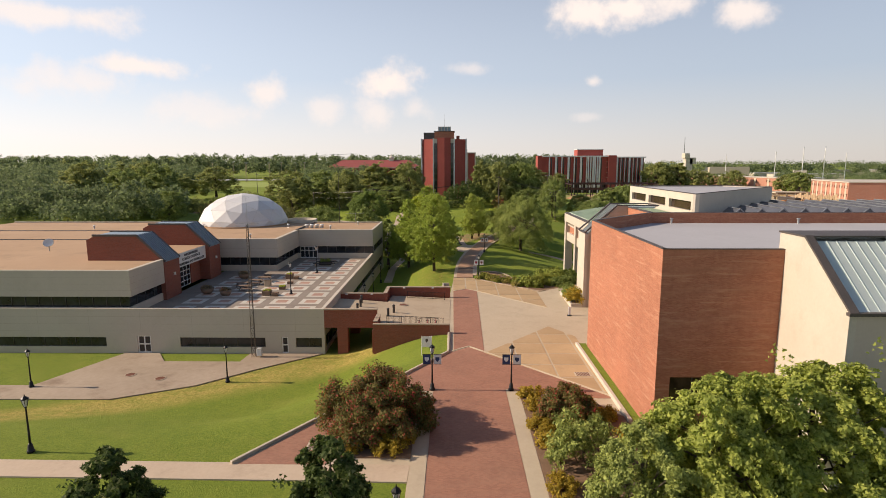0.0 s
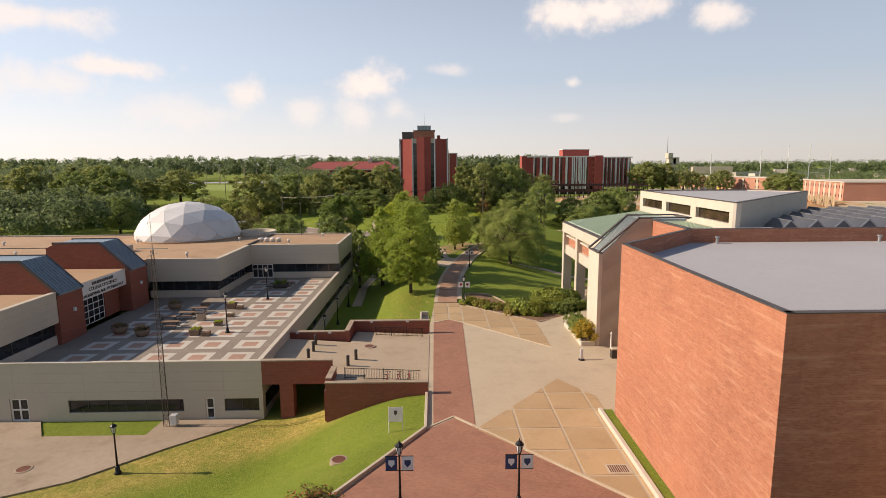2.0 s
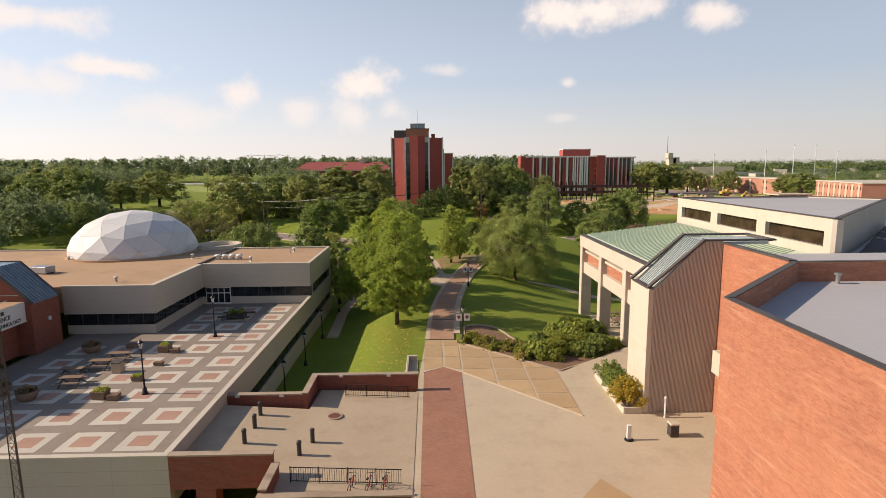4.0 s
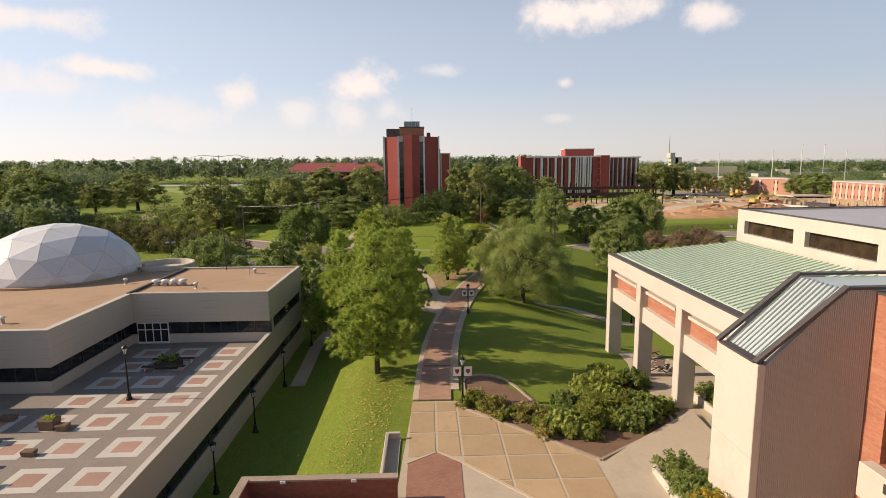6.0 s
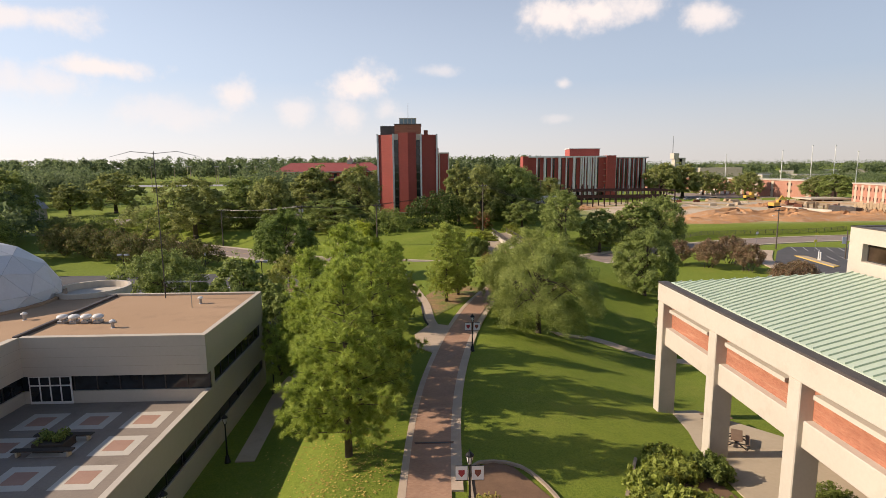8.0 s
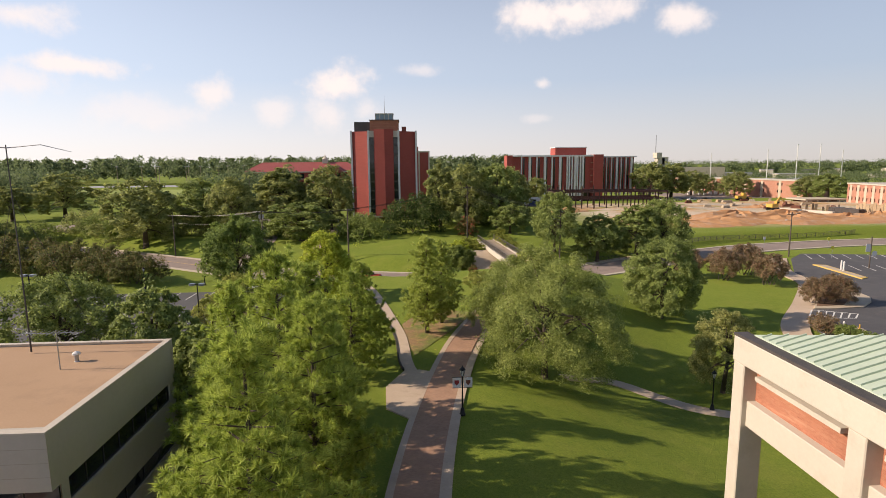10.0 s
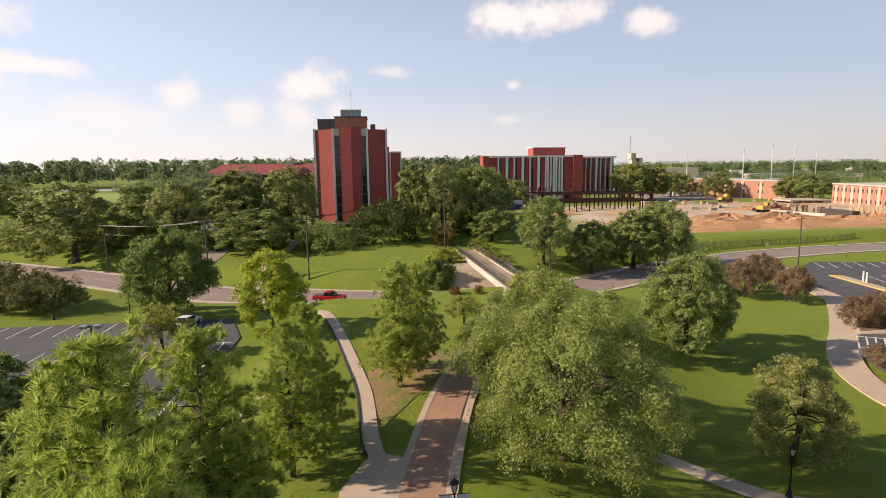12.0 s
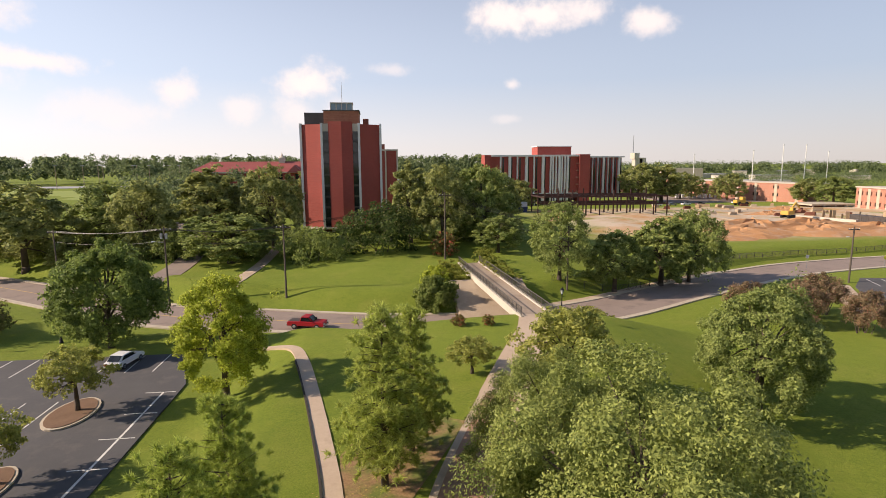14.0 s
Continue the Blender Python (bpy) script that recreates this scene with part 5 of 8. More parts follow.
g = Geo()
d0, d1 = Vector((*BA, 0)) + bd * (bl - 22), Vector((*BA, 0)) + bd * (bl - 12)
g.add([d0 - bn * 6 + Vector((0, 0, -2.5)), d0 + bn * 6 + Vector((0, 0, -2.5)), d1 + bn * 6 + Vector((0, 0, 1.0)), d1 - bn * 6 + Vector((0, 0, 1.0)),
       d0 - bn * 6 + Vector((0, 0, -3.5)), d0 + bn * 6 + Vector((0, 0, -3.5)), d1 + bn * 6 + Vector((0, 0, -3.5)), d1 - bn * 6 + Vector((0, 0, -3.5))],
      [(0, 1, 2, 3), (7, 6, 5, 4), (0, 4, 5, 1), (1, 5, 6, 2), (2, 6, 7, 3), (3, 7, 4, 0)])
part("slope_paving", g, M_DECK, br, "sloping concrete under the bridge")

# ---- residence tower ----
tw = thing("residence_tower", "tall dark red brick residence tower with white fins", "building")
ZB, ZT = 1.0, 29.3
g = Geo().prism([(-13.6, 241.6), (-9.0, 239.6), (0.6, 239.6), (5.3, 241.8), (5.3, 256), (-13.6, 256)], ZB + 2.6, ZT - .5)
part("core", g, M_DARKFRAME, tw)


def tower_panel(p0, p1, z0, z1, mat=M_TOWERBRICK, name="brick_face", th=0.8):
    d, n, ln = wall_frame(p0, p1)
    g = Geo()
    cell(g, p0, d, n, 0, ln, z0, z1, 0, -th)
    return part(name, g, mat, tw)


tower_panel((-14.2, 241.4), (-9.2, 238.9), ZB + 2.6, ZT)
tower_panel((-7.3, 238.4), (-4.1, 237.9), ZB + 2.6, ZT + .6)
tower_panel((-4.1, 237.9), (-1.4, 238.4), ZB + 2.6, ZT + .6)
tower_panel((0.35, 238.9), (5.4, 241.5), ZB + 2.6, ZT)
tower_panel((5.4, 241.5), (5.4, 256), ZB + 2.6, ZT)
tower_panel((-14.2, 256), (-14.2, 241.4), ZB + 2.6, ZT)
tower_panel((5.4, 256), (-14.2, 256), ZB + 2.6, ZT)
for x, y in ((-14.35, 241.2), (-9.0, 238.7), (0.2, 238.7), (5.55, 241.3)):
    part("white_fin", Geo().box(x - .28, x + .28, y - .3, y + 1.0, ZB + 2.2, ZT + .25), M_FRAME, tw)
for x0, x1 in ((-8.72, -7.3), (-1.4, -0.08)):
    w = part("window_strip", Geo().box(x0, x1, 239.0, 239.2, ZB + 3, ZT - 1.8), M_GLASS, tw, "dark vertical window strip")
    for k in range(9):
        z = ZB + 4.6 + k * 2.75
        part("spandrel", Geo().box(x0, x1, 238.9, 239.0, z, z + .5), M_DARKFRAME, w)
    part("strip_head", Geo().box(x0, x1, 238.7, 239.4, ZT - 1.8, ZT + .1), M_WHITE, tw)
part("ledge", Geo().prism([(-14.6, 241.0), (-9.0, 238.3), (0.3, 238.3), (5.7, 241.0), (5.7, 256), (-14.6, 256)], ZB + 2.1, ZB + 2.6), M_WHITE, tw)
for x, y in ((-11.8, 241), (-7, 240.5), (-1, 240.5), (4, 242)):
    part("pilotis", Geo().box(x - .4, x + .4, y, y + .8, 0, ZB + 2.1), M_WHITE, tw)
part("ground_storey", Geo().box(-12.5, 4.2, 243, 255, 0, ZB + 2.1), M_DKBRICK, tw)
part("roof", Geo().box(-13.8, 5.0, 242, 255.6, ZT - .5, ZT - .3), M_ROOFGREY, tw)
part("penthouse", Geo().box(-8.6, 0.2, 241.5, 252, ZT - .3, 32.7), M_BRICK, tw, "lighter brick penthouse")
part("penthouse_roof", Geo().box(-8.8, 0.4, 241.3, 252.2, 32.7, 32.95), M_COPING, tw)
part("plant_screen", Geo().box(-13.4, -8.62, 242, 251, ZT - .3, 32.3), M_COPING, tw, "dark louvred plant screen")
part("stair_head", Geo().box(1.2, 2.6, 243, 246, ZT - .3, 30.9), M_DKBRICK, tw)
ln_ = part("lantern", Geo().box(-6.8, -1.5, 243, 247, 33.1, 34.7), M_BLUEGLASS, tw, "glazed roof lantern")
part("lantern_frame", Geo().box(-7.0, -1.3, 242.8, 247.2, 34.7, 34.95).box(-7.0, -6.75, 242.8, 243.0, 32.9, 34.7).box(-1.55, -1.3, 242.8, 243, 32.9, 34.7)
     .box(-5.6, -5.35, 242.8, 243, 32.9, 34.7).box(-4.25, -4.0, 242.8, 243, 32.9, 34.7).box(-2.95, -2.7, 242.8, 243, 32.9, 34.7), M_WHITE, ln_)
part("aerial", Geo().tube((-4.1, 245, 34.9), (-4.1, 245, 40.3), .09, .03, 6), M_STEEL, tw)
t2 = thing("rear_tower", "slim red brick tower block with white fins behind the residence tower", "building")
part("block", Geo().box(4.5, 11.6, 292, 304, 0, 24.0), M_TOWERBRICK, t2)
for x in (4.4, 7.6, 11.6):
    part("white_fin", Geo().box(x - .25, x + .25, 291.6, 292.2, 2, 24.4), M_WHITE, t2)
part("roof_slab", Geo().box(4.2, 11.9, 291.8, 304.2, 24.0, 24.5), M_WHITE, t2)
part("stair_head", Geo().box(4.6, 7.4, 294, 300, 24.5, 26.3), M_DKBRICK, t2)

# ---- long residence hall with white fins ----
rh = thing("residence_hall", "long red brick residence hall with white vertical fins and flat roof", "building")
part("west_block", Geo().box(56, 100, 352.5, 368, 5.6, 22.6), M_TOWERBRICK, rh)
part("east_block", Geo().box(100, 127, 366, 380, 3.5, 22.2), M_TOWERBRICK, rh)
part("stair_tower", Geo().box(99.5, 104.5, 350.6, 360, 1, 23.6), M_TOWERBRICK, rh, "red brick stair tower")
part("west_end", Geo().box(54.2, 57.2, 351.5, 360, 1, 23.4), M_TOWERBRICK, rh)
part("roof_edge", Geo().box(57.2, 99.5, 351.2, 369, 22.6, 23.4), M_FRAME, rh)
part("roof_edge", Geo().box(104.5, 128, 364.8, 381, 22.2, 22.9), M_FRAME, rh)
part("penthouse", Geo().box(80.5, 97, 356, 366, 23.4, 27.2), M_TOWERBRICK, rh, "brick penthouse")
part("penthouse_roof", Geo().box(80.2, 97.3, 355.7, 366.3, 27.2, 27.6), M_FRAME, rh)
part("floor_slab", Geo().box(57, 100, 351.6, 368, 5.0, 5.6), M_FRAME, rh)
for k in range(9):
    x = 61.5 + k * 4.0
    part("fin", Geo().box(x, x + (1.15 if k % 2 else .55), 351.3, 352.5, 2, 22.6), M_FRAME, rh)
    part("window_strip", Geo().box(x + 1.2, x + 2.0, 352.3, 352.48, 6.2, 22.0), M_GLASS, rh)
for k in range(6):
    part("fin", Geo().box(86.5 + k * 1.45, 87.1 + k * 1.45, 351.0, 352.5, 2, 22.6), M_FRAME, rh)
for k in range(8):
    x = 106 + k * 2.7
    part("fin", Geo().box(x, x + (1.0 if k % 3 == 1 else .4), 365.0, 366, 2, 22.2), M_FRAME, rh)
    part("window_strip", Geo().box(x + 1.1, x + 1.9, 365.8, 365.98, 4.5, 21.8), M_GLASS, rh)
for k in range(8):
    part("pilotis", Geo().box(58 + k * 5, 58.6 + k * 5, 352, 352.6, -1, 5), M_FRAME, rh)
part("ground_storey", Geo().box(58, 99, 355, 367, -1, 5), M_GLASS, rh)
for k in range(5):
    part("balcony", Geo().box(98.4, 99.5, 351.5, 353, 6 + k * 3.3, 6.5 + k * 3.3), M_FARBRICK, rh)


# ---- low pink brick halls ----
def dorm(name, p0, p1, depth, z0, z1, bays, label):
    ob = thing(name, label, "building", "low brick halls")
    d, n, ln = wall_frame(p0, p1)
    g = Geo()
    holes = []
    for k in range(bays):
        c = ln * (k + .5) / bays
        for f in range(3):
            zz = z0 + (z1 - z0) * (f + .3) / 3
            holes += [(c - 1.7, c - .9, zz, zz + 1.5), (c + .9, c + 1.7, zz, zz + 1.5)]
    wall(g, p0, p1, z0, z1, .4, holes)
    part("front_wall", g, M_FARBRICK, ob)
    g = Geo()
    cell(g, p0, d, n, .2, ln - .2, z0, z1 - .2, -.3, -.38)
    part("glazing", g, M_GLASS, ob)
    for k in range(bays):
        c = ln * (k + .5) / bays
        g = Geo()
        cell(g, p0, d, n, c - .85, c + .85, z0 + .3, z1 - .3, .06, 0)
        part("pale_panel", g, M_KERB, ob)
    g = Geo()
    cell(g, p0, d, n, 0, ln, z0, z1, -.4, -depth)
    part("body", g, M_FARBRICK, ob)
    g = Geo()
    cell(g, p0, d, n, -.3, ln + .3, z1, z1 + .5, .3, -depth - .3)
    part("roof_edge", g, M_WHITE, ob)
    return ob


dorm("brick_dorm", (188, 446), (208, 338), 13, -2.5, 8.9, 9, "three-storey pink brick hall with pale window bays")
dorm("brick_dorm", (170, 470), (194, 468), 13, -2.5, 10, 4, "three-storey pink brick hall beside a car park")
dorm("brick_dorm", (197, 300), (188, 258), 70, -3, 9.2, 8, "three-storey pink brick hall near the building site")
cn = thing("low_pavilion", "single-storey brick pavilion with a flat white-edged roof", "building")
part("body", Geo().box(181, 196, 304, 312, -3, 2.0), M_DKBRICK, cn)
part("roof", Geo().box(178, 198, 300, 313, 2.0, 2.6), M_KERB, cn)
for x in (179, 184, 189, 194):
    part("column", Geo().box(x, x + .5, 300.6, 301.1, -3, 2.0), M_WHITE, cn)
lk = thing("glazed_link", "low white-framed glazed link beside a brick pavilion", "building")
part("roof", Geo().box(190, 197, 283, 299.5, .6, 1.0), M_WHITE, lk)
for k in range(7):
    part("post", Geo().box(190, 190.3, 283.2 + k * 2.6, 283.5 + k * 2.6, -3, .6), M_WHITE, lk)
part("glazing", Geo().box(190.4, 190.5, 283, 299.5, -3, .6), M_BRONZE, lk)
for k in range(6):
    part("post", Geo().box(176 + k * 5, 176.4 + k * 5, 313.4, 313.8, -3, 1.4), M_WHITE, cn)

hl = thing("red_roof_hall", "brick hall with a long red hipped roof and white cupola", "building")
part("body", Geo().box(-91, -25, 398, 416, -2, 15.2), M_TOWERBRICK, hl)
part("cornice", Geo().box(-92, -24, 397, 417, 15.2, 15.8), M_WHITE, hl)
part("roof", Geo().add([(-92, 397, 15.8), (-24, 397, 15.8), (-24, 417, 15.8), (-92, 417, 15.8), (-83, 407, 21.2), (-33, 407, 21.2)],
                       [(0, 1, 5, 4), (1, 2, 5), (2, 3, 4, 5), (3, 0, 4), (3, 2, 1, 0)]), M_REDROOF, hl)
part("gable", Geo().add([(-42, 395, 15.4), (-34, 395, 15.4), (-38, 395, 19.2), (-42, 407, 15.4), (-34, 407, 15.4), (-38, 407, 19.2)],
                        [(0, 1, 2), (1, 4, 5, 2), (4, 3, 5), (3, 0, 2, 5)]), M_REDROOF, hl)
cu = part("cupola", Geo().box(-47.6, -44.4, 405.4, 408.6, 20.4, 23), M_WHITE, hl, "white cupola")
part("cupola_roof", Geo().lathe([(1.9, 0), (1.6, .6), (.7, 1.2), (.25, 2.2), (.05, 3)], 10, (-46, 407, 23)), M_WHITE, cu)
for z in (6.4, 11.2):
    part("stone_band", Geo().box(-91.1, -25, 397.9, 398, z, z + .4), M_WHITE, hl)
for k in range(15):
    for f in range(3):
        part("window", Geo().box(-88.5 + k * 4.2, -86.7 + k * 4.2, 397.88, 397.98, 2.6 + f * 4.6, 5.4 + f * 4.6), M_GLASS, hl)

hs_ = thing("gabled_house", "small pale house with a steep gable roof among trees", "house", at=(-153, 262, 0), rz=-20)
part("body", Geo().box(-5, 5, 0, 10, -.5, 4), M_STUCCO, hs_)
part("roof", Geo().add([(-5.6, -.6, 3.8), (5.6, -.6, 3.8), (5.6, 10.6, 3.8), (-5.6, 10.6, 3.8), (0, -.6, 9), (0, 10.6, 9)], [(0, 1, 4), (1, 2, 5, 4), (2, 3, 5), (3, 0, 4, 5), (3, 2, 1, 0)]), M_ROOFGREY, hs_)
for x in (-3, 1.6):
    part("window", Geo().box(x, x + 1.4, -.06, 0, 1, 2.6), M_GLASS, hs_)

solid("car_park_far", Geo().prism([(215, 480), (420, 480), (900, 900), (420, 900)], -4, -2.35), M_ROAD, "grey car parks of the distant town", "parking lot", kind="structure")
# far town: church tower, grandstand, floodlight masts, low white sheds
ch_ = thing("church_tower", "pale tower with a thin mast far beyond the campus", "tower", at=(281, 667, -3))
part("shaft", Geo().box(-4, 4, -4, 4, 0, 27), M_WHITE, ch_)
part("crown", Geo().box(-5.5, 0, -5, 5, 27, 33).box(1, 8, -4, 4, 20, 28), M_WHITE, ch_)
part("mast", Geo().tube((-5, 0, 30), (-5, 0, 52), .5, .25, 6), M_STEEL, ch_)
st = thing("grandstand", "pale concrete sports grandstand on tall piers", "grandstand", at=(325, 660, -3), rz=-8)
part("tier", Geo().sweep([(-22, -8, 5), (-22, 8, 14), (-22, 8, 17), (-22, -8, 17)], (44, 0, 0)), M_KERB, st)
for k in range(12):
    part("pier", Geo().box(-21.6 + k * 3.9, -20.6 + k * 3.9, -7, 6, 0, 10), M_WHITE, st)
for x, y, h in ((246, 500, 27), (273, 470, 29), (296, 470, 33), (314, 470, 33), (332, 470, 28)):
    m = thing("floodlight_mast", "tall pale floodlight mast over a sports ground", "light mast", "floodlight masts", at=(x, y, -3))
    part("mast", Geo().tube((0, 0, 0), (0, 0, h + 1.5), .34, .24, 8), M_FRAME, m)
    part("lamp_rack", Geo().box(-.45, .45, -.2, .2, h + 1.5, h + 2.0), M_FRAME, m)
random.seed(5)
for k in range(26):
    x, y = 280 + random.random() * 520, 560 + random.random() * 420
    w, h = 14 + random.random() * 36, 5 + random.random() * 5
    s = thing("shed", "low white commercial building in the distant town", "building", "distant sheds", at=(x, y, -2.5), rz=random.uniform(-25, 10))
    part("body", Geo().box(-w / 2, w / 2, -8, 8, 0, h), M_WHITE, s)
    part("roof", Geo().box(-w / 2 - .4, w / 2 + .4, -8.4, 8.4, h, h + .5), M_ROOFGREY, s)
for x, y in ((28, 640), (60, 700), (-20, 760), (110, 620)):
    s = thing("shed", "low white commercial building in the distant town", "building", "distant sheds", at=(x, y, -2.5), rz=5)
    part("body", Geo().box(-16, 16, -8, 8, 0, 7), M_WHITE, s)
    part("roof", Geo().box(-16.4, 16.4, -8.4, 8.4, 7, 7.6), M_ROOFGREY, s)


# ---- trees ----
def leaf_cloud(rng, centres, radii, per, size, droop=0.0, aspect=1.5, lean=None):
    """Many small leaves round clump centres, facing outward and along lean; corners of single triangles."""
    c = np.repeat(centres, per, axis=0)
    r = np.repeat(radii, per)
    n = len(c)
    d = rng.normal(size=(n, 3))
    d /= np.linalg.norm(d, axis=1)[:, None]
    p = c + d * (r * rng.random(n) ** 0.38)[:, None] * np.array((1, 1, .85))
    nrm = d * .45 + rng.normal(size=(n, 3)) * 0.7 + np.array((0, 0, .3))
    if lean is not None:
        nrm += np.repeat(lean, per, axis=0) * 0.65
    nrm /= np.linalg.norm(nrm, axis=1)[:, None]
    u = np.cross(nrm, rng.normal(size=(n, 3)) + np.array((0, 0, -droop)))
    u /= np.linalg.norm(u, axis=1)[:, None]
    w = np.cross(nrm, u)
    s = (size * (0.6 + 0.8 * rng.random(n)))[:, None]
    a, b = u * s * 0.5, w * s * 0.5 * aspect
    return np.stack([p - b * .8 - a * .9, p - b * .8 + a * .9, p + b], 1).reshape(-1, 3)


def lobed_crown(rng, height, radius, low, lobes, arcs, steps, droop):
    """Clumps of a crown of many lobes: sprays that arch out of each lobe. Centres, radii and outward directions."""
    half = (height - low) / 2
    i = np.arange(lobes) + .5
    dz = 1 - 1.88 * i / lobes
    az = i * 2.39996 + rng.normal(size=lobes) * .3
    hor = np.sqrt(np.maximum(0, 1 - dz * dz))
    d = np.stack([hor * np.cos(az), hor * np.sin(az), dz], 1)
    ph = rng.random(3) * 6.28
    k = (.66 + .24 * rng.random(lobes)) * (1 + .13 * np.sin(2 * az + ph[0]) + .08 * np.sin(3 * az + 4 * dz + ph[1]))
    egg = (1.10 - .20 * dz)[:, None]
    c = d * np.concatenate([radius * egg, radius * egg, np.full((lobes, 1), half)], 1) * k[:, None] + np.array((0, 0, low + half))
    lr = radius * (.24 + .13 * rng.random(lobes)) * (30 / lobes) ** .4
    m = arcs * steps
    cc, ll, dd = np.repeat(c, m, 0), np.repeat(lr, m), np.repeat(d, m, 0)
    e = rng.normal(size=(lobes * arcs, 3)) * .75 + np.repeat(d, arcs, 0) * .85 + np.array((0, 0, .22))
    e = np.repeat(e / np.linalg.norm(e, axis=1)[:, None], steps, 0)
    f = np.tile((np.arange(steps) + 1) / steps, lobes * arcs)
    p = cc + e * (ll * f * 1.2)[:, None] - np.array((0, 0, 1)) * (droop * ll * f * f)[:, None]
    p[:, 2] = np.maximum(p[:, 2], low * .8)
    rr = ll * (.74 - .30 * f)
    lean = e * .6 + dd * .6
    core = rng.normal(size=(60, 3)) * np.array((radius * .36, radius * .36, half * .36)) + np.array((0, 0, low + half * 1.1))
    return np.concatenate([p, core]), np.concatenate([rr, np.full(60, radius * .20)]), np.concatenate([lean, np.zeros((60, 3))])


def needle_tufts(rng, centres, radii, per, width):
    """Round puffs of long fine needles at the twig ends, opening outward and up."""
    c = np.repeat(centres, per, axis=0)
    r = np.repeat(radii, per)
    n = len(c)
    out = c * np.array((1, 1, 0))
    out /= np.linalg.norm(out, axis=1)[:, None] + .01
    d = rng.normal(size=(n, 3)) + out * .45 + np.array((0, 0, .55))
    d /= np.linalg.norm(d, axis=1)[:, None]
    c = c + rng.normal(size=(n, 3)) * (r * .16)[:, None]
    s = np.cross(d, rng.normal(size=(n, 3)))
    s /= np.linalg.norm(s, axis=1)[:, None]
    ln = (r * (.8 + .5 * rng.random(n)))[:, None]
    w = (width * (.7 + .6 * rng.random(n)))[:, None]
    return np.stack([c - s * w * .5, c + s * w * .5, c + d * ln], 1).reshape(-1, 3)


def cloud_mesh(name, v, mat):
    n = len(v) // 3
    me = bpy.data.meshes.new(name)
    me.vertices.add(len(v))
    me.vertices.foreach_set("co", v.astype(np.float32).ravel())
    me.loops.add(len(v))
    me.loops.foreach_set("vertex_index", np.arange(len(v), dtype=np.int32))
    me.polygons.add(n)
    me.polygons.foreach_set("loop_start", np.arange(0, len(v), 3, dtype=np.int32))
    me.materials.append(mat)
    me.update(calc_edges=True)
    return me


def limbs(g, base, tips, r, rng):
    """Limbs from the trunk to some of the tips."""
    for t in tips:
        t = Vector(t)
        k = 0.25 + 0.5 * rng.random()
        s = Vector(base[0]) * (1 - k) + Vector(base[1]) * k
        mid = s * .5 + t * .5 + Vector((0, 0, .12 * (t - s).length))
        g.tube(s, mid, r * .4, r * .22, 5, False)
        g.tube(mid, t, r * .22, r * .05, 5, False)


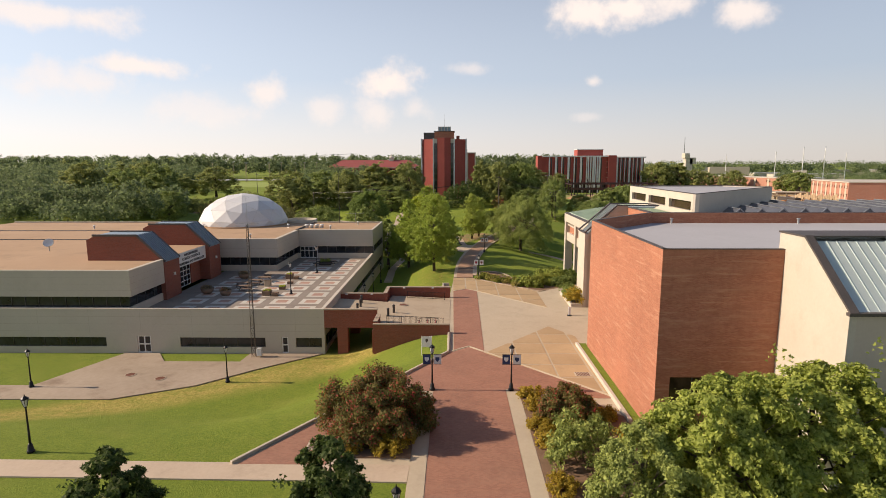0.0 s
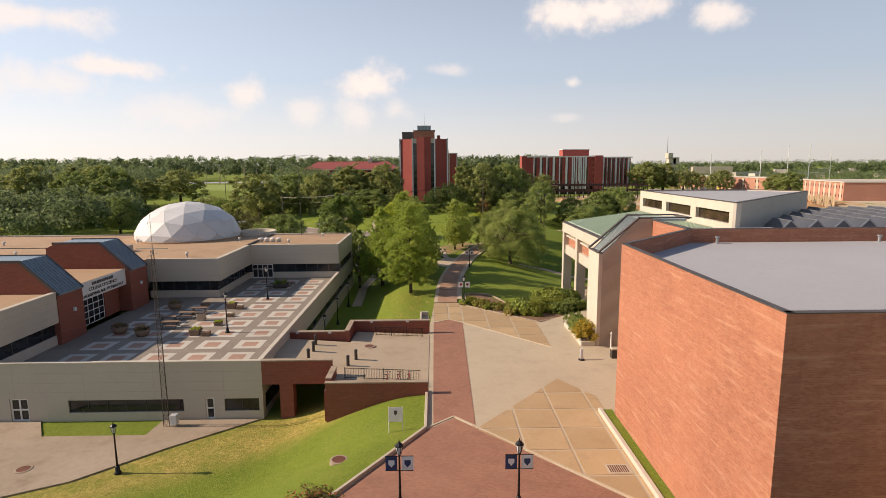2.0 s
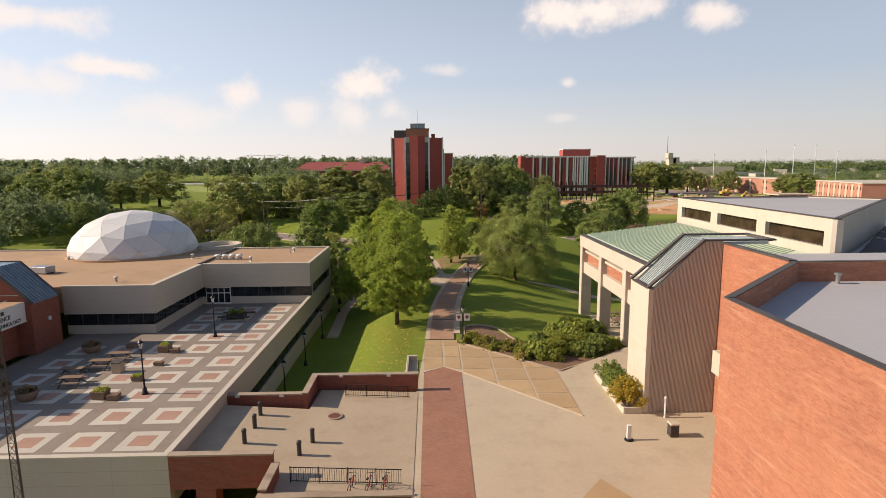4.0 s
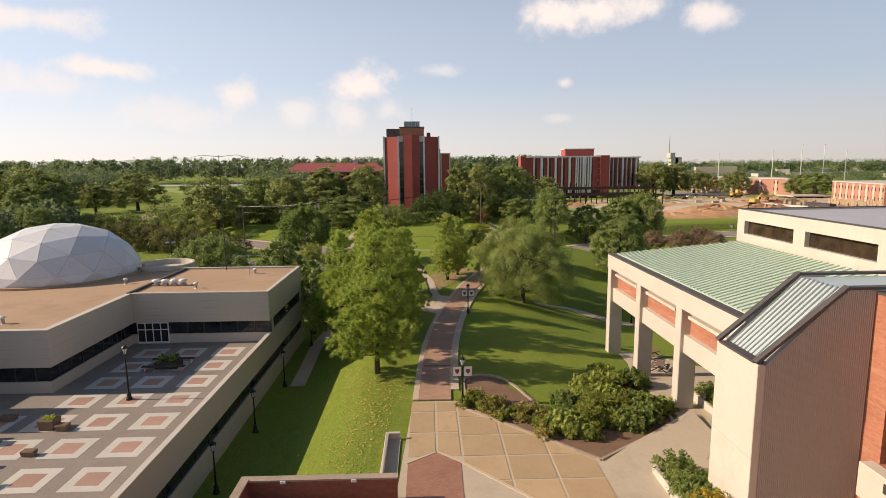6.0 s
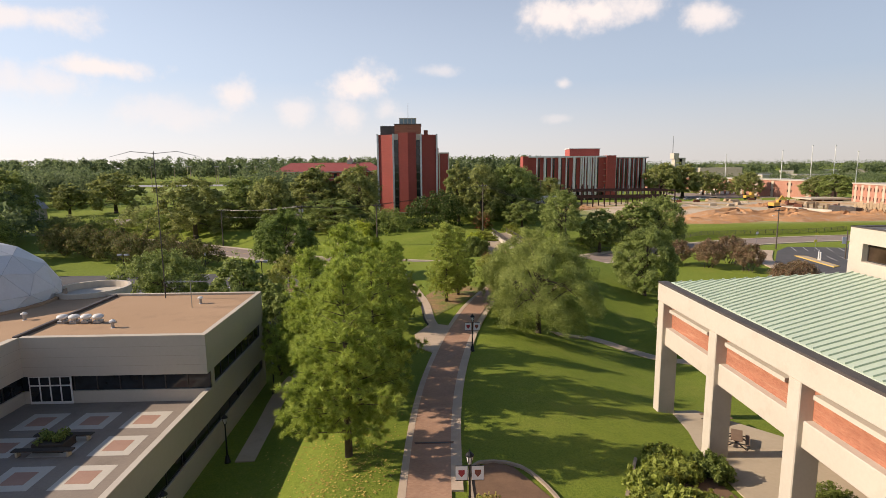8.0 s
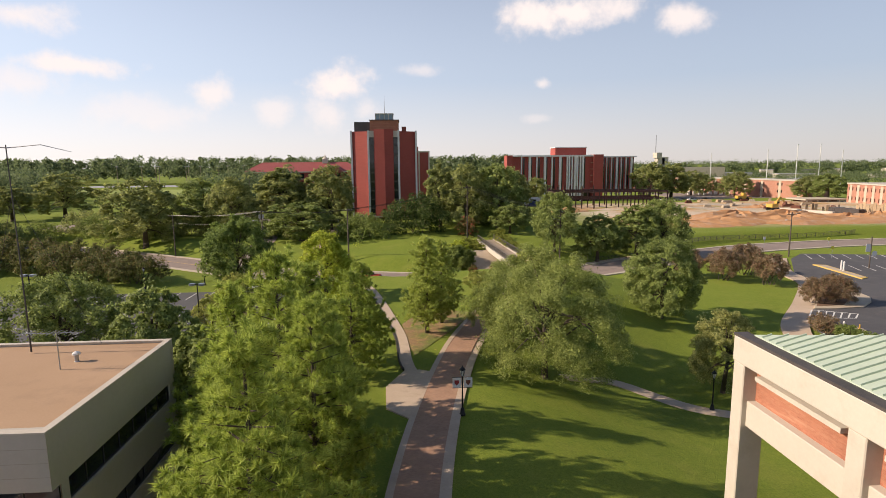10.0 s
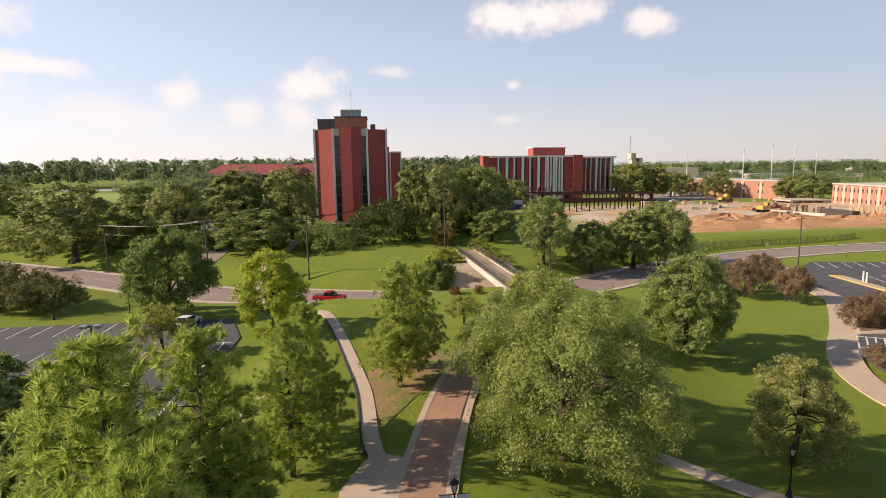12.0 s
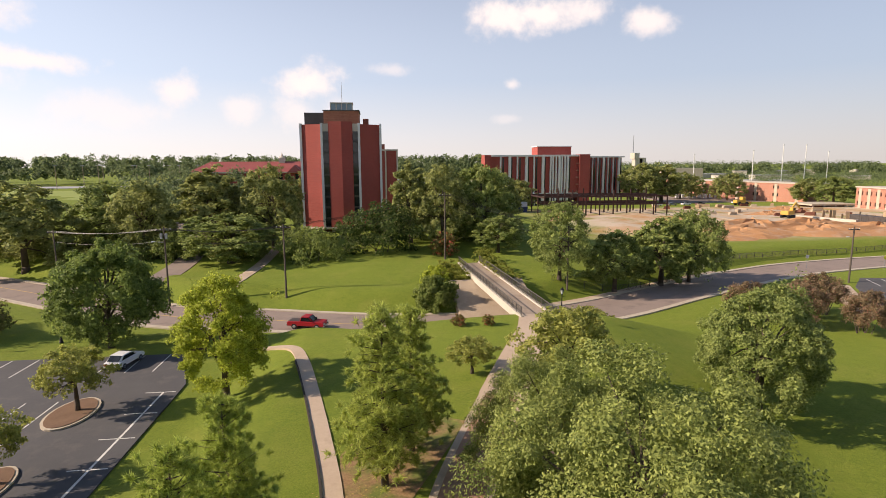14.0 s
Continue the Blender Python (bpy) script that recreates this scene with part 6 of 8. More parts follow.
def make_tree(kind, seed, height, radius, mat, label, category="tree", group="", leaves=5200, size=0.36, name="tree"):
    rng = np.random.default_rng(seed)
    ob = thing(name, label, category, group)
    g = Geo()
    lean = None
    if kind in ("broad", "willow", "young"):
        low = height * {"broad": .10, "willow": .05, "young": .34}[kind]
        lobes, arcs, steps = (100, 6, 3) if leaves > 50000 else (64, 5, 3) if leaves > 20000 else (44, 4, 2)
        droop = 0.38 if kind == "willow" else 0.25
        asp = 1.5 if kind == "willow" else 1.35
        c, rr, lean = lobed_crown(rng, height * .96, radius * .94, low, lobes, arcs, steps, droop)
        top = height * .72
        tr = 0.022 * height + .05
        bend = Vector((rng.normal() * .25, rng.normal() * .25, top))
        g.tube((0, 0, -.4), (0, 0, low * .6), tr * 1.35, tr, 8)
        g.tube((0, 0, low * .6), bend, tr, tr * .25, 8)
        limbs(g, ((0, 0, low * .7), bend), c[rng.choice(len(c), 22, replace=False)] * .92, tr, rng)
    elif kind == "conifer":
        tr = 0.013 * height + .05
        g.tube((0, 0, -.4), (0, 0, height * .95), tr * 1.3, .03, 8)
        c, rr = [], []
        z = height * 0.13
        ph = rng.random(4) * 6.28
        while z < height * 0.97:
            f = (z / height - .13) / .84
            prof = min(.70 + f * 1.5, 1.0, 1.16 * (1.03 - f) ** .92)
            m = max(3, int(3 + 4 * prof))
            off = rng.random() * 6.28
            for k in range(m):
                a = off + 6.283 * k / m + rng.normal() * .25
                bulge = .88 + .16 * math.sin(2 * a + ph[0] + 5 * f) + .10 * math.sin(3 * a + ph[1] - 9 * f)
                L = radius * prof * bulge * (.74 + .34 * rng.random()) + .2
                tip = np.array((math.cos(a) * L, math.sin(a) * L, min(height * .97, z + L * (.16 + .22 * f) + rng.normal() * .12)))
                part("bough", Geo().tube((0, 0, z), tip, tr * .24, .012, 4, False), M_BARK, ob)
                for q in np.linspace(.42, 1.0, max(2, int(L / .62))):
                    for side in range(3):
                        c.append(np.array((0, 0, z)) * (1 - q) + tip * q + rng.normal(size=3) * np.array((.40, .40, .24)))
                        rr.append(.31 + .12 * rng.random())
            z += height * 0.046 * (0.75 + .5 * rng.random())
        c.append(np.array((0, 0, height * .96)))
        rr.append(.5)
        c, rr = np.array(c), np.array(rr)
    else:                                           # shrub: lobes from the ground, several stems
        low = height * (.04 if kind == "shrub" else .22)
        lobes, arcs, steps = (34, 6, 3) if leaves > 12000 else (18, 5, 2) if leaves > 2000 else (10, 4, 1)
        c, rr, lean = lobed_crown(rng, height * .97, radius * .92, low, lobes, arcs, steps, .1)
        for k in range(7):
            t = c[rng.integers(len(c))]
            stem = g if kind == "shrub" else Geo()
            stem.tube((rng.normal() * .12 * radius, rng.normal() * .12 * radius, -.3), t, .03 + .008 * height, .012, 5, False)
            if kind != "shrub":
                part("stem", stem, M_BARK, ob, smooth=True)
        droop, asp = 0.2, 1.4
    per = max(5, int(leaves / len(c)))
    if kind != "myrtle":
        part("trunk", g, M_BARK, ob, smooth=True)
    blades = needle_tufts(rng, c, rr, per, size) if kind == "conifer" else leaf_cloud(rng, c, rr, per, size, droop, asp, lean)
    part("crown", cloud_mesh("crown", blades, mat), None, ob)
    return ob


PROTO = {}


def tree(kind, key, mat, x, y, height, radius, label, category="tree", group="", z=None, leaves=5200, size=0.36, name="tree"):
    """A tree of a kind; trees with the same key share their meshes at another size and turn."""
    z = hz(x, y) - 0.05 if z is None else z
    turn = (x * 37 + y * 91) % 360
    if key not in PROTO:
        ob = make_tree(kind, sum(map(ord, key)), height, radius, mat, label, category, group, leaves, size, name)
        ob.matrix_world = pose(x, y, z, 0, 0, turn)
        PROTO[key] = (ob, height, radius)
        return ob
    src, h0, r0 = PROTO[key]
    ob = copy_thing(src, pose(x, y, z, 0, 0, turn) @ Matrix.Diagonal((radius / r0, radius / r0, height / h0, 1)))
    return tagged(ob, label, category, group)


CY = "feathery light green conifer beside the brick walk"
for i, (x, y, h, r) in enumerate(((-3.7, 85.4, 13.4, 4.4), (-5.3, 97.6, 15.0, 4.8), (-5.0, 105.0, 12.6, 4.2), (-2.7, 93.4, 12.6, 3.7), (-2.8, 114.0, 10.2, 3.2), (-9.6, 103.4, 14.2, 4.6), (-2.2, 118.2, 10.0, 3.1))):
    tree("conifer", "cypress" + "abc"[i % 3], L_CYPRESS, x, y, h, r, CY, group="conifers", leaves=50000 if i % 3 else 84000, size=0.068 if i % 3 else 0.048, name="conifer")
tree("broad", "yellowtree", L_YELLOWGREEN, -9.6, 145.4, 12.4, 3.9, "feathery yellow-green tree beside the parking area", group="shade trees", leaves=46000, size=0.155)
tree("broad", "darkoak", L_DEEP, -27.2, 163.0, 12.8, 5.9, "dense dark green shade tree beside the parking area", group="campus trees", leaves=36000, size=0.25)
for x, y, h, r in ((4.4, 127.2, 11.3, 2.9), (6.3, 131.0, 10.2, 2.6)):
    tree("conifer", "pine", L_PINE, x, y, h, r, "slender pine on a bed of fallen needles", group="pines", leaves=28000, size=0.066, name="pine")
tree("willow", "zelkova_broad", L_ZELKOVA, 15.2, 115.8, 12.6, 6.9, "broad spreading shade tree beside the brick walk", group="shade trees", leaves=112000, size=0.105)
tree("willow", "zelkova2", L_ELM, 37.4, 138.6, 11.8, 5.2, "dense green shade tree on the lower lawn", group="shade trees", leaves=62000, size=0.15)
tree("willow", "grey", L_GREY, 34.2, 117.6, 9.2, 3.5, "greyish-leaved tree beside a curving footpath", group="shade trees", leaves=36000, size=0.12)
tree("willow", "zelkova_broad", L_ZELKOVA, 13.9, 125.2, 9.0, 4.5, "olive-green shade tree beside the brick walk", group="shade trees")
OAK = "dark green shade tree with a rounded crown"
OAKS = ((-19.8, 113.8, 12.8, 3.6), (-14.6, 109.4, 10.4, 3.0), (-33.0, 123.0, 11.0, 5.4), (34.6, 184.8, 13.7, 5.2), (44.3, 184.6, 11.4, 4.4), (54.8, 188.6, 12.6, 5.2), (61.5, 190.8, 14.2, 5.8),
        (11.5, 217, 18.4, 4.4), (18.0, 212.5, 17.0, 5.8), (27.0, 215.5, 18.4, 6.0), (31, 224, 16, 6), (20, 226, 17, 6.5), (-66, 214.5, 17.6, 9.2), (-55, 229, 16.8, 8.8), (-44.6, 219, 16.6, 6.4),
        (-32.4, 225.5, 19.4, 7.0), (-19, 223.5, 18.2, 6.4), (-24.6, 208, 10.4, 8.6), (-38, 247, 15, 8), (-25, 250, 16, 8), (-13.5, 262, 17, 7), (28.5, 205, 8, 4.5), (134, 360, 20.6, 9.4), (148, 364, 20.8, 9.6),
        (172, 388, 15, 8), (186, 400, 13, 7), (203, 333, 12, 7), (45, 300, 14, 8), (60, 312, 12, 7), (198, 312, 13, 7), (188, 370, 15, 8), (-139, 274, 13.5, 5.4), (-127, 285, 16.5, 10),
        (-121, 216, 22, 8.5), (-132, 224, 22, 9), (-146, 234, 22, 9), (-112, 198, 18, 8), (-128, 205, 20, 8.5), (-150, 212, 22, 9), (-98, 178, 12, 6))
for i, (x, y, h, r) in enumerate(OAKS):
    near = y < 200
    tree("broad", ("near_oak" if near else "oak") + "abcd"[i % 4], L_ELM if near or i % 3 == 0 else L_OAK, x, y, h, r, OAK, group="campus trees", leaves=24000 if near else 12000, size=0.22 if near else 0.42)
tree("shrub", "magnolia", L_DARK, 4.6, 208.8, 8.8, 7.2, "large glossy rounded magnolia bush", "bush", leaves=7000, size=0.42, name="magnolia")
tree("shrub", "shrubbig", L_SHRUB, -8.8, 205, 5.4, 5.6, "large rounded shrub on the far lawn", "bush", leaves=4500, size=0.36, name="shrub")
tree("shrub", "evergreen", L_SHRUB, 13.0, 177.2, 5.0, 3.0, "dense evergreen shrub beside the bridge", "bush", leaves=13000, size=0.24, name="shrub", z=-2.6)
tree("shrub", "paleshrub", L_YELLOWGREEN, 13.6, 183.5, 3.4, 2.4, "pale yellow-green shrub at the foot of the bridge", "bush", leaves=5000, size=0.24, name="shrub", z=-1.0)
tree("shrub", "redshrub", L_MYRTLE, 17.2, 202, 4.5, 2.4, "red-leaved shrub by a utility pole", "bush", leaves=2600, size=0.3, name="shrub")
tree("shrub", "bankshrub", L_YELLOWBED, 25.4, 178, 1.8, 1.7, "pale yellow-green shrub along the footbridge", "bush", "bridge shrubs", leaves=1800, size=0.22, name="shrub")
for y in (182, 186, 190, 196):
    tree("shrub", "bankshrub", L_YELLOWBED, 25.0 - (y - 178) * .06, y, 1.9, 1.8, "pale yellow-green shrub along the footbridge", "bush", "bridge shrubs", name="shrub")
for y in (184, 189):
    tree("shrub", "bankshrub", L_YELLOWBED, 16.6, y, 1.7, 2.2, "pale yellow-green shrub along the footbridge", "bush", "bridge shrubs", name="shrub")
MY = "crape myrtle with rusty green leaves and red blossom"
for x, y, h, r in ((60, 162, 5.8, 3.1), (67, 166.5, 5.8, 3.1), (65.7, 157.3, 5.4, 2.7), (55, 165.5, 5.2, 2.6), (64.2, 143.6, 4.2, 2.3), (66.9, 143.8, 4.6, 2.6)):
    tree("myrtle", "myrtle", L_RUSTY, x, y, h, r, MY, "bush", "crape myrtles", leaves=15000, size=0.15, name="crape_myrtle")
for i, (x, y, h, r) in enumerate(((-75, 226, 5, 6), (-67, 222, 4.4, 5), (-84, 229, 4.6, 5.5), (-58, 226, 5, 5), (-50, 227, 4.4, 5.5), (-43, 218, 4, 4.5), (-37, 215, 4.6, 5), (-24, 212, 4, 4.5), (-11.5, 213, 4.2, 4.5), (-92, 236, 5, 6),
                                  (-105, 232, 5, 6), (-118, 236, 5, 6), (24, 222, 4, 5), (33, 221, 4, 5), (13, 222, 4, 4))):
    tree("shrub", "thicket" + "ab"[i % 2], (L_SHRUB, L_OAK)[i % 2], x, y, h, r, "dense dark green thicket under trees", "bush", "thickets", leaves=7000, size=0.3, name="thicket")
for x, y, h, r in ((-47, 168, 5.0, 4.0), (-53.5, 171, 5.6, 4.4), (-61, 174, 6.4, 4.8), (-69, 178, 6.2, 4.8), (-77, 182, 6.6, 5.0), (-86, 187, 6.4, 5.0)):
    tree("myrtle", "myrtle2", L_DUSKY, x, y, h, r, "low rounded tree beside the street", "tree", "street trees", leaves=9000, size=0.22)
for x, y, h, r in ((-21.8, 144.6, 6.0, 2.4), (-21.6, 133.2, 5.6, 2.1)):
    tree("young", "sapling", L_SAPLING, x, y, h, r, "young tree in a mulched parking island", group="young trees", z=-1.75, leaves=7500, size=0.17)
tree("young", "sapling", L_SAPLING, 19.2, 137.4, 7.4, 3.3, "small olive-green tree beside the approach to the bridge", group="young trees")
tree("young", "sapling", L_SAPLING, 12.4, 142.5, 3.5, 1.9, "young tree beside the approach to the bridge", group="young trees")
tree("young", "sapling", L_SAPLING, 31, 161.5, 3.6, 2.6, "young tree beside the approach to the bridge", group="young trees")
tree("shrub", "redshrub", L_RUSTY, 13.2, 156, 1.3, 0.8, "small red-tipped shrub on the lawn", "bush", name="shrub")
tree("shrub", "redshrub", L_RUSTY, 16.4, 155, 1.2, .6, "small red-tipped shrub on the lawn", "bush", name="shrub")
# beside the near brick field
tree("shrub", "crape", L_MYRTLE, -5.7, 26.2, 3.6, 3.7, "large crape myrtle with dark red blossom", "bush", "crape myrtles", leaves=46000, size=0.125, name="crape_myrtle", z=0)
tree("shrub", "crape2", L_MYRTLE, 7.9, 27.4, 2.4, 2.0, "crape myrtle with dark red blossom", "bush", "crape myrtles", leaves=20000, size=0.12, name="crape_myrtle", z=0)
tree("shrub", "lowshrub", L_ZELKOVA, 7.6, 21.6, 2.9, 2.0, "rounded olive-green shrub beside the brick field", "bush", "bed shrubs", leaves=5000, size=0.16, name="shrub", z=0)
tree("broad", "neartree", L_LIGHT, 12.4, 14.0, 9.3, 3.4, "light green leafy tree beside the brick hall", group="near trees", leaves=62000, size=0.15, z=0)
tree("broad", "neartree", L_LIGHT, 17.8, 15.6, 9.3, 4.0, "light green leafy tree beside the brick hall", group="near trees", z=0)
tree("broad", "neartree2", L_ZELKOVA, 8.4, 13.2, 7.0, 2.4, "olive-green leafy tree beside the brick field", group="near trees", leaves=40000, size=0.115, z=0)
tree("broad", "darkm", L_DARK, -5.3, 9.3, 8.4, 1.9, "narrow dark glossy magnolia tree", "tree", "magnolias", leaves=30000, size=0.14, z=0, name="magnolia")
tree("broad", "darkm", L_DARK, -13.7, 8.6, 8.2, 1.9, "narrow dark glossy magnolia tree", "tree", "magnolias", z=0, name="magnolia")

# planting beds
def drape(poly, lift, step=.8):
    """A sheet over the ground inside a convex outline."""
    g = Geo()
    xs, ys = [q[0] for q in poly], [q[1] for q in poly]
    for i in range(int(min(xs) / step) - 1, int(max(xs) / step) + 2):
        for j in range(int(min(ys) / step) - 1, int(max(ys) / step) + 2):
            c = clip([(i * step, j * step), ((i + 1) * step, j * step), ((i + 1) * step, (j + 1) * step), (i * step, (j + 1) * step)], poly)
            if c:
                g.add([(x, y, hz(x, y) + lift) for x, y in c], [tuple(range(len(c)))])
    return welded(g)


def inside(poly, x, y):
    return all((bx - ax) * (y - ay) - (by - ay) * (x - ax) > 0 for (ax, ay), (bx, by) in zip(poly, poly[1:] + poly[:1]))


bed = thing("shrub_bed", "mulched bed of mixed green shrubs beside the plaza", "planting bed")
LOBE_W = [(4.0, 76.9), (9.5, 71.7), (10.6, 76.2), (9.4, 78.6), (8.6, 81.2), (7.5, 83.2), (5.8, 83.9), (4.3, 83.4)]
LOBE_E = [(9.5, 71.7), (12.3, 69.0), (19.5, 74.6), (20.3, 79.0), (19.8, 83.4), (18.4, 85.4), (15.6, 84.6), (12.2, 78.2), (10.6, 76.2)]
for lobe in (LOBE_W, LOBE_E):
    part("mulch", drape(lobe, .07), M_MULCH, bed)
edge = Geo()
pts = [(4.0, 78.6), (4.0, 76.9), (12.3, 68.95), (19.6, 74.5), (20.4, 79.0)]
for a, b in zip(pts, pts[1:]):
    edge.bar((*a, hz(*a) + .1), (*b, hz(*b) + .1), .25, .22)
part("stone_edge", bevelled(edge, .03), M_OLDCONC, bed)
edge = Geo()
pts = smooth_line(((4.15, 79.2), (4.3, 83.3), (5.8, 84.0), (7.5, 83.3), (8.65, 81.2), (9.45, 78.6), (10.7, 76.3), (12.3, 78.4), (15.5, 84.8)), .7)
for a, b in zip(pts, pts[1:]):
    edge.bar((*a, hz(*a) + .1), (*b, hz(*b) + .1), .2, .16)
part("lawn_edge", edge, M_OLDCONC, bed, "curved pale edging towards the lawn")
random.seed(3)
count = 0
while count < 44:
    x, y = random.uniform(9.5, 20.3), random.uniform(69.5, 85)
    if not inside(LOBE_E, x, y) or y < 70.6 + abs(x - 12.6) * .75:
        continue
    h = random.uniform(.65, 1.35)
    tree("shrub", "bed" + "abc"[count % 3], (L_SHRUB, L_LEAFY, L_YELLOWBED)[count % 3], x, y, h, h * .55 + .4, "leafy green shrub in a mulched bed", "bush", "bed shrubs", leaves=4200, size=0.125, name="shrub")
    count += 1
count = 0
while count < 26:
    x, y = random.uniform(4, 10.5), random.uniform(72, 80.5)
    if not inside(LOBE_W, x, y) or y > 79.6 - (x - 4.2) * .55:
        continue
    tree("shrub", ("bedgrass", "bedtuft")[count % 2], (L_STRAW, L_YELLOWBED)[count % 2], x, y, random.uniform(.5, .9), .55, "tuft of straw-coloured foliage in a mulched bed", "plant", "straw-coloured plants", leaves=1400, size=0.10, name="low_plant")
    count += 1
pl = thing("tower_planter", "white-kerbed planter with hedge beside the slab tower", "planter")
part("kerb", bevelled(Geo().box(15.0, 15.25, 59.9, 67.4, 0, .55).box(15.25, 16.5, 67.15, 67.4, 0, .55).box(15.25, 16.5, 59.9, 60.1, 0, .55)), M_WHITE, pl)
part("soil", Geo().box(15.25, 16.55, 60.1, 67.15, 0, .42), M_MULCH, pl)
tree("shrub", "yellowbush", L_YELLOW, 15.9, 60.9, 2.0, 1.35, "golden-yellow rounded shrub in a planter", "bush", leaves=3500, size=0.12, name="shrub", z=.4)
for y in (62.3, 63.3, 64.3, 65.3, 66.3):
    tree("shrub", "hedge", L_SHRUB, 15.95, y, 1.35, 1.0, "low clipped green hedge shrub in a planter", "bush", "hedge shrubs", leaves=2200, size=0.11, name="shrub", z=.4)
for nm, poly in (("myrtle_bed", [(-9.0, 22.0), (-3.1, 22.0), (-3.1, 32.0), (-4.2, 32.0)]), ("shrub_bed_south", [(5.1, 8), (12.9, 8), (12.9, 27), (10.5, 30.8), (6.4, 30.6), (5.1, 32.4)])):
    b = thing(nm, "mulched planting bed with low foliage beside the brick field", "planting bed")
    part("mulch", Geo().prism(poly, -.2, .16), M_MULCH, b)
for i, (x, y) in enumerate(((-4.2, 30.6), (-4.0, 28.9), (-4.6, 22.9), (-7.2, 22.8), (-3.9, 24.2), (5.9, 31.2), (6.0, 29.2), (5.9, 26.2), (6.1, 24.0), (5.9, 18.6), (5.8, 16.2), (9.3, 29.5), (10.8, 27.6), (11.6, 24.5))):
    tree("shrub", "edgeshrub", L_YELLOW, x, y, .8, .8 + .1 * (i % 3), "yellowish low shrub at the edge of a bed", "bush", "edge shrubs", z=.1, leaves=2600, size=0.10, name="shrub")
solid("needle_bed", drape([(2.9, 119.5), (5.2, 124.0), (8.6, 130.6), (10.6, 134.4), (7.0, 136.2), (3.2, 134.6), (1.5, 131.0), (1.7, 126.0)], .03), M_LITTER, "thin brown litter of needles in worn grass under pines", "leaf litter", kind="structure")
rng_l = np.random.default_rng(17)
lv = []
for cx, cy, r, n in ((-3.6, 82.5, 4.2, 900), (-2.6, 77.0, 3.0, 420), (-5.6, 92, 4.5, 420), (-4.5, 72, 3, 260), (3.0, 124.5, 2.4, 300)):
    q = rng_l.normal(size=(n, 2)) * r * .55
    for dx, dy in q:
        x, y = cx + dx, cy + dy * 1.5
        if abs(x - float(np.interp(y, WY, WX))) < 2.2 or y < 79 and x > -1.9:
            continue
        t, w = rng_l.random() * 6.28, .05 + .06 * rng_l.random()
        z = hz(x, y) + .012 + .02 * rng_l.random()
        lv += [(x + w * math.cos(t), y + w * math.sin(t), z), (x + w * math.cos(t + 2.2), y + w * math.sin(t + 2.2), z), (x + w * math.cos(t + 4.1), y + w * math.sin(t + 4.1), z + .03)]
tagged(new("fallen_leaves", cloud_mesh("fallen_leaves", np.array(lv), L_FALLEN)), "yellow fallen leaves scattered over the lawn", "leaf litter", kind="stuff")
for cx, cy, a, b in ((-22.1, 144.2, 1.9, 3.2), (-21.9, 132.6, 1.6, 3.0)):
    isl = thing("parking_island", "kerbed mulch island in the parking area", "island", "parking islands")
    ring = [(cx + a * math.cos(t), cy + b * math.sin(t)) for t in [6.283 * i / 20 for i in range(20)]]
    part("kerb", Geo().prism(ring, -1.9, -1.6), M_KERB, isl)
    part("mulch", Geo().prism([(cx + (x - cx) * .88, cy + (y - cy) * .92) for x, y in ring], -1.8, -1.55), M_MULCH, isl)


# far woods: joined foliage
def woods(name, spots, seed, per, size):
    rng = np.random.default_rng(seed)
    cs, rs = [], []
    for x, y, h, r in spots:
        n = 16
        d = rng.normal(size=(n, 3))
        d /= np.linalg.norm(d, axis=1)[:, None]
        d[:, 2] = np.abs(d[:, 2]) * 1.2 - .35
        cs.append(d * np.array((r, r, h * .42)) * (.75 + .3 * rng.random((n, 1))) + np.array((x, y, h * .52 - 1.5)))
        rs.append(np.full(n, r * .42))
    v = leaf_cloud(rng, np.concatenate(cs), np.concatenate(rs), per, size, .2, 1.2)
    tagged(new(name, cloud_mesh(name, v, L_HAZYWOODS)), "distant dense green woods", "woods", kind="stuff")


rng = random.Random(11)
spots = []
for k in range(420):
    x, y = rng.uniform(-330, -58), rng.uniform(205, 440)
    if y > 195 and (-.72 if y < 305 else -.55) * (y - 47) + 3 < x < -.37 * (y - 85) or -175 < x < -135 and 215 < y < 275 or abs(road_gap(x, y)) < 12 or x > -115 and y > 400:
        continue
    spots.append((x, y, rng.uniform(15, 23), rng.uniform(5, 8.5)))
for k in range(110):
    x, y = rng.uniform(-240, -96), rng.uniform(150, 234)
    if abs(road_gap(x, y)) < 13 or x > -.72 * (y - 47) + 3:
        continue
    spots.append((x, y, rng.uniform(8, 16), rng.uniform(4.5, 7.5)))
for k in range(70):
    x, y = rng.uniform(-70, 50), rng.uniform(262, 455)
    if -22 < x < 14 and y < 306 or -98 < x < -18 and y > 384 and y < 424:
        continue
    spots.append((x, y, rng.uniform(9, 14), rng.uniform(4.5, 7)))
for k in range(36):
    x, y = rng.uniform(130, 240), rng.uniform(470, 560)
    spots.append((x, y, rng.uniform(7, 12), rng.uniform(4, 6)))
for k in range(150):
    y = rng.uniform(520, 1150)
    spots.append((rng.uniform(.28, .95) * y, y, rng.uniform(6, 10), rng.uniform(7, 13)))
woods("woods", spots, 21, 40, .78)
spots = []
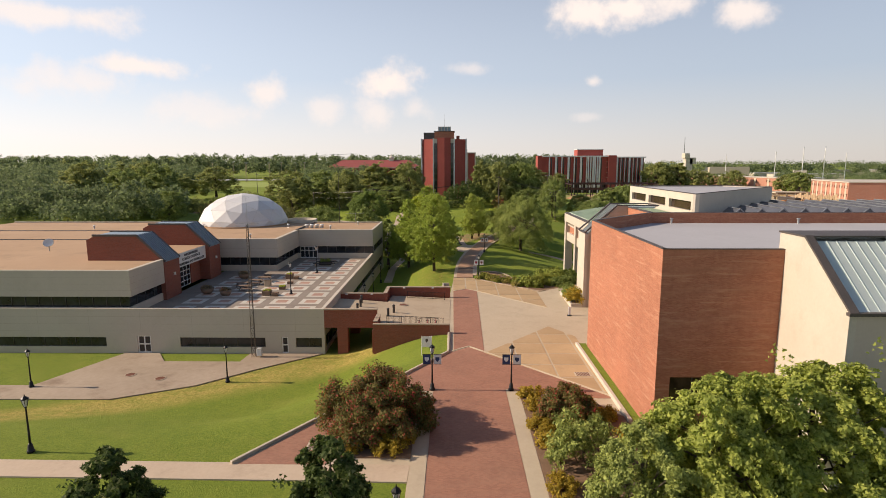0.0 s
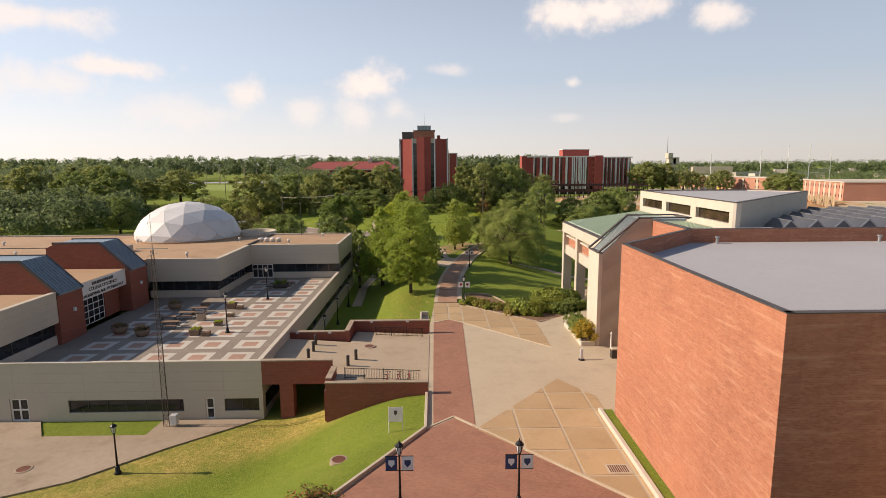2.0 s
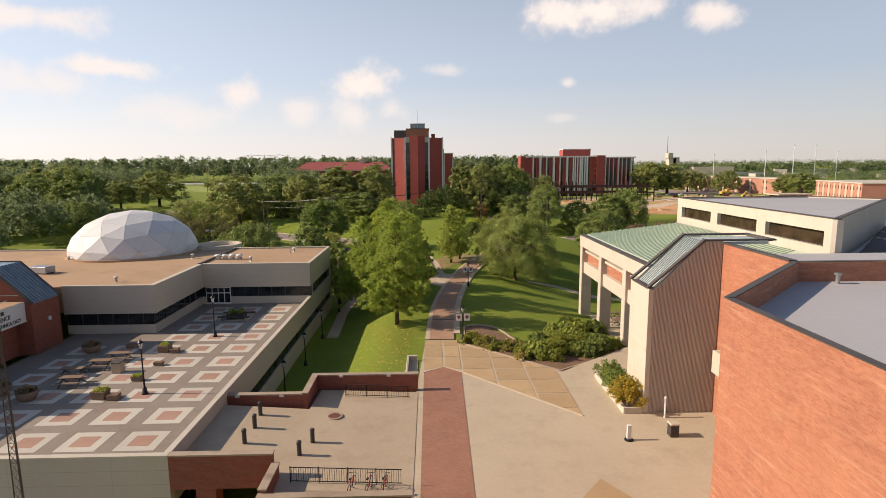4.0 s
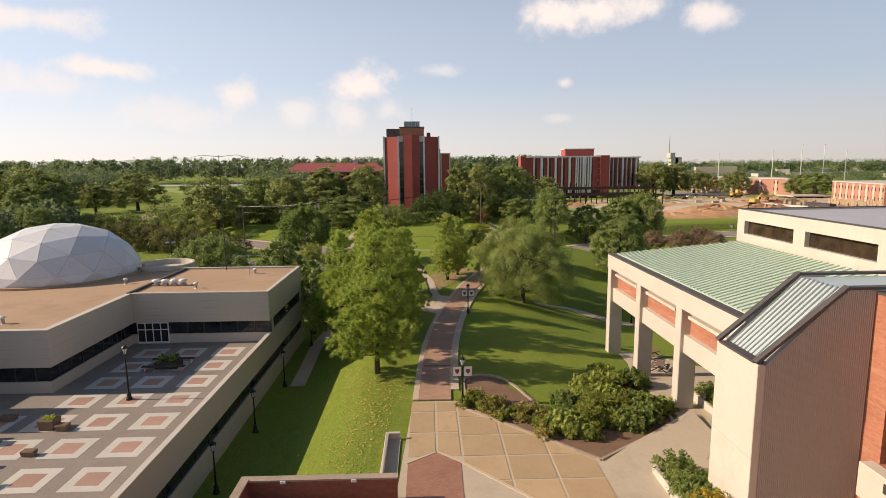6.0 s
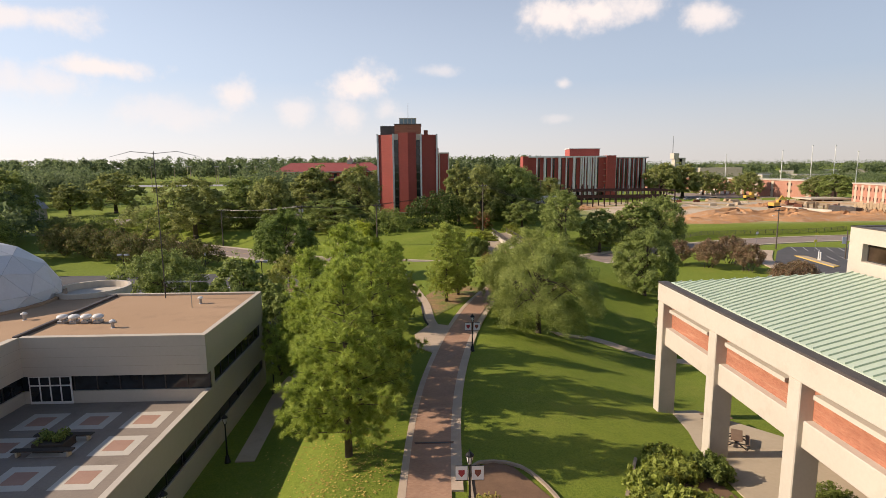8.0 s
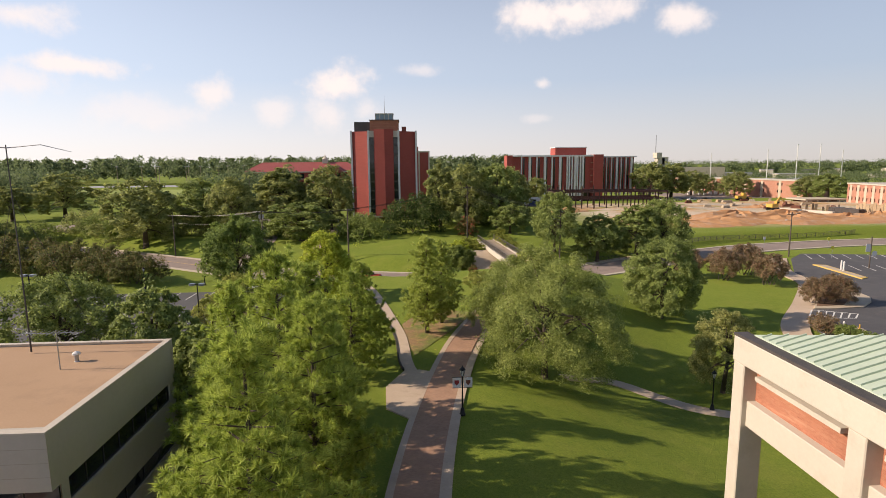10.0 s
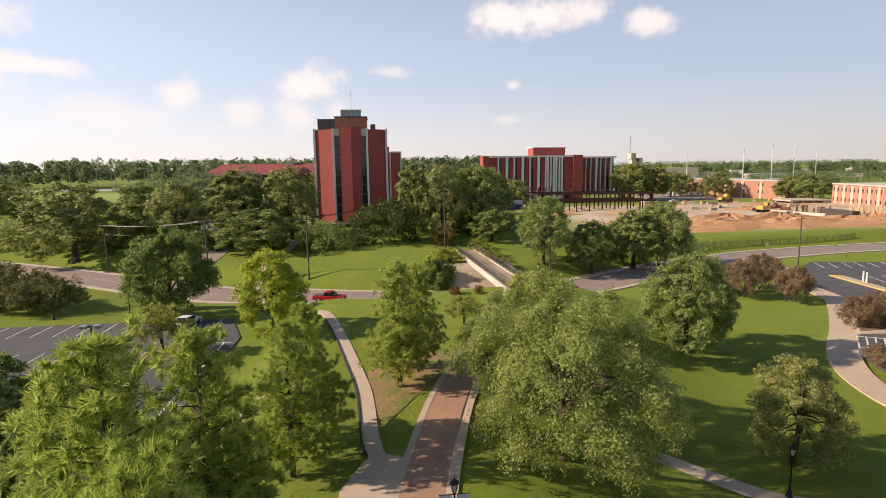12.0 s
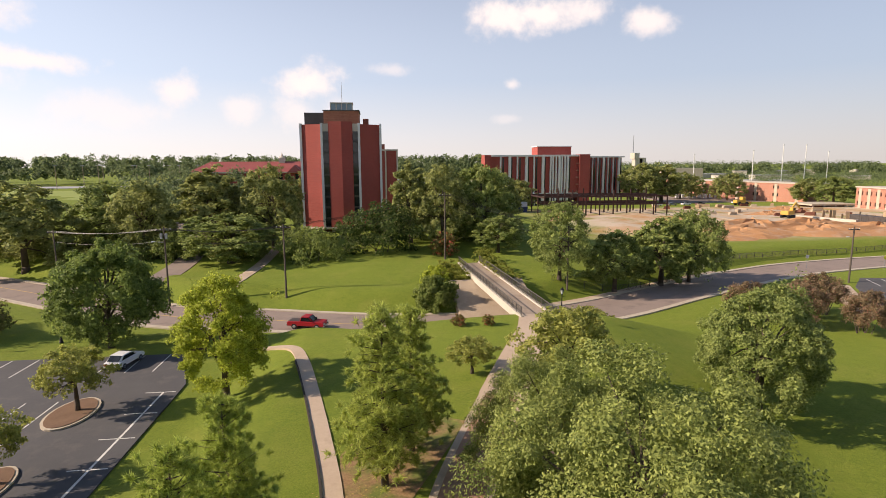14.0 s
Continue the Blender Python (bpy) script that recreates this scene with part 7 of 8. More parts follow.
for row, (y, step, h) in enumerate(((500, 9, 24), (735, 8, 26), (760, 7, 34), (880, 15, 38), (1200, 22, 44), (1800, 34, 52), (2600, 50, 62))):
    n = int(y * 2.2 / step)
    for k in range(n):
        x = -y * 1.25 + k * step + rng.uniform(-4, 4)
        right = x > 0.25 * y
        if row < 1 and (x > -125 or -.55 * (y - 46) < x) or row < 3 and right:
            continue
        hh = h * rng.uniform(.84, 1.06) * (.5 if right else 1)
        spots.append((x, y + rng.uniform(-40, 40), hh, max(step * .62, 8)))
woods("far_woods", spots, 22, 14, 2.5)



# ---- lamps ----
def lamp_post(height=3.9, banners=None, label="black iron lamp post with a glass lantern", name="lamp_post"):
    ob = thing(name, label, "lamp post", "campus lamp posts")
    part("base", Geo().lathe([(.24, 0), (.24, .12), (.19, .16), (.15, .5), (.09, .62)], 12), M_BLACK, ob, smooth=True)
    part("pole", Geo().lathe([(.075, .6), (.07, 1.2), (.085, 1.25), (.065, 1.3), (.05, height - .85), (.09, height - .8), (.04, height - .72)], 10), M_BLACK, ob, smooth=True)
    ln = part("lantern", Geo().lathe([(.10, height - .72), (.20, height - .28), (.20, height - .25)], 6), M_LAMPGLASS, ob, "milky glass lantern")
    part("cap", Geo().lathe([(.25, height - .25), (.22, height - .18), (.10, height - .06), (.04, height - .03), (.015, height + .12)], 8), M_BLACK, ln)
    for k in range(6):
        a = 6.283 * k / 6
        part("rib", Geo().bar((.105 * math.cos(a), .105 * math.sin(a), height - .72), (.205 * math.cos(a), .205 * math.sin(a), height - .26), .025, .025), M_BLACK, ln)
    if banners:
        for side, (cloth, device) in zip((-1, 1), banners):
            arm = part("arm", Geo().bar((0, 0, 3.06), (side * .78, 0, 3.06), .03, .03).bar((0, 0, 2.22), (side * .78, 0, 2.22), .03, .03), M_BLACK, ob)
            x0, x1 = sorted((side * .12, side * .76))
            bn_ = part("banner", Geo().box(x0, x1, -.006, .006, 2.24, 3.04), cloth, ob, "cloth banner with a plain shield")
            c = (x0 + x1) / 2
            sh = [(c - .17, -.012, 2.82), (c - .17, -.012, 2.6), (c, -.012, 2.4), (c + .17, -.012, 2.6), (c + .17, -.012, 2.82)]
            part("shield", Geo().sweep(sh, (0, .024, 0)), device, bn_)
    return ob


lp = lamp_post()
lp.matrix_world = pose(-28.1, 22.6, hz(-28.1, 22.6))
for x, y, z in ((-42.6, 41.2, -3.36), (-23.5, 42.9, hz(-23.5, 42.9)), (30.8, 113.6, hz(30.8, 113.6) + .05), (24.9, 155.2, hz(24.9, 155.2)), (-3.0, 12.6, .1),
                (-13.9, 72, hz(-13.9, 72)), (-13.9, 81, hz(-13.9, 81)), (-13.9, 91, hz(-13.9, 91)), (-13.8, 104, hz(-13.8, 104)), (-43.2, 163, hz(-43.2, 163)), (-34, 165.5, hz(-34, 165.5))):
    copy_thing(lp, pose(x, y, z))
tl = lamp_post(4.5, label="tall black lamp post on the paved terrace")
tl.matrix_world = pose(-22.6, 63.1, TER)
copy_thing(tl, pose(-22.7, 78.1, TER))
l1 = lamp_post(3.9, ((M_NAVY, M_BANNER), (M_BANNER, M_NAVY)), "black lamp post with navy and white banners")
l1.matrix_world = pose(-2.1, 32.9, .09)
copy_thing(l1, pose(4.45, 32.9, .09))
l2 = lamp_post(3.9, ((M_BANNER, M_CRIMSON), (M_BANNER, M_DKBRICK)), "black lamp post with white shield banners")
l2.matrix_world = pose(3.85, 78.3, .06)
copy_thing(l2, pose(6.3, 105.9, hz(6.3, 105.9)))


def lot_light(x, y, z, h):
    ob = thing("parking_light", "dark pole with two box floodlights in the parking area", "light pole", "parking lights", at=(x, y, z))
    part("footing", Geo().lathe([(.3, 0), (.3, .6), (.26, .65)], 12), M_CONC, ob)
    part("pole", Geo().tube((0, 0, .6), (0, 0, h), .09, .07, 8), M_BLACK, ob)
    for s in (-1, 1):
        part("floodlight", bevelled(Geo().box(s * .55 - .32, s * .55 + .32, -.28, .28, h - .1, h + .18)), M_STEEL, ob)
    part("crossarm", Geo().box(-.5, .5, -.05, .05, h - .02, h + .08), M_BLACK, ob)


lot_light(-22.6, 131.7, -1.7, 7.0)
lot_light(-47, 140, -1.74, 7.0)


# ---- utility poles and wires ----
def utility_pole(x, y, z, h, arms=True, lamp=False):
    ob = thing("utility_pole", "weathered wooden utility pole beside the street", "utility pole", "utility poles", at=(x, y, z))
    part("pole", Geo().tube((0, 0, -.3), (0, 0, h), .17, .11, 8), M_WOODPOLE, ob)
    if arms:
        ca = part("crossarm", Geo().box(-1.1, 1.1, -.06, .06, h - .6, h - .45), M_WOODPOLE, ob)
        for s in (-1, -.4, .4, 1):
            part("insulator", Geo().lathe([(.05, 0), (.06, .1), (.03, .16)], 6, (s, 0, h - .45)), M_LAMPGLASS, ca)
    if lamp:
        part("lamp_arm", Geo().bar((0, 0, h * .8), (-1.4, -.4, h * .8 + .3), .05, .05), M_STEEL, ob)
        part("lamp_head", bevelled(Geo().box(-1.8, -1.25, -.55, -.3, h * .8 + .22, h * .8 + .36), .02), M_LAMPGLASS, ob)
    return ob


POLES = [(-54.2, 203.5, 10.5), (-28.4, 185.2, 12.6), (-10.2, 183.5, 11.6), (16.9, 199.0, 12.6), (35.2, 182.5, 10.6)]
for i, (x, y, h) in enumerate(POLES):
    u = utility_pole(x, y, hz(x, y), h, lamp=i in (1, 4))
    if i == 1:
        for s in (-.35, .35):
            part("transformer", Geo().lathe([(.22, 0), (.22, .75), (.1, .8)], 10, (s, -.2, h - 1.8)), M_STEEL, u)
utility_pole(88.9, 185.0, hz(88.9, 185.0), 10.2, lamp=True)
for x, y, h in ((-75, 330, 13), (-90, 260, 12), (-62, 300, 13), (-110, 300, 12), (47, 270, 11), (-48, 330, 14)):
    utility_pole(x, y, hz(x, y), h)
for (x0, y0, h0), (x1, y1, h1) in zip(POLES, POLES[1:]):
    wr = thing("overhead_wires", "sagging overhead wires between utility poles", "wires", "overhead wires")
    for off, dz in ((-1, -.3), (-.4, -.3), (.4, -.3), (1, -.3), (0, -2.2)):
        a, b = Vector((x0 + off, y0, hz(x0, y0) + h0 + dz)), Vector((x1 + off, y1, hz(x1, y1) + h1 + dz))
        part("wire", Geo().pipe([a.lerp(b, t) - Vector((0, 0, 2.4 * t * (1 - t))) for t in [k / 10 for k in range(11)]], .022, 4), M_BLACK, wr)

# ---- radio mast beside the science building ----
ms = thing("radio_mast", "slim steel lattice mast beside the cream building", "mast", at=(-23.3, 50.2, -3.55))
legs = [(.26, -.15), (-.26, -.15), (0, .3)]
H_M = 15.6


def taper(i, z):
    k = 1 - .55 * z / H_M
    return Vector((legs[i][0] * k, legs[i][1] * k, z))


for i in range(3):
    part("leg", Geo().tube(taper(i, 0), taper(i, H_M), .035, .025, 5), M_MASTRUST, ms)
for i in range(3):
    g = Geo()
    for k in range(26):
        z0, z1 = H_M * k / 26, H_M * (k + 1) / 26
        g.tube(taper(i, z0), taper((i + 1) % 3, z1), .014, .014, 4, False)
        g.tube(taper(i, z0), taper((i + 1) % 3, z0), .012, .012, 4, False)
    part("bracing", g, M_MASTRUST, ms)
part("whip", Geo().tube((0, 0, H_M - .3), (0, 0, H_M + 3), .03, .01, 5), M_STEEL, ms)
part("aerial", Geo().bar((-1.3, 0, H_M + .1), (1.3, 0, H_M + .1), .04, .04).bar((0, -.9, H_M - .4), (0, .9, H_M - .4), .03, .03), M_STEEL, ms)
part("cabinet", bevelled(Geo().box(.35, .9, -.3, .2, .35, 1.25)), M_LAMPGLASS, ms, "pale grey equipment cabinet")

# ---- roof plant ----
for k in range(4):
    v = thing("roof_ventilator", "round white roof ventilator on the gravel roof", "ventilator", "roof ventilators", at=(-29.0 + k * .98, 96.8, ROOF - .12))
    part("curb", bevelled(Geo().box(-.3, .3, -.3, .3, 0, .25)), M_STEEL, v)
    part("turbine", Geo().lathe([(.24, .25), (.24, .42), (.44, .46), (.45, .60), (.30, .72), (.06, .76)], 14), M_FRAME, v, smooth=True)
for x, y in ((-34.9, 82.2), (-33, 98), (-49.5, 97), (-60, 84), (-24, 95.2), (-70, 95), (-20, 103)):
    v = thing("roof_vent", "small capped vent pipe on the gravel roof", "vent", "roof vents", at=(x, y, ROOF - .12))
    part("pipe", Geo().lathe([(.16, 0), (.13, .05), (.13, .5)], 10), M_STEEL, v)
    part("cap", Geo().lathe([(.26, .5), (.24, .62), (.05, .72)], 10), M_FRAME, v)
ds = thing("satellite_dish", "white satellite dish on the gravel roof", "satellite dish", at=(-58.9, 67.6, ROOF - .12))
part("mount", Geo().tube((0, 0, 0), (0, 0, 1.0), .08, .06, 8), M_STEEL, ds)
dd = part("reflector", Geo().lathe([(.03, 0), (.3, .05), (.52, .13), (.68, .22), (.70, .23), (.52, .15), (.3, .07), (.03, .03)], 20), M_FRAME, ds, smooth=True)
dd.matrix_local = pose(0, 0, 1.1, 50, 0, 20)
au = thing("roof_unit", "boxy grey air handling unit on the gravel roof", "roof unit", at=(-47, 88, ROOF - .12), rz=-12)
part("casing", bevelled(Geo().box(-1.2, 1.2, -.7, .7, .12, .9)), M_STEEL, au)
part("skid", Geo().box(-1.1, 1.1, -.5, -.4, 0, .12).box(-1.1, 1.1, .4, .5, 0, .12), M_COPING, au)
ya = thing("roof_aerial", "thin television aerial with long crossbars on the roof", "aerial", at=(-20.2, 101.5, ROOF - .12))
part("mast", Geo().tube((0, 0, 0), (0, 0, 2.6), .04, .03, 6), M_STEEL, ya)
part("boom", Geo().bar((-2.2, 0, 2.45), (1.6, 0, 2.45), .04, .04), M_STEEL, ya)
for k in range(11):
    part("element", Geo().bar((-2.1 + k * .36, -.55, 2.47), (-2.1 + k * .36, .55, 2.47), .02, .02), M_STEEL, ya)


# ---- terrace furniture ----
def planter_box(x, y, w, d, h, plants=True):
    ob = thing("terrace_planter", "square brown planter with low moss-green plants" if plants else "small empty brown planter box", "planter", "terrace planters", at=(x, y, TER + .01))
    g = Geo().add([(-w * .42, -d * .42, 0), (w * .42, -d * .42, 0), (w * .42, d * .42, 0), (-w * .42, d * .42, 0), (-w / 2, -d / 2, h), (w / 2, -d / 2, h), (w / 2, d / 2, h), (-w / 2, d / 2, h)],
                  [(3, 2, 1, 0), (4, 5, 6, 7), (0, 1, 5, 4), (1, 2, 6, 5), (2, 3, 7, 6), (3, 0, 4, 7)])
    part("tub", bevelled(g, .03), M_WOOD, ob)
    part("soil", Geo().box(-w * .44, w * .44, -d * .44, d * .44, h - .02, h + .02), M_MULCH, ob)
    if plants:
        r = np.random.default_rng(int(x * 10 + y * 7) % 1000)
        c = np.stack([r.uniform(-w * .38, w * .38, 14), r.uniform(-d * .38, d * .38, 14), r.uniform(h, h + .12, 14)], 1)
        part("foliage", cloud_mesh("foliage", leaf_cloud(r, c, np.full(14, .15), 60, .07), L_YELLOWGREEN), None, ob)
    return ob


for x, y, w, d, h, pl in ((-25.8, 73.4, 1.15, 1.0, .72, 1), (-24.7, 73.1, .85, .6, .42, 0), (-24.6, 69.6, .9, .5, .35, 0), (-24.7, 66.0, .95, .55, .4, 1), (-25.7, 62.4, 1.15, 1.0, .66, 1), (-24.5, 62.1, .9, .65, .45, 0),
                          (-29.7, 74.8, 1.2, .6, .35, 0)):
    planter_box(x, y, w, d, h, pl)
lbn = thing("litter_bin", "square tan litter bin on the terrace", "bin", at=(-27.4, 68.0, TER + .01))
part("body", bevelled(Geo().box(-.4, .4, -.4, .4, 0, .95), .04), M_DECK, lbn)
part("lid", bevelled(Geo().box(-.44, .44, -.44, .44, .95, 1.05), .03), M_COPING, lbn)
for x, y, r in ((-31.3, 62.3, .8), (-34.3, 63.4, .9), (-33.0, 73.6, .9)):
    ob = thing("round_planter", "round bronze-coloured planter bowl on the terrace", "planter", "terrace planters", at=(x, y, TER + .01))
    part("bowl", Geo().lathe([(.5, 0), (r * .85, .3), (r, .75), (r * .9, .75), (r * .85, .6)], 16), M_WOOD, ob, smooth=True)
    q = np.random.default_rng(8)
    part("foliage", cloud_mesh("foliage", leaf_cloud(q, q.uniform(-.5, .5, (14, 3)) * np.array((1, 1, .3)) + np.array((0, 0, .85)), np.full(14, .25), 40, .13), L_RUSTY), None, ob)
lb = thing("planter_bench", "long dark planter with wooden benches round it", "bench", at=(-22.9, 85.4, TER + .01))
part("tub", bevelled(Geo().box(-1.0, 1.0, -.7, .7, 0, .6), .03), M_TIMBER, lb)
for s in (-1, 1):
    part("seat", bevelled(Geo().box(-1.9, 1.9, s * 1.05 - .22, s * 1.05 + .22, .38, .46), .01), M_TIMBER, lb)
    for x in (-1.6, 1.6):
        part("leg", Geo().box(x - .06, x + .06, s * 1.05 - .18, s * 1.05 + .18, 0, .38), M_CONC, lb)
q = np.random.default_rng(9)
part("foliage", cloud_mesh("foliage", leaf_cloud(q, q.uniform(-1, 1, (20, 3)) * np.array((.8, .5, .15)) + np.array((0, 0, .8)), np.full(20, .28), 45, .14), L_SHRUB), None, lb)


def picnic_table(x, y, rz, z=TER + .01):
    ob = thing("picnic_table", "dark wooden picnic table with fixed benches", "table", "picnic tables", at=(x, y, z), rz=rz)
    part("tabletop", bevelled(Geo().box(-.95, .95, -.38, .38, .70, .75), .01), M_WOOD, ob)
    for s in (-1, 1):
        part("bench", bevelled(Geo().box(-.95, .95, s * .72 - .14, s * .72 + .14, .42, .46), .01), M_WOOD, ob)
        part("frame", Geo().bar((s * .7, -.75, 0), (s * .7, .25, .7), .06, .08).bar((s * .7, .75, 0), (s * .7, -.25, .7), .06, .08).bar((s * .7, -.8, .42), (s * .7, .8, .42), .05, .07), M_DARKFRAME, ob)


for x, y, rz in ((-29.0, 71.2, 5), (-29.6, 69.2, 0), (-29.7, 65.2, 4), (-30.9, 67.3, 3)):
    picnic_table(x, y, rz)
for x, y, rz in ((25.0, 92.4, 20), (24.2, 88.0, 60)):
    picnic_table(x, y, rz, porch_z(y) + .01)
pp = thing("porch_planter", "long white-kerbed planter with low green shrubs under the colonnade", "planter", at=(0, 0, porch_z(77)))
part("kerb", bevelled(Geo().box(23.3, 23.55, 70.5, 80.2, -.2, .55).box(23.55, 25.6, 79.95, 80.2, -.2, .55), .03), M_WHITE, pp)
part("soil", Geo().box(23.55, 25.6, 70.5, 79.95, -.2, .4), M_MULCH, pp)
for k in range(7):
    tree("shrub", "hedge", L_SHRUB, 24.5 + .2 * (k % 2), 71.5 + 1.25 * k, .9, .95, "low leafy shrub in a porch planter", "bush", "porch shrubs", name="shrub", z=porch_z(77) + .38)

# ---- deck and plaza furniture ----
for x, y in ((-12.3, 59.4), (-12.1, 57.4), (-12.1, 55.2), (-8.2, 54.0), (-7.7, 55.7)):
    b = thing("bollard", "dark round bollard on the entry deck", "bollard", "deck bollards", at=(x, y, .96 - (x + 15.4) * .072 if x < -9 else .09 - (x + .75) * .0458))
    part("post", Geo().lathe([(.15, 0), (.15, .85), (.17, .86), (.17, .98), (.1, 1.04)], 12), M_DARKFRAME, b, smooth=False)


def iron_fence(p0, p1, z0, z1):
    ob = thing("iron_fence", "low black iron railing on the entry deck", "railing", "deck railings")
    a, b = Vector((*p0, z0)), Vector((*p1, z1))
    n = int((b - a).length / .14)
    up = Vector((0, 0, 1))
    for h in (.12, .98):
        part("rail", Geo().bar(a + up * h, b + up * h, .04, .04), M_BLACK, ob)
    for k in range(0, n + 1, 12):
        q = a.lerp(b, k / n)
        part("post", Geo().bar(q, q + up * 1.05, .05, .05), M_BLACK, ob)
    for k in range(n):
        q = a.lerp(b, (k + .5) / n)
        part("baluster", Geo().bar(q + up * .12, q + up * .98, .02, .02), M_BLACK, ob)


iron_fence((-8.0, 50.9), (-1.4, 50.9), .43, .13)
iron_fence((-6.6, 63.4), (-1.4, 63.4), .37, .13)
for x in (-4.3, -3.3, -2.4):
    bk = thing("bicycle", "dark bicycle leaning at the deck railing", "bicycle", "bicycles", at=(x, 50.2, .2), rz=80)
    for s in (-.5, .5):
        w = Geo().pipe([(s + .33 * math.cos(a), 0, .35 + .33 * math.sin(a)) for a in [6.283 * k / 18 for k in range(18)]], .022, 5, True)
        part("wheel", w, M_RUBBER, bk)
    part("bike_frame", Geo().tube((-.5, 0, .35), (-.1, 0, .32), .018).tube((-.1, 0, .32), (.35, 0, .8), .018).tube((-.15, 0, .8), (.35, 0, .82), .018).tube((-.1, 0, .32), (-.2, 0, .9), .018)
         .tube((.5, 0, .35), (.36, 0, .95), .018), M_CRIMSON, bk)
    part("handlebar", Geo().tube((.36, -.25, .98), (.36, .25, .98), .015), M_BLACK, bk)
    part("saddle", bevelled(Geo().box(-.32, -.1, -.07, .07, .9, .95), .02), M_BLACK, bk)

tb = thing("litter_bin", "dark square litter bin beside the slab tower", "litter bin", at=(17.3, 56.4, .06))
part("body", bevelled(Geo().box(-.3, .3, -.3, .3, 0, .85), .03), M_DARKFRAME, tb)
part("lid", bevelled(Geo().box(-.33, .33, -.33, .33, .85, 1.0), .04), M_KERB, tb)
sb = thing("ash_stand", "slim white stand on a dark foot in the plaza", "stand", at=(14.0, 55.9, .06))
part("foot", Geo().lathe([(.3, 0), (.3, .08), (.1, .12)], 12), M_BLACK, sb)
part("column", Geo().box(-.14, .14, -.1, .1, .1, 1.1), M_FRAME, sb)
wp = thing("standpipe", "thin white pipe with a cap beside the tower", "pipe", at=(17.9, 59.2, .06))
part("pipe", Geo().tube((0, 0, 0), (0, 0, 1.5), .07, .07, 8), M_FRAME, wp)
part("cap", Geo().lathe([(.1, 1.5), (.1, 1.6), (.03, 1.68)], 8), M_FRAME, wp)
copy_thing(wp, pose(13.0, 24.3, .05))
for x, y, w, d, nm in ((11.2, 36.5, .6, .4, "drain_grate"), (-9.6, 23.6, .4, .5, "drain_grate")):
    gr_ = thing(nm, "rusty iron drain grate set in the paving", "drain grate", "drain grates", at=(x, y, .085))
    part("frame", Geo().box(-w - .12, w + .12, -d - .12, d + .12, 0, .012), M_KERB, gr_)
    for k in range(9):
        part("slat", Geo().box(-w + .02 + k * w * 2 / 9, -w + k * w * 2 / 9 + w * .14, -d, d, .012, .03), M_RUST, gr_)
sd = thing("slot_drain", "dark narrow slot drain across the brick walk", "drain", at=(2.0, 86.6, hz(2.0, 86.6) + .1))
part("slot", Geo().box(-1.3, 1.35, -.07, .07, -.05, .012), M_DARKFRAME, sd)
part("rim", Geo().box(-1.34, 1.39, -.12, -.07, -.05, .016).box(-1.34, 1.39, .07, .12, -.05, .016), M_RUST, sd)
for x, y, z in ((-6.9, 59.7, .40), (-6.6, 39.3, hz(-6.6, 39.3) + .1), (-34.5, 44.5, -3.36), (-30.8, 43.5, -3.36)):
    mh = thing("manhole", "round iron manhole cover with a raised rim", "manhole cover", "manholes", at=(x, y, z))
    part("rim", Geo().lathe([(.62, -.3), (.6, .03), (.46, .05), (.45, .01)], 20), M_OLDCONC, mh)
    part("cover", Geo().lathe([(.45, -.1), (.45, .035), (.05, .04)], 20), M_RUST, mh)
yb = thing("lawn_banner", "white fabric banner on thin posts on the grass bank", "banner", at=(-3.0, 42.4, hz(-3.0, 42.4)))
for s in (-.5, .5):
    part("post", Geo().tube((s, 0, -.2), (s, 0, 1.9), .03, .03, 6), M_FRAME, yb)
cl = part("cloth", Geo().box(-.47, .47, -.01, .01, .75, 1.85), M_BANNER, yb)
part("shield", Geo().sweep([(-.12, -.02, 1.6), (-.12, -.02, 1.38), (0, -.02, 1.22), (.12, -.02, 1.38), (.12, -.02, 1.6)], (0, .04, 0)), M_COPING, cl)
# wing wall at the edge of the lawn beside the brick walk
solid("garden_wall", bevelled(Geo().box(-1.95, -1.75, 66.2, 72.6, -1.2, .55).box(-1.75, -.95, 72.35, 72.6, -1.0, .55), .03), M_WHITE, "low white garden wall beside the lawn", "wall", kind="structure")
solid("garden_slab", Geo().box(-1.75, -.92, 66.2, 72.35, -.6, .07), M_CONC, "small concrete landing beside the brick strip", "pavement", kind="structure")

# ---- hydrants, signs, fences ----
hy = thing("hydrant", "short pale fire hydrant beside the street", "hydrant", at=(.1, 165.3, hz(.1, 165.3)))
part("barrel", Geo().lathe([(.2, 0), (.2, .06), (.14, .1), (.14, .6), (.18, .62), (.1, .8)], 10), M_FRAME, hy)
part("nozzle", Geo().tube((-.26, 0, .45), (.26, 0, .45), .07, .07, 8), M_FRAME, hy)


def road_sign(x, y, mat, label, turn):
    ob = thing("road_sign", label, "road sign", "road signs", at=(x, y, hz(x, y)))
    part("post", Geo().tube((0, 0, -.2), (0, 0, 2.9), .04, .04, 6), M_STEEL, ob)
    c, r = 2.5, .5
    p = [(r * math.cos(a), -.05, c + r * math.sin(a)) for a in [turn + 6.283 * k / 4 for k in range(4)]]
    part("plate", Geo().sweep(p, (0, .02, 0)), mat, ob)


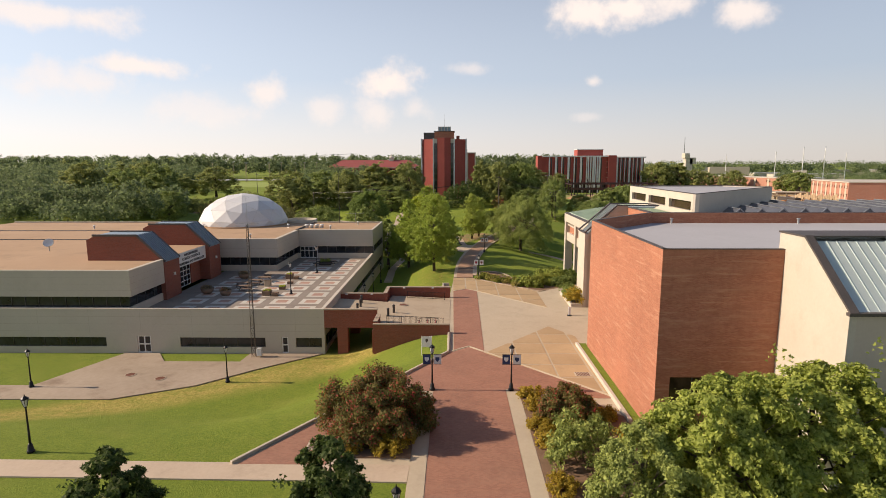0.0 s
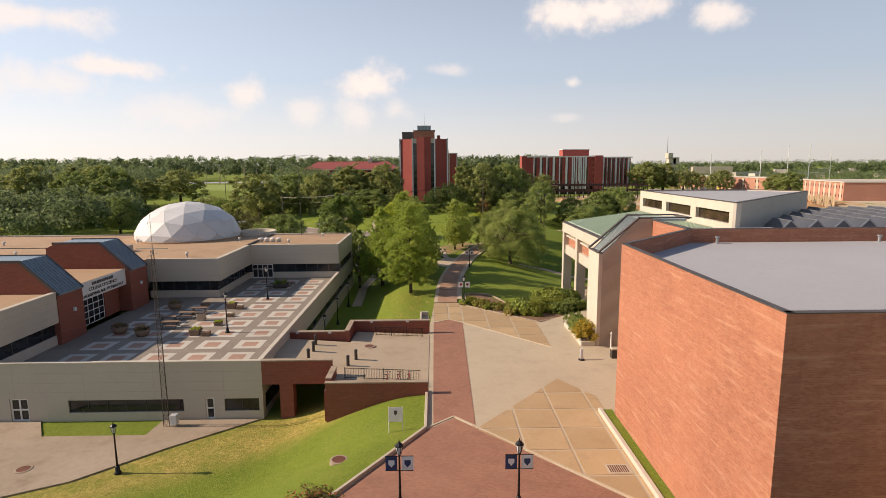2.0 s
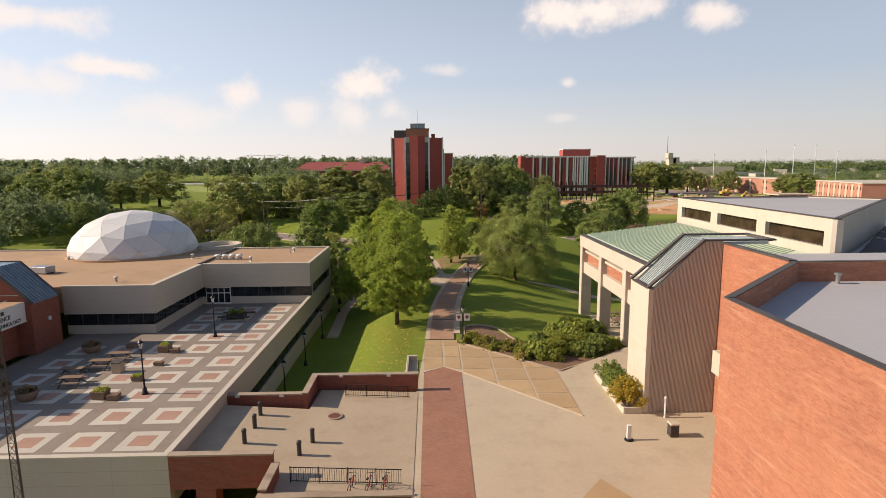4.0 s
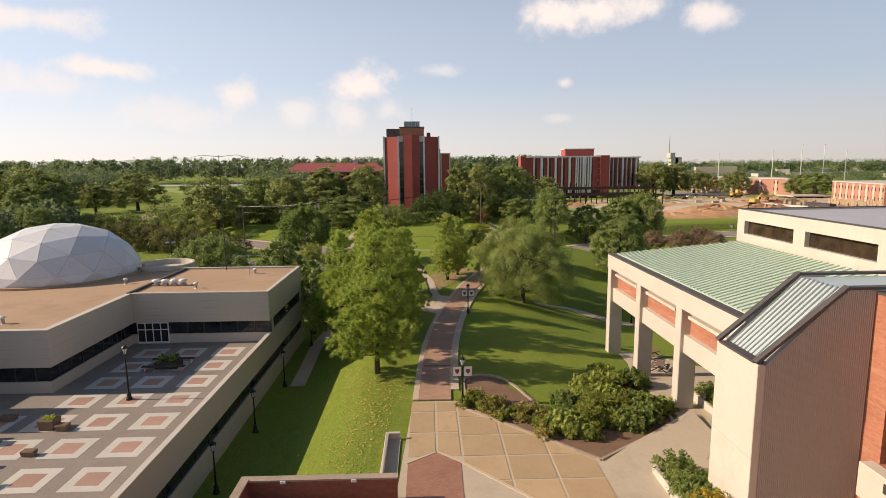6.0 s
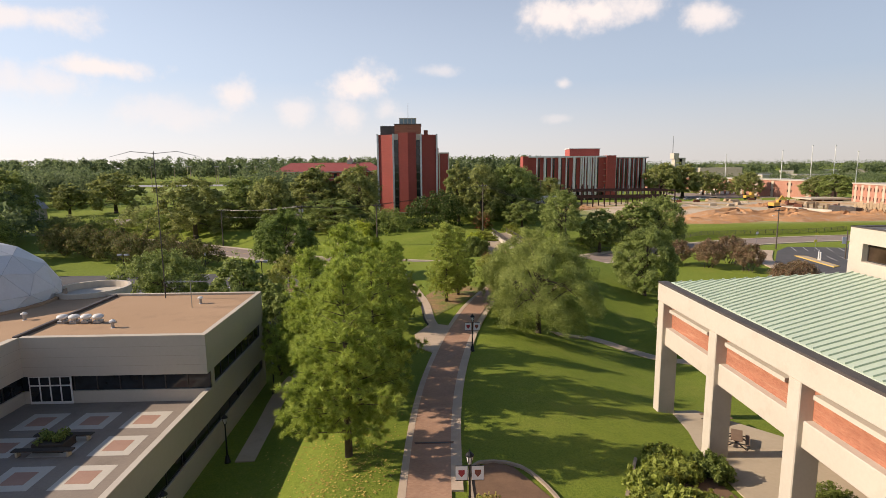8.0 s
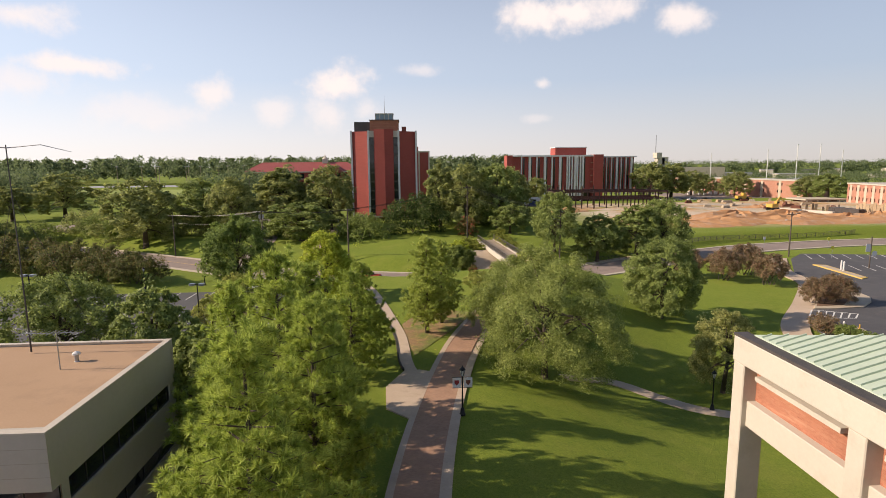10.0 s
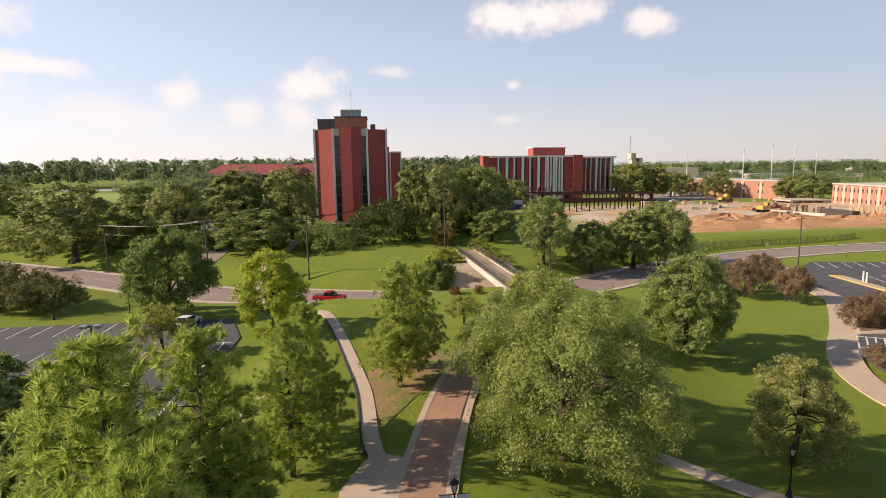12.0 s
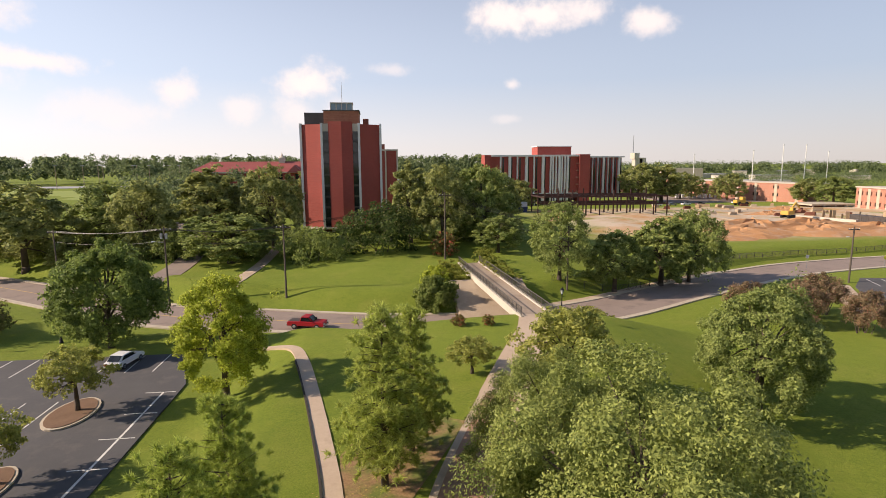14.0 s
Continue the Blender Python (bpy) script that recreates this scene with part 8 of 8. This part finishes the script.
road_sign(107, 196, M_SIGNYEL, "yellow diamond warning sign beside the street", 0)
road_sign(93, 200, M_FRAME, "white square sign beside the street", math.pi / 4)
road_sign(96, 181, M_SIGNYEL, "yellow square sign by the parking area", math.pi / 4)
fl = smooth_line(((33, 183.8), (42, 184.2), (50, 186.6), (60, 192.3), (76, 203.5), (95, 209.5), (130, 215)), 2.4)
fe = thing("chain_fence", "low dark chain-link fence along the street", "fence")
for (x0, y0), (x1, y1) in zip(fl, fl[1:]):
    part("post", Geo().bar((x0, y0, hz(x0, y0) - .2), (x0, y0, hz(x0, y0) + 1.25), .07, .07), M_DARKFRAME, fe)
g = Geo()
for (x0, y0), (x1, y1) in zip(fl, fl[1:]):
    z0, z1 = hz(x0, y0), hz(x1, y1)
    for k in range(8):
        a, b = k / 8, (k + 1) / 8
        q = lambda t, h: (x0 + (x1 - x0) * t, y0 + (y1 - y0) * t, z0 + (z1 - z0) * t + h)
        g.bar(q(a, .05), q(b, 1.2), .02, .02)
        g.bar(q(b, .05), q(a, 1.2), .02, .02)
    g.bar((x0, y0, z0 + 1.2), (x1, y1, z1 + 1.2), .04, .04)
tagged(part("mesh_wire", g, M_DARKFRAME, fe), kind="stuff")


# ---- vehicles ----
def wheel(parent, x, y, r=.36):
    w = part("wheel", Geo().tube((x, y - .11, r), (x, y + .11, r), r, r, 18), M_RUBBER, parent)
    s = 1 if y > 0 else -1
    part("rim", Geo().tube((x, y + s * .10, r), (x, y + s * .13, r), r * .62, r * .55, 12), M_CHROME, w)


def pickup(x, y, z, rz):
    ob = thing("pickup_truck", "bright red pickup truck driving on the street", "pickup truck", at=(x, y, z), rz=rz)
    prof = [(-2.55, .45), (2.5, .45), (2.58, .65), (2.55, .92), (2.35, 1.02), (1.0, 1.08), (-.75, 1.08), (-2.5, 1.06), (-2.58, .7)]
    part("body", bevelled(Geo().sweep([(a, -.92, b) for a, b in prof], (0, 1.84, 0)), .06), M_RED, ob)
    cab = [(1.15, 1.05), (.45, 1.72), (-.55, 1.74), (-.85, 1.05)]
    c = part("cab", bevelled(Geo().sweep([(a, -.8, b) for a, b in cab], (0, 1.6, 0)), .06), M_RED, ob)
    part("windscreen", Geo().sweep([(1.09, -.68, 1.12), (.55, -.68, 1.66), (.57, -.68, 1.69), (1.13, -.68, 1.13)], (0, 1.36, 0)), M_GLASS, c)
    for s in (-.815, .8):
        part("side_window", Geo().sweep([(.92, s, 1.12), (.42, s, 1.62), (-.5, s, 1.64), (-.68, s, 1.12)], (0, .016, 0)), M_GLASS, c)
    part("bed", Geo().box(-2.45, -.95, -.75, .75, 1.0, 1.095), M_COPING, ob, "dark cargo bed")
    part("front_bumper", bevelled(Geo().box(2.5, 2.68, -.9, .9, .42, .62), .03), M_CHROME, ob)
    part("rear_bumper", bevelled(Geo().box(-2.7, -2.54, -.9, .9, .42, .6), .03), M_CHROME, ob)
    for s in (-.7, .7):
        part("headlight", Geo().box(2.54, 2.6, s - .16, s + .16, .72, .9), M_LAMPGLASS, ob)
        part("tail_light", Geo().box(-2.62, -2.56, s - .1, s + .1, .7, .95), M_CRIMSON, ob)
        part("mirror", Geo().box(.85, .95, s * 1.42 - .08, s * 1.42 + .08, 1.15, 1.3), M_BLACK, ob)
    for a in (1.62, -1.55):
        for s in (-.84, .84):
            wheel(ob, a, s, .38)
    return ob


def saloon(x, y, z, rz, mat, label):
    ob = thing("car", label, "car", "parked cars", at=(x, y, z), rz=rz)
    prof = [(-2.25, .35), (2.2, .35), (2.28, .6), (2.1, .8), (1.0, .92), (-1.75, .95), (-2.25, .85)]
    part("body", bevelled(Geo().sweep([(a, -.88, b) for a, b in prof], (0, 1.76, 0)), .07), mat, ob)
    cab = [(1.05, .9), (.3, 1.42), (-1.2, 1.45), (-1.95, .92)]
    c = part("cab", bevelled(Geo().sweep([(a, -.74, b) for a, b in cab], (0, 1.48, 0)), .07), mat, ob)
    part("windscreen", Geo().sweep([(1.02, -.64, .97), (.38, -.64, 1.4), (.42, -.64, 1.42), (1.08, -.64, .97)], (0, 1.28, 0)), M_GLASS, c)
    part("rear_window", Geo().sweep([(-1.9, -.62, .99), (-1.28, -.62, 1.41), (-1.32, -.62, 1.43), (-1.96, -.62, .99)], (0, 1.24, 0)), M_GLASS, c)
    for s in (-.755, .74):
        part("side_window", Geo().sweep([(.8, s, .97), (.25, s, 1.36), (-1.15, s, 1.38), (-1.6, s, .97)], (0, .016, 0)), M_GLASS, c)
    for s in (-.62, .62):
        part("headlight", Geo().box(2.18, 2.27, s - .18, s + .18, .6, .74), M_LAMPGLASS, ob)
        part("tail_light", Geo().box(-2.29, -2.22, s - .2, s + .2, .62, .8), M_CRIMSON, ob)
    for a in (1.4, -1.4):
        for s in (-.8, .8):
            wheel(ob, a, s, .32)


pickup(-5.4, 170.3, -2.55, -15)
saloon(-22.9, 156.4, -1.74, 80, M_CARWHITE, "white saloon parked beside a shade tree")
for x, y, m_, l_ in ((176, 345, M_CARWHITE, "white car parked beyond the building site"), (128, 330, M_CARWHITE, "white car parked beyond the building site"), (136, 332, M_STEEL, "silver car parked beyond the building site"),
                     (144, 334, M_CARWHITE, "white car parked beyond the building site"), (152, 336, M_COPING, "dark car parked beyond the building site")):
    saloon(x, y, hz(x, y) + .02, 10, m_, l_)

# ---- building site ----
M_CLAY = surf("orange_clay", (0.40, 0.19, 0.075), (0.52, 0.29, 0.14), 0.15, 2.5, 0.95, relief=0.8, stain=(0.5, 0.42, 0.33), stain_amount=0.6)
sf = thing("steel_frame", "rust-red steel frame of a building under construction", "steel frame")
gz = hz(85, 290)
for i in range(10):
    for j in range(3):
        x, y = 62 + i * 5, 283 + j * 8
        top = 8.2 if i < 3 or (i * 7 + j) % 5 == 0 else 6.2
        part("column", Geo().bar((x, y, gz - 1), (x, y, gz + top), .38, .38), M_DARKRUST, sf)
for j in range(3):
    for h in (3.2, 6.0):
        part("beam", Geo().bar((62, 283 + j * 8, gz + h), (107, 283 + j * 8, gz + h), .3, .55), M_DARKRUST, sf)
for i in range(10):
    part("beam", Geo().bar((62 + i * 5, 283, gz + 5.7), (62 + i * 5, 299, gz + 5.7), .3, .45), M_DARKRUST, sf)
tr_ = thing("site_trailer", "white site trailer beside a clay yard", "trailer", at=(55.5, 303, hz(55, 303)))
part("body", bevelled(Geo().box(-5.5, 5.5, -1.5, 1.5, .6, 3.6), .05), M_CARWHITE, tr_)
part("underframe", Geo().box(-5.2, 5.2, -1.3, 1.3, 0, .6), M_COPING, tr_)
for x in (-3, 1):
    part("window", Geo().box(x, x + 1.3, -1.56, -1.5, 1.7, 2.7), M_GLASS, tr_)
sk_ = thing("skip", "blue steel skip beside the site trailer", "skip", at=(57, 298, hz(57, 298)))
part("tub", Geo().add([(-2.6, -1, 0), (2.6, -1, 0), (2.6, 1, 0), (-2.6, 1, 0), (-3, -1.1, 1.8), (3, -1.1, 1.8), (3, 1.1, 1.8), (-3, 1.1, 1.8)],
                      [(3, 2, 1, 0), (0, 1, 5, 4), (1, 2, 6, 5), (2, 3, 7, 6), (3, 0, 4, 7), (4, 5, 6, 7)]), M_NAVY, sk_)


def mound(x, y, r, h, seed, mat=None, nm="clay_mound", label="heap of orange clay on the building site"):
    q = np.random.default_rng(seed)
    g = Geo()
    k, rings = 26, 7
    pts_ = [(x, y, hz(x, y) + h)]
    for i in range(1, rings + 1):
        f = i / rings
        for j in range(k):
            a = 6.283 * j / k
            rr = r * f * (1 + .25 * math.sin(2 * a + seed) + .12 * math.sin(5 * a + seed * 2))
            px, py = x + rr * 1.6 * math.cos(a), y + rr * .7 * math.sin(a)
            pts_.append((px, py, hz(px, py) + h * (1 - f) ** .8 * (1 + .2 * q.normal()) - (.3 if i == rings else 0)))
    fs = [(0, 1 + j, 1 + (j + 1) % k) for j in range(k)]
    for i in range(rings - 1):
        fs += [(1 + i * k + j, 1 + (i + 1) * k + j, 1 + (i + 1) * k + (j + 1) % k, 1 + i * k + (j + 1) % k) for j in range(k)]
    g.add(pts_, fs)
    solid(nm, g, mat or M_CLAY, label, "earth heap", "clay heaps")


for x, y, r, h, s in ((100, 232, 14, 2.0, 1), (125, 233, 16, 2.2, 2), (86, 228, 9, 1.4, 3), (150, 240, 12, 1.8, 4), (64, 272, 6, 1.6, 5), (160, 240, 11, 2.4, 6), (112, 243, 12, 3.0, 7), (132, 246, 9, 2.4, 8), (140, 275, 5, 1.2, 9), (158, 290, 6, 1.4, 10)):
    mound(x, y, r, h, s)
for x, y, w, d, rz in ((117, 264, 32, 5, -82), (148, 260, 21, 1.2, -72), (140, 290, 30, 12, -8)):
    sl_ = thing("foundation_slab", "fresh pale concrete foundation on the building site", "slab", "foundations", at=(x, y, hz(x, y) - .2), rz=rz)
    part("slab", Geo().box(-w / 2, w / 2, -d / 2, d / 2, 0, .9 if d < 5 else .5), M_WHITE if d < 5 else M_CONC, sl_)


def digger(x, y, rz):
    ob = thing("excavator", "yellow tracked excavator on the building site", "excavator", at=(x, y, hz(x, y) + .1), rz=rz)
    for s in (-1.1, 1.1):
        part("track", bevelled(Geo().box(-2, 2, s - .3, s + .3, 0, .9), .2), M_RUBBER, ob)
    part("house", bevelled(Geo().box(-2.0, 1.3, -1.3, 1.3, 1.0, 2.3), .1), M_EXCAV, ob)
    c = part("cab", bevelled(Geo().box(.3, 1.8, -1.3, -.2, 2.3, 3.3), .08), M_EXCAV, ob)
    part("cab_window", Geo().box(.45, 1.7, -1.33, -1.3, 2.4, 3.1), M_GLASS, c)
    part("boom", Geo().bar((1.3, .3, 2.0), (4.2, .3, 4.6), .4, .55), M_EXCAV, ob)
    part("stick", Geo().bar((4.2, .3, 4.6), (6.6, .3, 2.8), .3, .4), M_EXCAV, ob)
    part("bucket", Geo().add([(6.2, -.3, 1.6), (7.4, -.3, 1.9), (7.2, -.3, 2.9), (6.2, .9, 1.6), (7.4, .9, 1.9), (7.2, .9, 2.9)], [(0, 1, 2), (5, 4, 3), (0, 3, 4, 1), (1, 4, 5, 2), (2, 5, 3, 0)]), M_RUST, ob)


digger(135, 259, 20)
ld = thing("articulated_loader", "yellow wheeled loader on the building site", "loader", at=(163, 322, hz(163, 322)), rz=5)
part("body", bevelled(Geo().box(-3.5, 1.2, -1.2, 1.2, 1.0, 2.4), .1), M_EXCAV, ld)
part("cab", bevelled(Geo().box(-.6, .9, -1.0, 1.0, 2.4, 3.7), .1), M_EXCAV, ld)
part("bucket", bevelled(Geo().box(2.2, 3.6, -1.5, 1.5, .4, 1.6), .1), M_EXCAV, ld)
for x in (-2.2, 1.4):
    for s in (-1.25, 1.25):
        part("wheel", Geo().tube((x, s - .25, .8), (x, s + .25, .8), .8, .8, 14), M_RUBBER, ld)

# islands, markings and planting of the east parking area
ik = thing("traffic_island", "long pale island with a yellow kerb in the parking area", "island")
part("kerb", bevelled(Geo().prism([(84.6, 159.3), (86.6, 160.3), (88.4, 172.9), (86.2, 173.9)], LOT_E - .1, LOT_E + .16), .04), M_YELLOW, ik)
part("top", Geo().prism([(85.0, 160.2), (86.3, 160.8), (88.0, 172.4), (86.5, 173)], LOT_E, LOT_E + .18), M_CONC, ik)
for x, y in ((87.0, 166.6), (87.3, 167.6)):
    bo = thing("bollard", "short white post on a kerbed island", "bollard", "white posts", at=(x, y, LOT_E + .18))
    part("post", Geo().lathe([(.16, 0), (.16, 1.7), (.1, 1.85)], 10), M_FRAME, bo)
ci = thing("kerbed_island", "rounded concrete island with mulch around two small trees", "island")
part("kerb", bevelled(Geo().prism([(61.2, 140.5), (64.4, 140.2), (68.9, 140.6), (72.5, 143.4), (74.6, 146), (75.2, 148.4), (74.2, 149.8), (71.5, 150.4), (68.5, 149.6)], LOT_E - .2, LOT_E + .2), .05), M_CONC, ci)
part("mulch", Geo().prism([(62.2, 141.4), (66.5, 141.6), (69.8, 144.5), (70, 147.6), (67.8, 147.9)], LOT_E, LOT_E + .23), M_MULCH, ci)
mk = thing("bay_markings", "white hatched bay markings on dark asphalt", "road marking", kind="structure")
part("line", Geo().bar((57.2, 136.2, LOT_E + .008), (63.4, 135.5, LOT_E + .008), .18, .012), M_MARK, mk)
part("line", Geo().bar((60.6, 140.2, LOT_E + .008), (65.4, 137.5, LOT_E + .008), .18, .012), M_MARK, mk)
for k in range(7):
    f = k / 6
    a = Vector((57.2, 136.2, LOT_E + .012)).lerp(Vector((63.4, 135.5, LOT_E + .012)), f)
    b = Vector((60.6, 140.2, LOT_E + .012)).lerp(Vector((65.4, 137.5, LOT_E + .012)), f)
    part("line", Geo().bar(a, b, .18, .012), M_MARK, mk)
for k in range(11):
    part("line", Geo().bar((94 + k * 2.75, 186.6 - k * .35, LOT_E + .006), (91.4 + k * 2.75, 181 - k * .35, LOT_E + .006), .14, .012), M_MARK, mk)
for k in range(9):
    part("line", Geo().bar((93 + k * 2.75, 172.6 - k * .3, LOT_E + .006), (91 + k * 2.75, 167 - k * .3, LOT_E + .006), .14, .012), M_MARK, mk)
for x, y, r, h in ((56.3, 132.6, 1.5, 1.3), (55.2, 130.6, 1.5, 1.2)):
    tree("shrub", "brownbush", L_RUSTY, x, y, h, r, "low reddish-brown clipped shrub beside the parking area", "bush", "parking shrubs", leaves=3500, size=0.12, name="shrub", z=LOT_E)
for x, y in ((55.6, 127.8), (55.4, 126.2), (55.6, 124.6), (56.2, 123.2), (57, 121.8)):
    tree("shrub", "hedge", L_SHRUB, x, y, 1.4, 1.25, "low clipped hedge beside the parking area", "bush", "parking hedge", name="shrub", z=LOT_E)
pd = thing("bollard_pad", "rounded concrete pad with white bollards", "island")
part("pad", Geo().prism([(58.2 + 1.9 * math.cos(6.283 * k / 18), 130.3 + 1.3 * math.sin(6.283 * k / 18)) for k in range(18)], LOT_E - .1, LOT_E + .15), M_CONC, pd)
part("bollard", Geo().lathe([(.12, .15), (.12, 1.1), (.06, 1.2)], 10, (57.4, 130.4, LOT_E)), M_FRAME, pd)
part("bollard", Geo().lathe([(.1, .15), (.1, .75), (.05, .85)], 10, (59.2, 130.0, LOT_E)), M_EXCAV, pd)
sp = thing("parking_sign", "tall dark post with pale notice plates", "sign", at=(94.5, 169.2, LOT_E))
part("post", Geo().tube((0, 0, 0), (0, 0, 6.4), .13, .11, 8), M_WOODPOLE, sp)
part("plate", Geo().box(-1.2, -.25, -.2, -.14, 3.4, 5.0), M_FRAME, sp)
part("round_plate", Geo().tube((.7, -.2, 3.0), (.7, -.14, 3.0), .55, .55, 16), M_FRAME, sp)

# sports field in the west: light poles, pale track, car park
solid("running_track", Geo().prism([(-330, 640), (-110, 640), (-110, 690), (-330, 690)], -2.5, -.6), M_ROOFGREY, "pale track beyond a mown sports field", "track", kind="structure")
solid("mown_field", Geo().prism([(-320, 372), (-128, 372), (-132, 420), (-160, 560), (-320, 600)], -2.5, -.55), M_FIELD, "sunlit yellow-green mown sports field", "sports field", kind="structure")
solid("west_car_park", Geo().prism([(-185, 345), (-164, 362), (-98, 292), (-110, 276)], -2.5, -.5), M_ASPHALT, "blue-grey asphalt car park behind the trees", "parking lot", kind="structure")
solid("west_drive", Geo().prism([(-112, 243), (-96, 239), (-92, 251), (-112, 258)], -2.5, hz(-98, 247) + .25), M_ROAD, "pale drive between trees beyond the street", "road", kind="structure")
pl_ = thing("field_light", "tall slim light pole beside a sports field", "light pole", "field lights", at=(-268, 610, -1))
part("pole", Geo().tube((0, 0, 0), (0, 0, 21), .32, .2, 6), M_OLDCONC, pl_)
part("crossarm", Geo().bar((-1.6, 0, 20.6), (1.6, 0, 20.6), .3, .5), M_STEEL, pl_)
for x, y in ((-241, 600), (-232, 615), (-222, 585), (-205, 610), (-188, 600), (-178, 618), (-160, 590), (-152, 612), (-214, 640)):
    copy_thing(pl_, pose(x, y, -1))

# antenna mast on the science building's roof
am = thing("antenna_mast", "tall thin antenna mast with a long drooping crossbar", "mast", at=(-24.2, 105, 6.35))
part("mast", Geo().tube((0, 0, 0), (0, 0, 14.3), .06, .035, 6), M_DARKFRAME, am)
for s_ in (-1, 1):
    part("crossbar", Geo().tube((0, 0, 14.1), (s_ * 2.2, 0, 14.3), .04, .03, 5), M_STEEL, am)
    part("boom", Geo().tube((s_ * 2.2, 0, 14.3), (s_ * 4.2, 0, 13.8), .03, .018, 5), M_STEEL, am)
    part("guy", Geo().tube((0, 0, 11), (s_ * 4, 1.5, 0), .012, .012, 4), M_DARKFRAME, am)

# site clutter
solid("site_car_park", Geo().prism([(150, 352), (205, 345), (214, 400), (160, 425)], -3, hz(180, 380) + .35), M_ROAD, "grey asphalt car park beyond the building site", "parking lot", kind="structure")
rng_s = random.Random(5)
bx = thing("site_container", "long dark steel container on the building site", "container", at=(155, 249, hz(155, 249)), rz=-88)
part("body", bevelled(Geo().box(-6.5, 6.5, -1.3, 1.3, 0, 2.7), .06), M_COPING, bx)
for k in range(16):
    part("rib", Geo().box(-6.3 + k * .8, -6.1 + k * .8, -1.36, -1.3, .15, 2.55), M_COPING, bx)
sh = thing("shoring_wall", "tall plank shoring wall with raking timber props", "retaining wall", at=(160, 238, hz(160, 238)), rz=-62)
for k in range(18):
    part("plank", Geo().box(-9 + k, -8.12 + k, -.1, .1, -.5, 4.2 + .5 * ((k * 7) % 3)), M_PLANK, sh)
for k in range(6):
    part("prop", Geo().bar((-8 + k * 3, -3.2, -.2), (-8 + k * 3, -.1, 3.4), .25, .25), M_PLANK, sh)
for k in range(9):
    x, y = 150 + k * 1.5 + rng_s.uniform(-.5, .5), 262 - k * .8
    fw = thing("formwork_panel", "upright raw timber formwork panel on the building site", "formwork", "formwork", at=(x, y, hz(x, y) - .1), rz=rng_s.uniform(-30, 30))
    part("panel", Geo().box(-.6, .6, -.06, .06, 0, rng_s.uniform(1.6, 3)), M_PLANK, fw)
    part("brace", Geo().bar((.3, -1.4, 0), (.3, -.06, 1.4), .12, .12), M_PLANK, fw)
for k in range(26):
    x, y = rng_s.uniform(118, 172), rng_s.uniform(268, 318)
    m_, l_ = ((M_PLANK, "stack of raw timber on the building site"), (M_CONC, "stack of pale blocks on the building site"), (M_RUST, "bundle of rusty steel on the building site"))[k % 3]
    st = thing("material_stack", l_, "building material", "material stacks", at=(x, y, hz(x, y) - .05), rz=rng_s.uniform(0, 180))
    w_ = rng_s.uniform(1.2, 2.6)
    for q in range(3):
        part("layer", Geo().box(-w_ + q * .1, w_ - q * .15, -.6, .6 - q * .08, q * .38, q * .38 + .34), m_, st)
for k in range(8):
    x, y = 176 + k * 3.1, 398 - k * .5
    bb = thing("site_barrier", "white water-filled barrier at the edge of a car park", "barrier", "barriers", at=(x, y, hz(x, y)))
    part("body", bevelled(Geo().box(-1, 1, -.4, .4, 0, 2.2), .15), M_CARWHITE, bb)
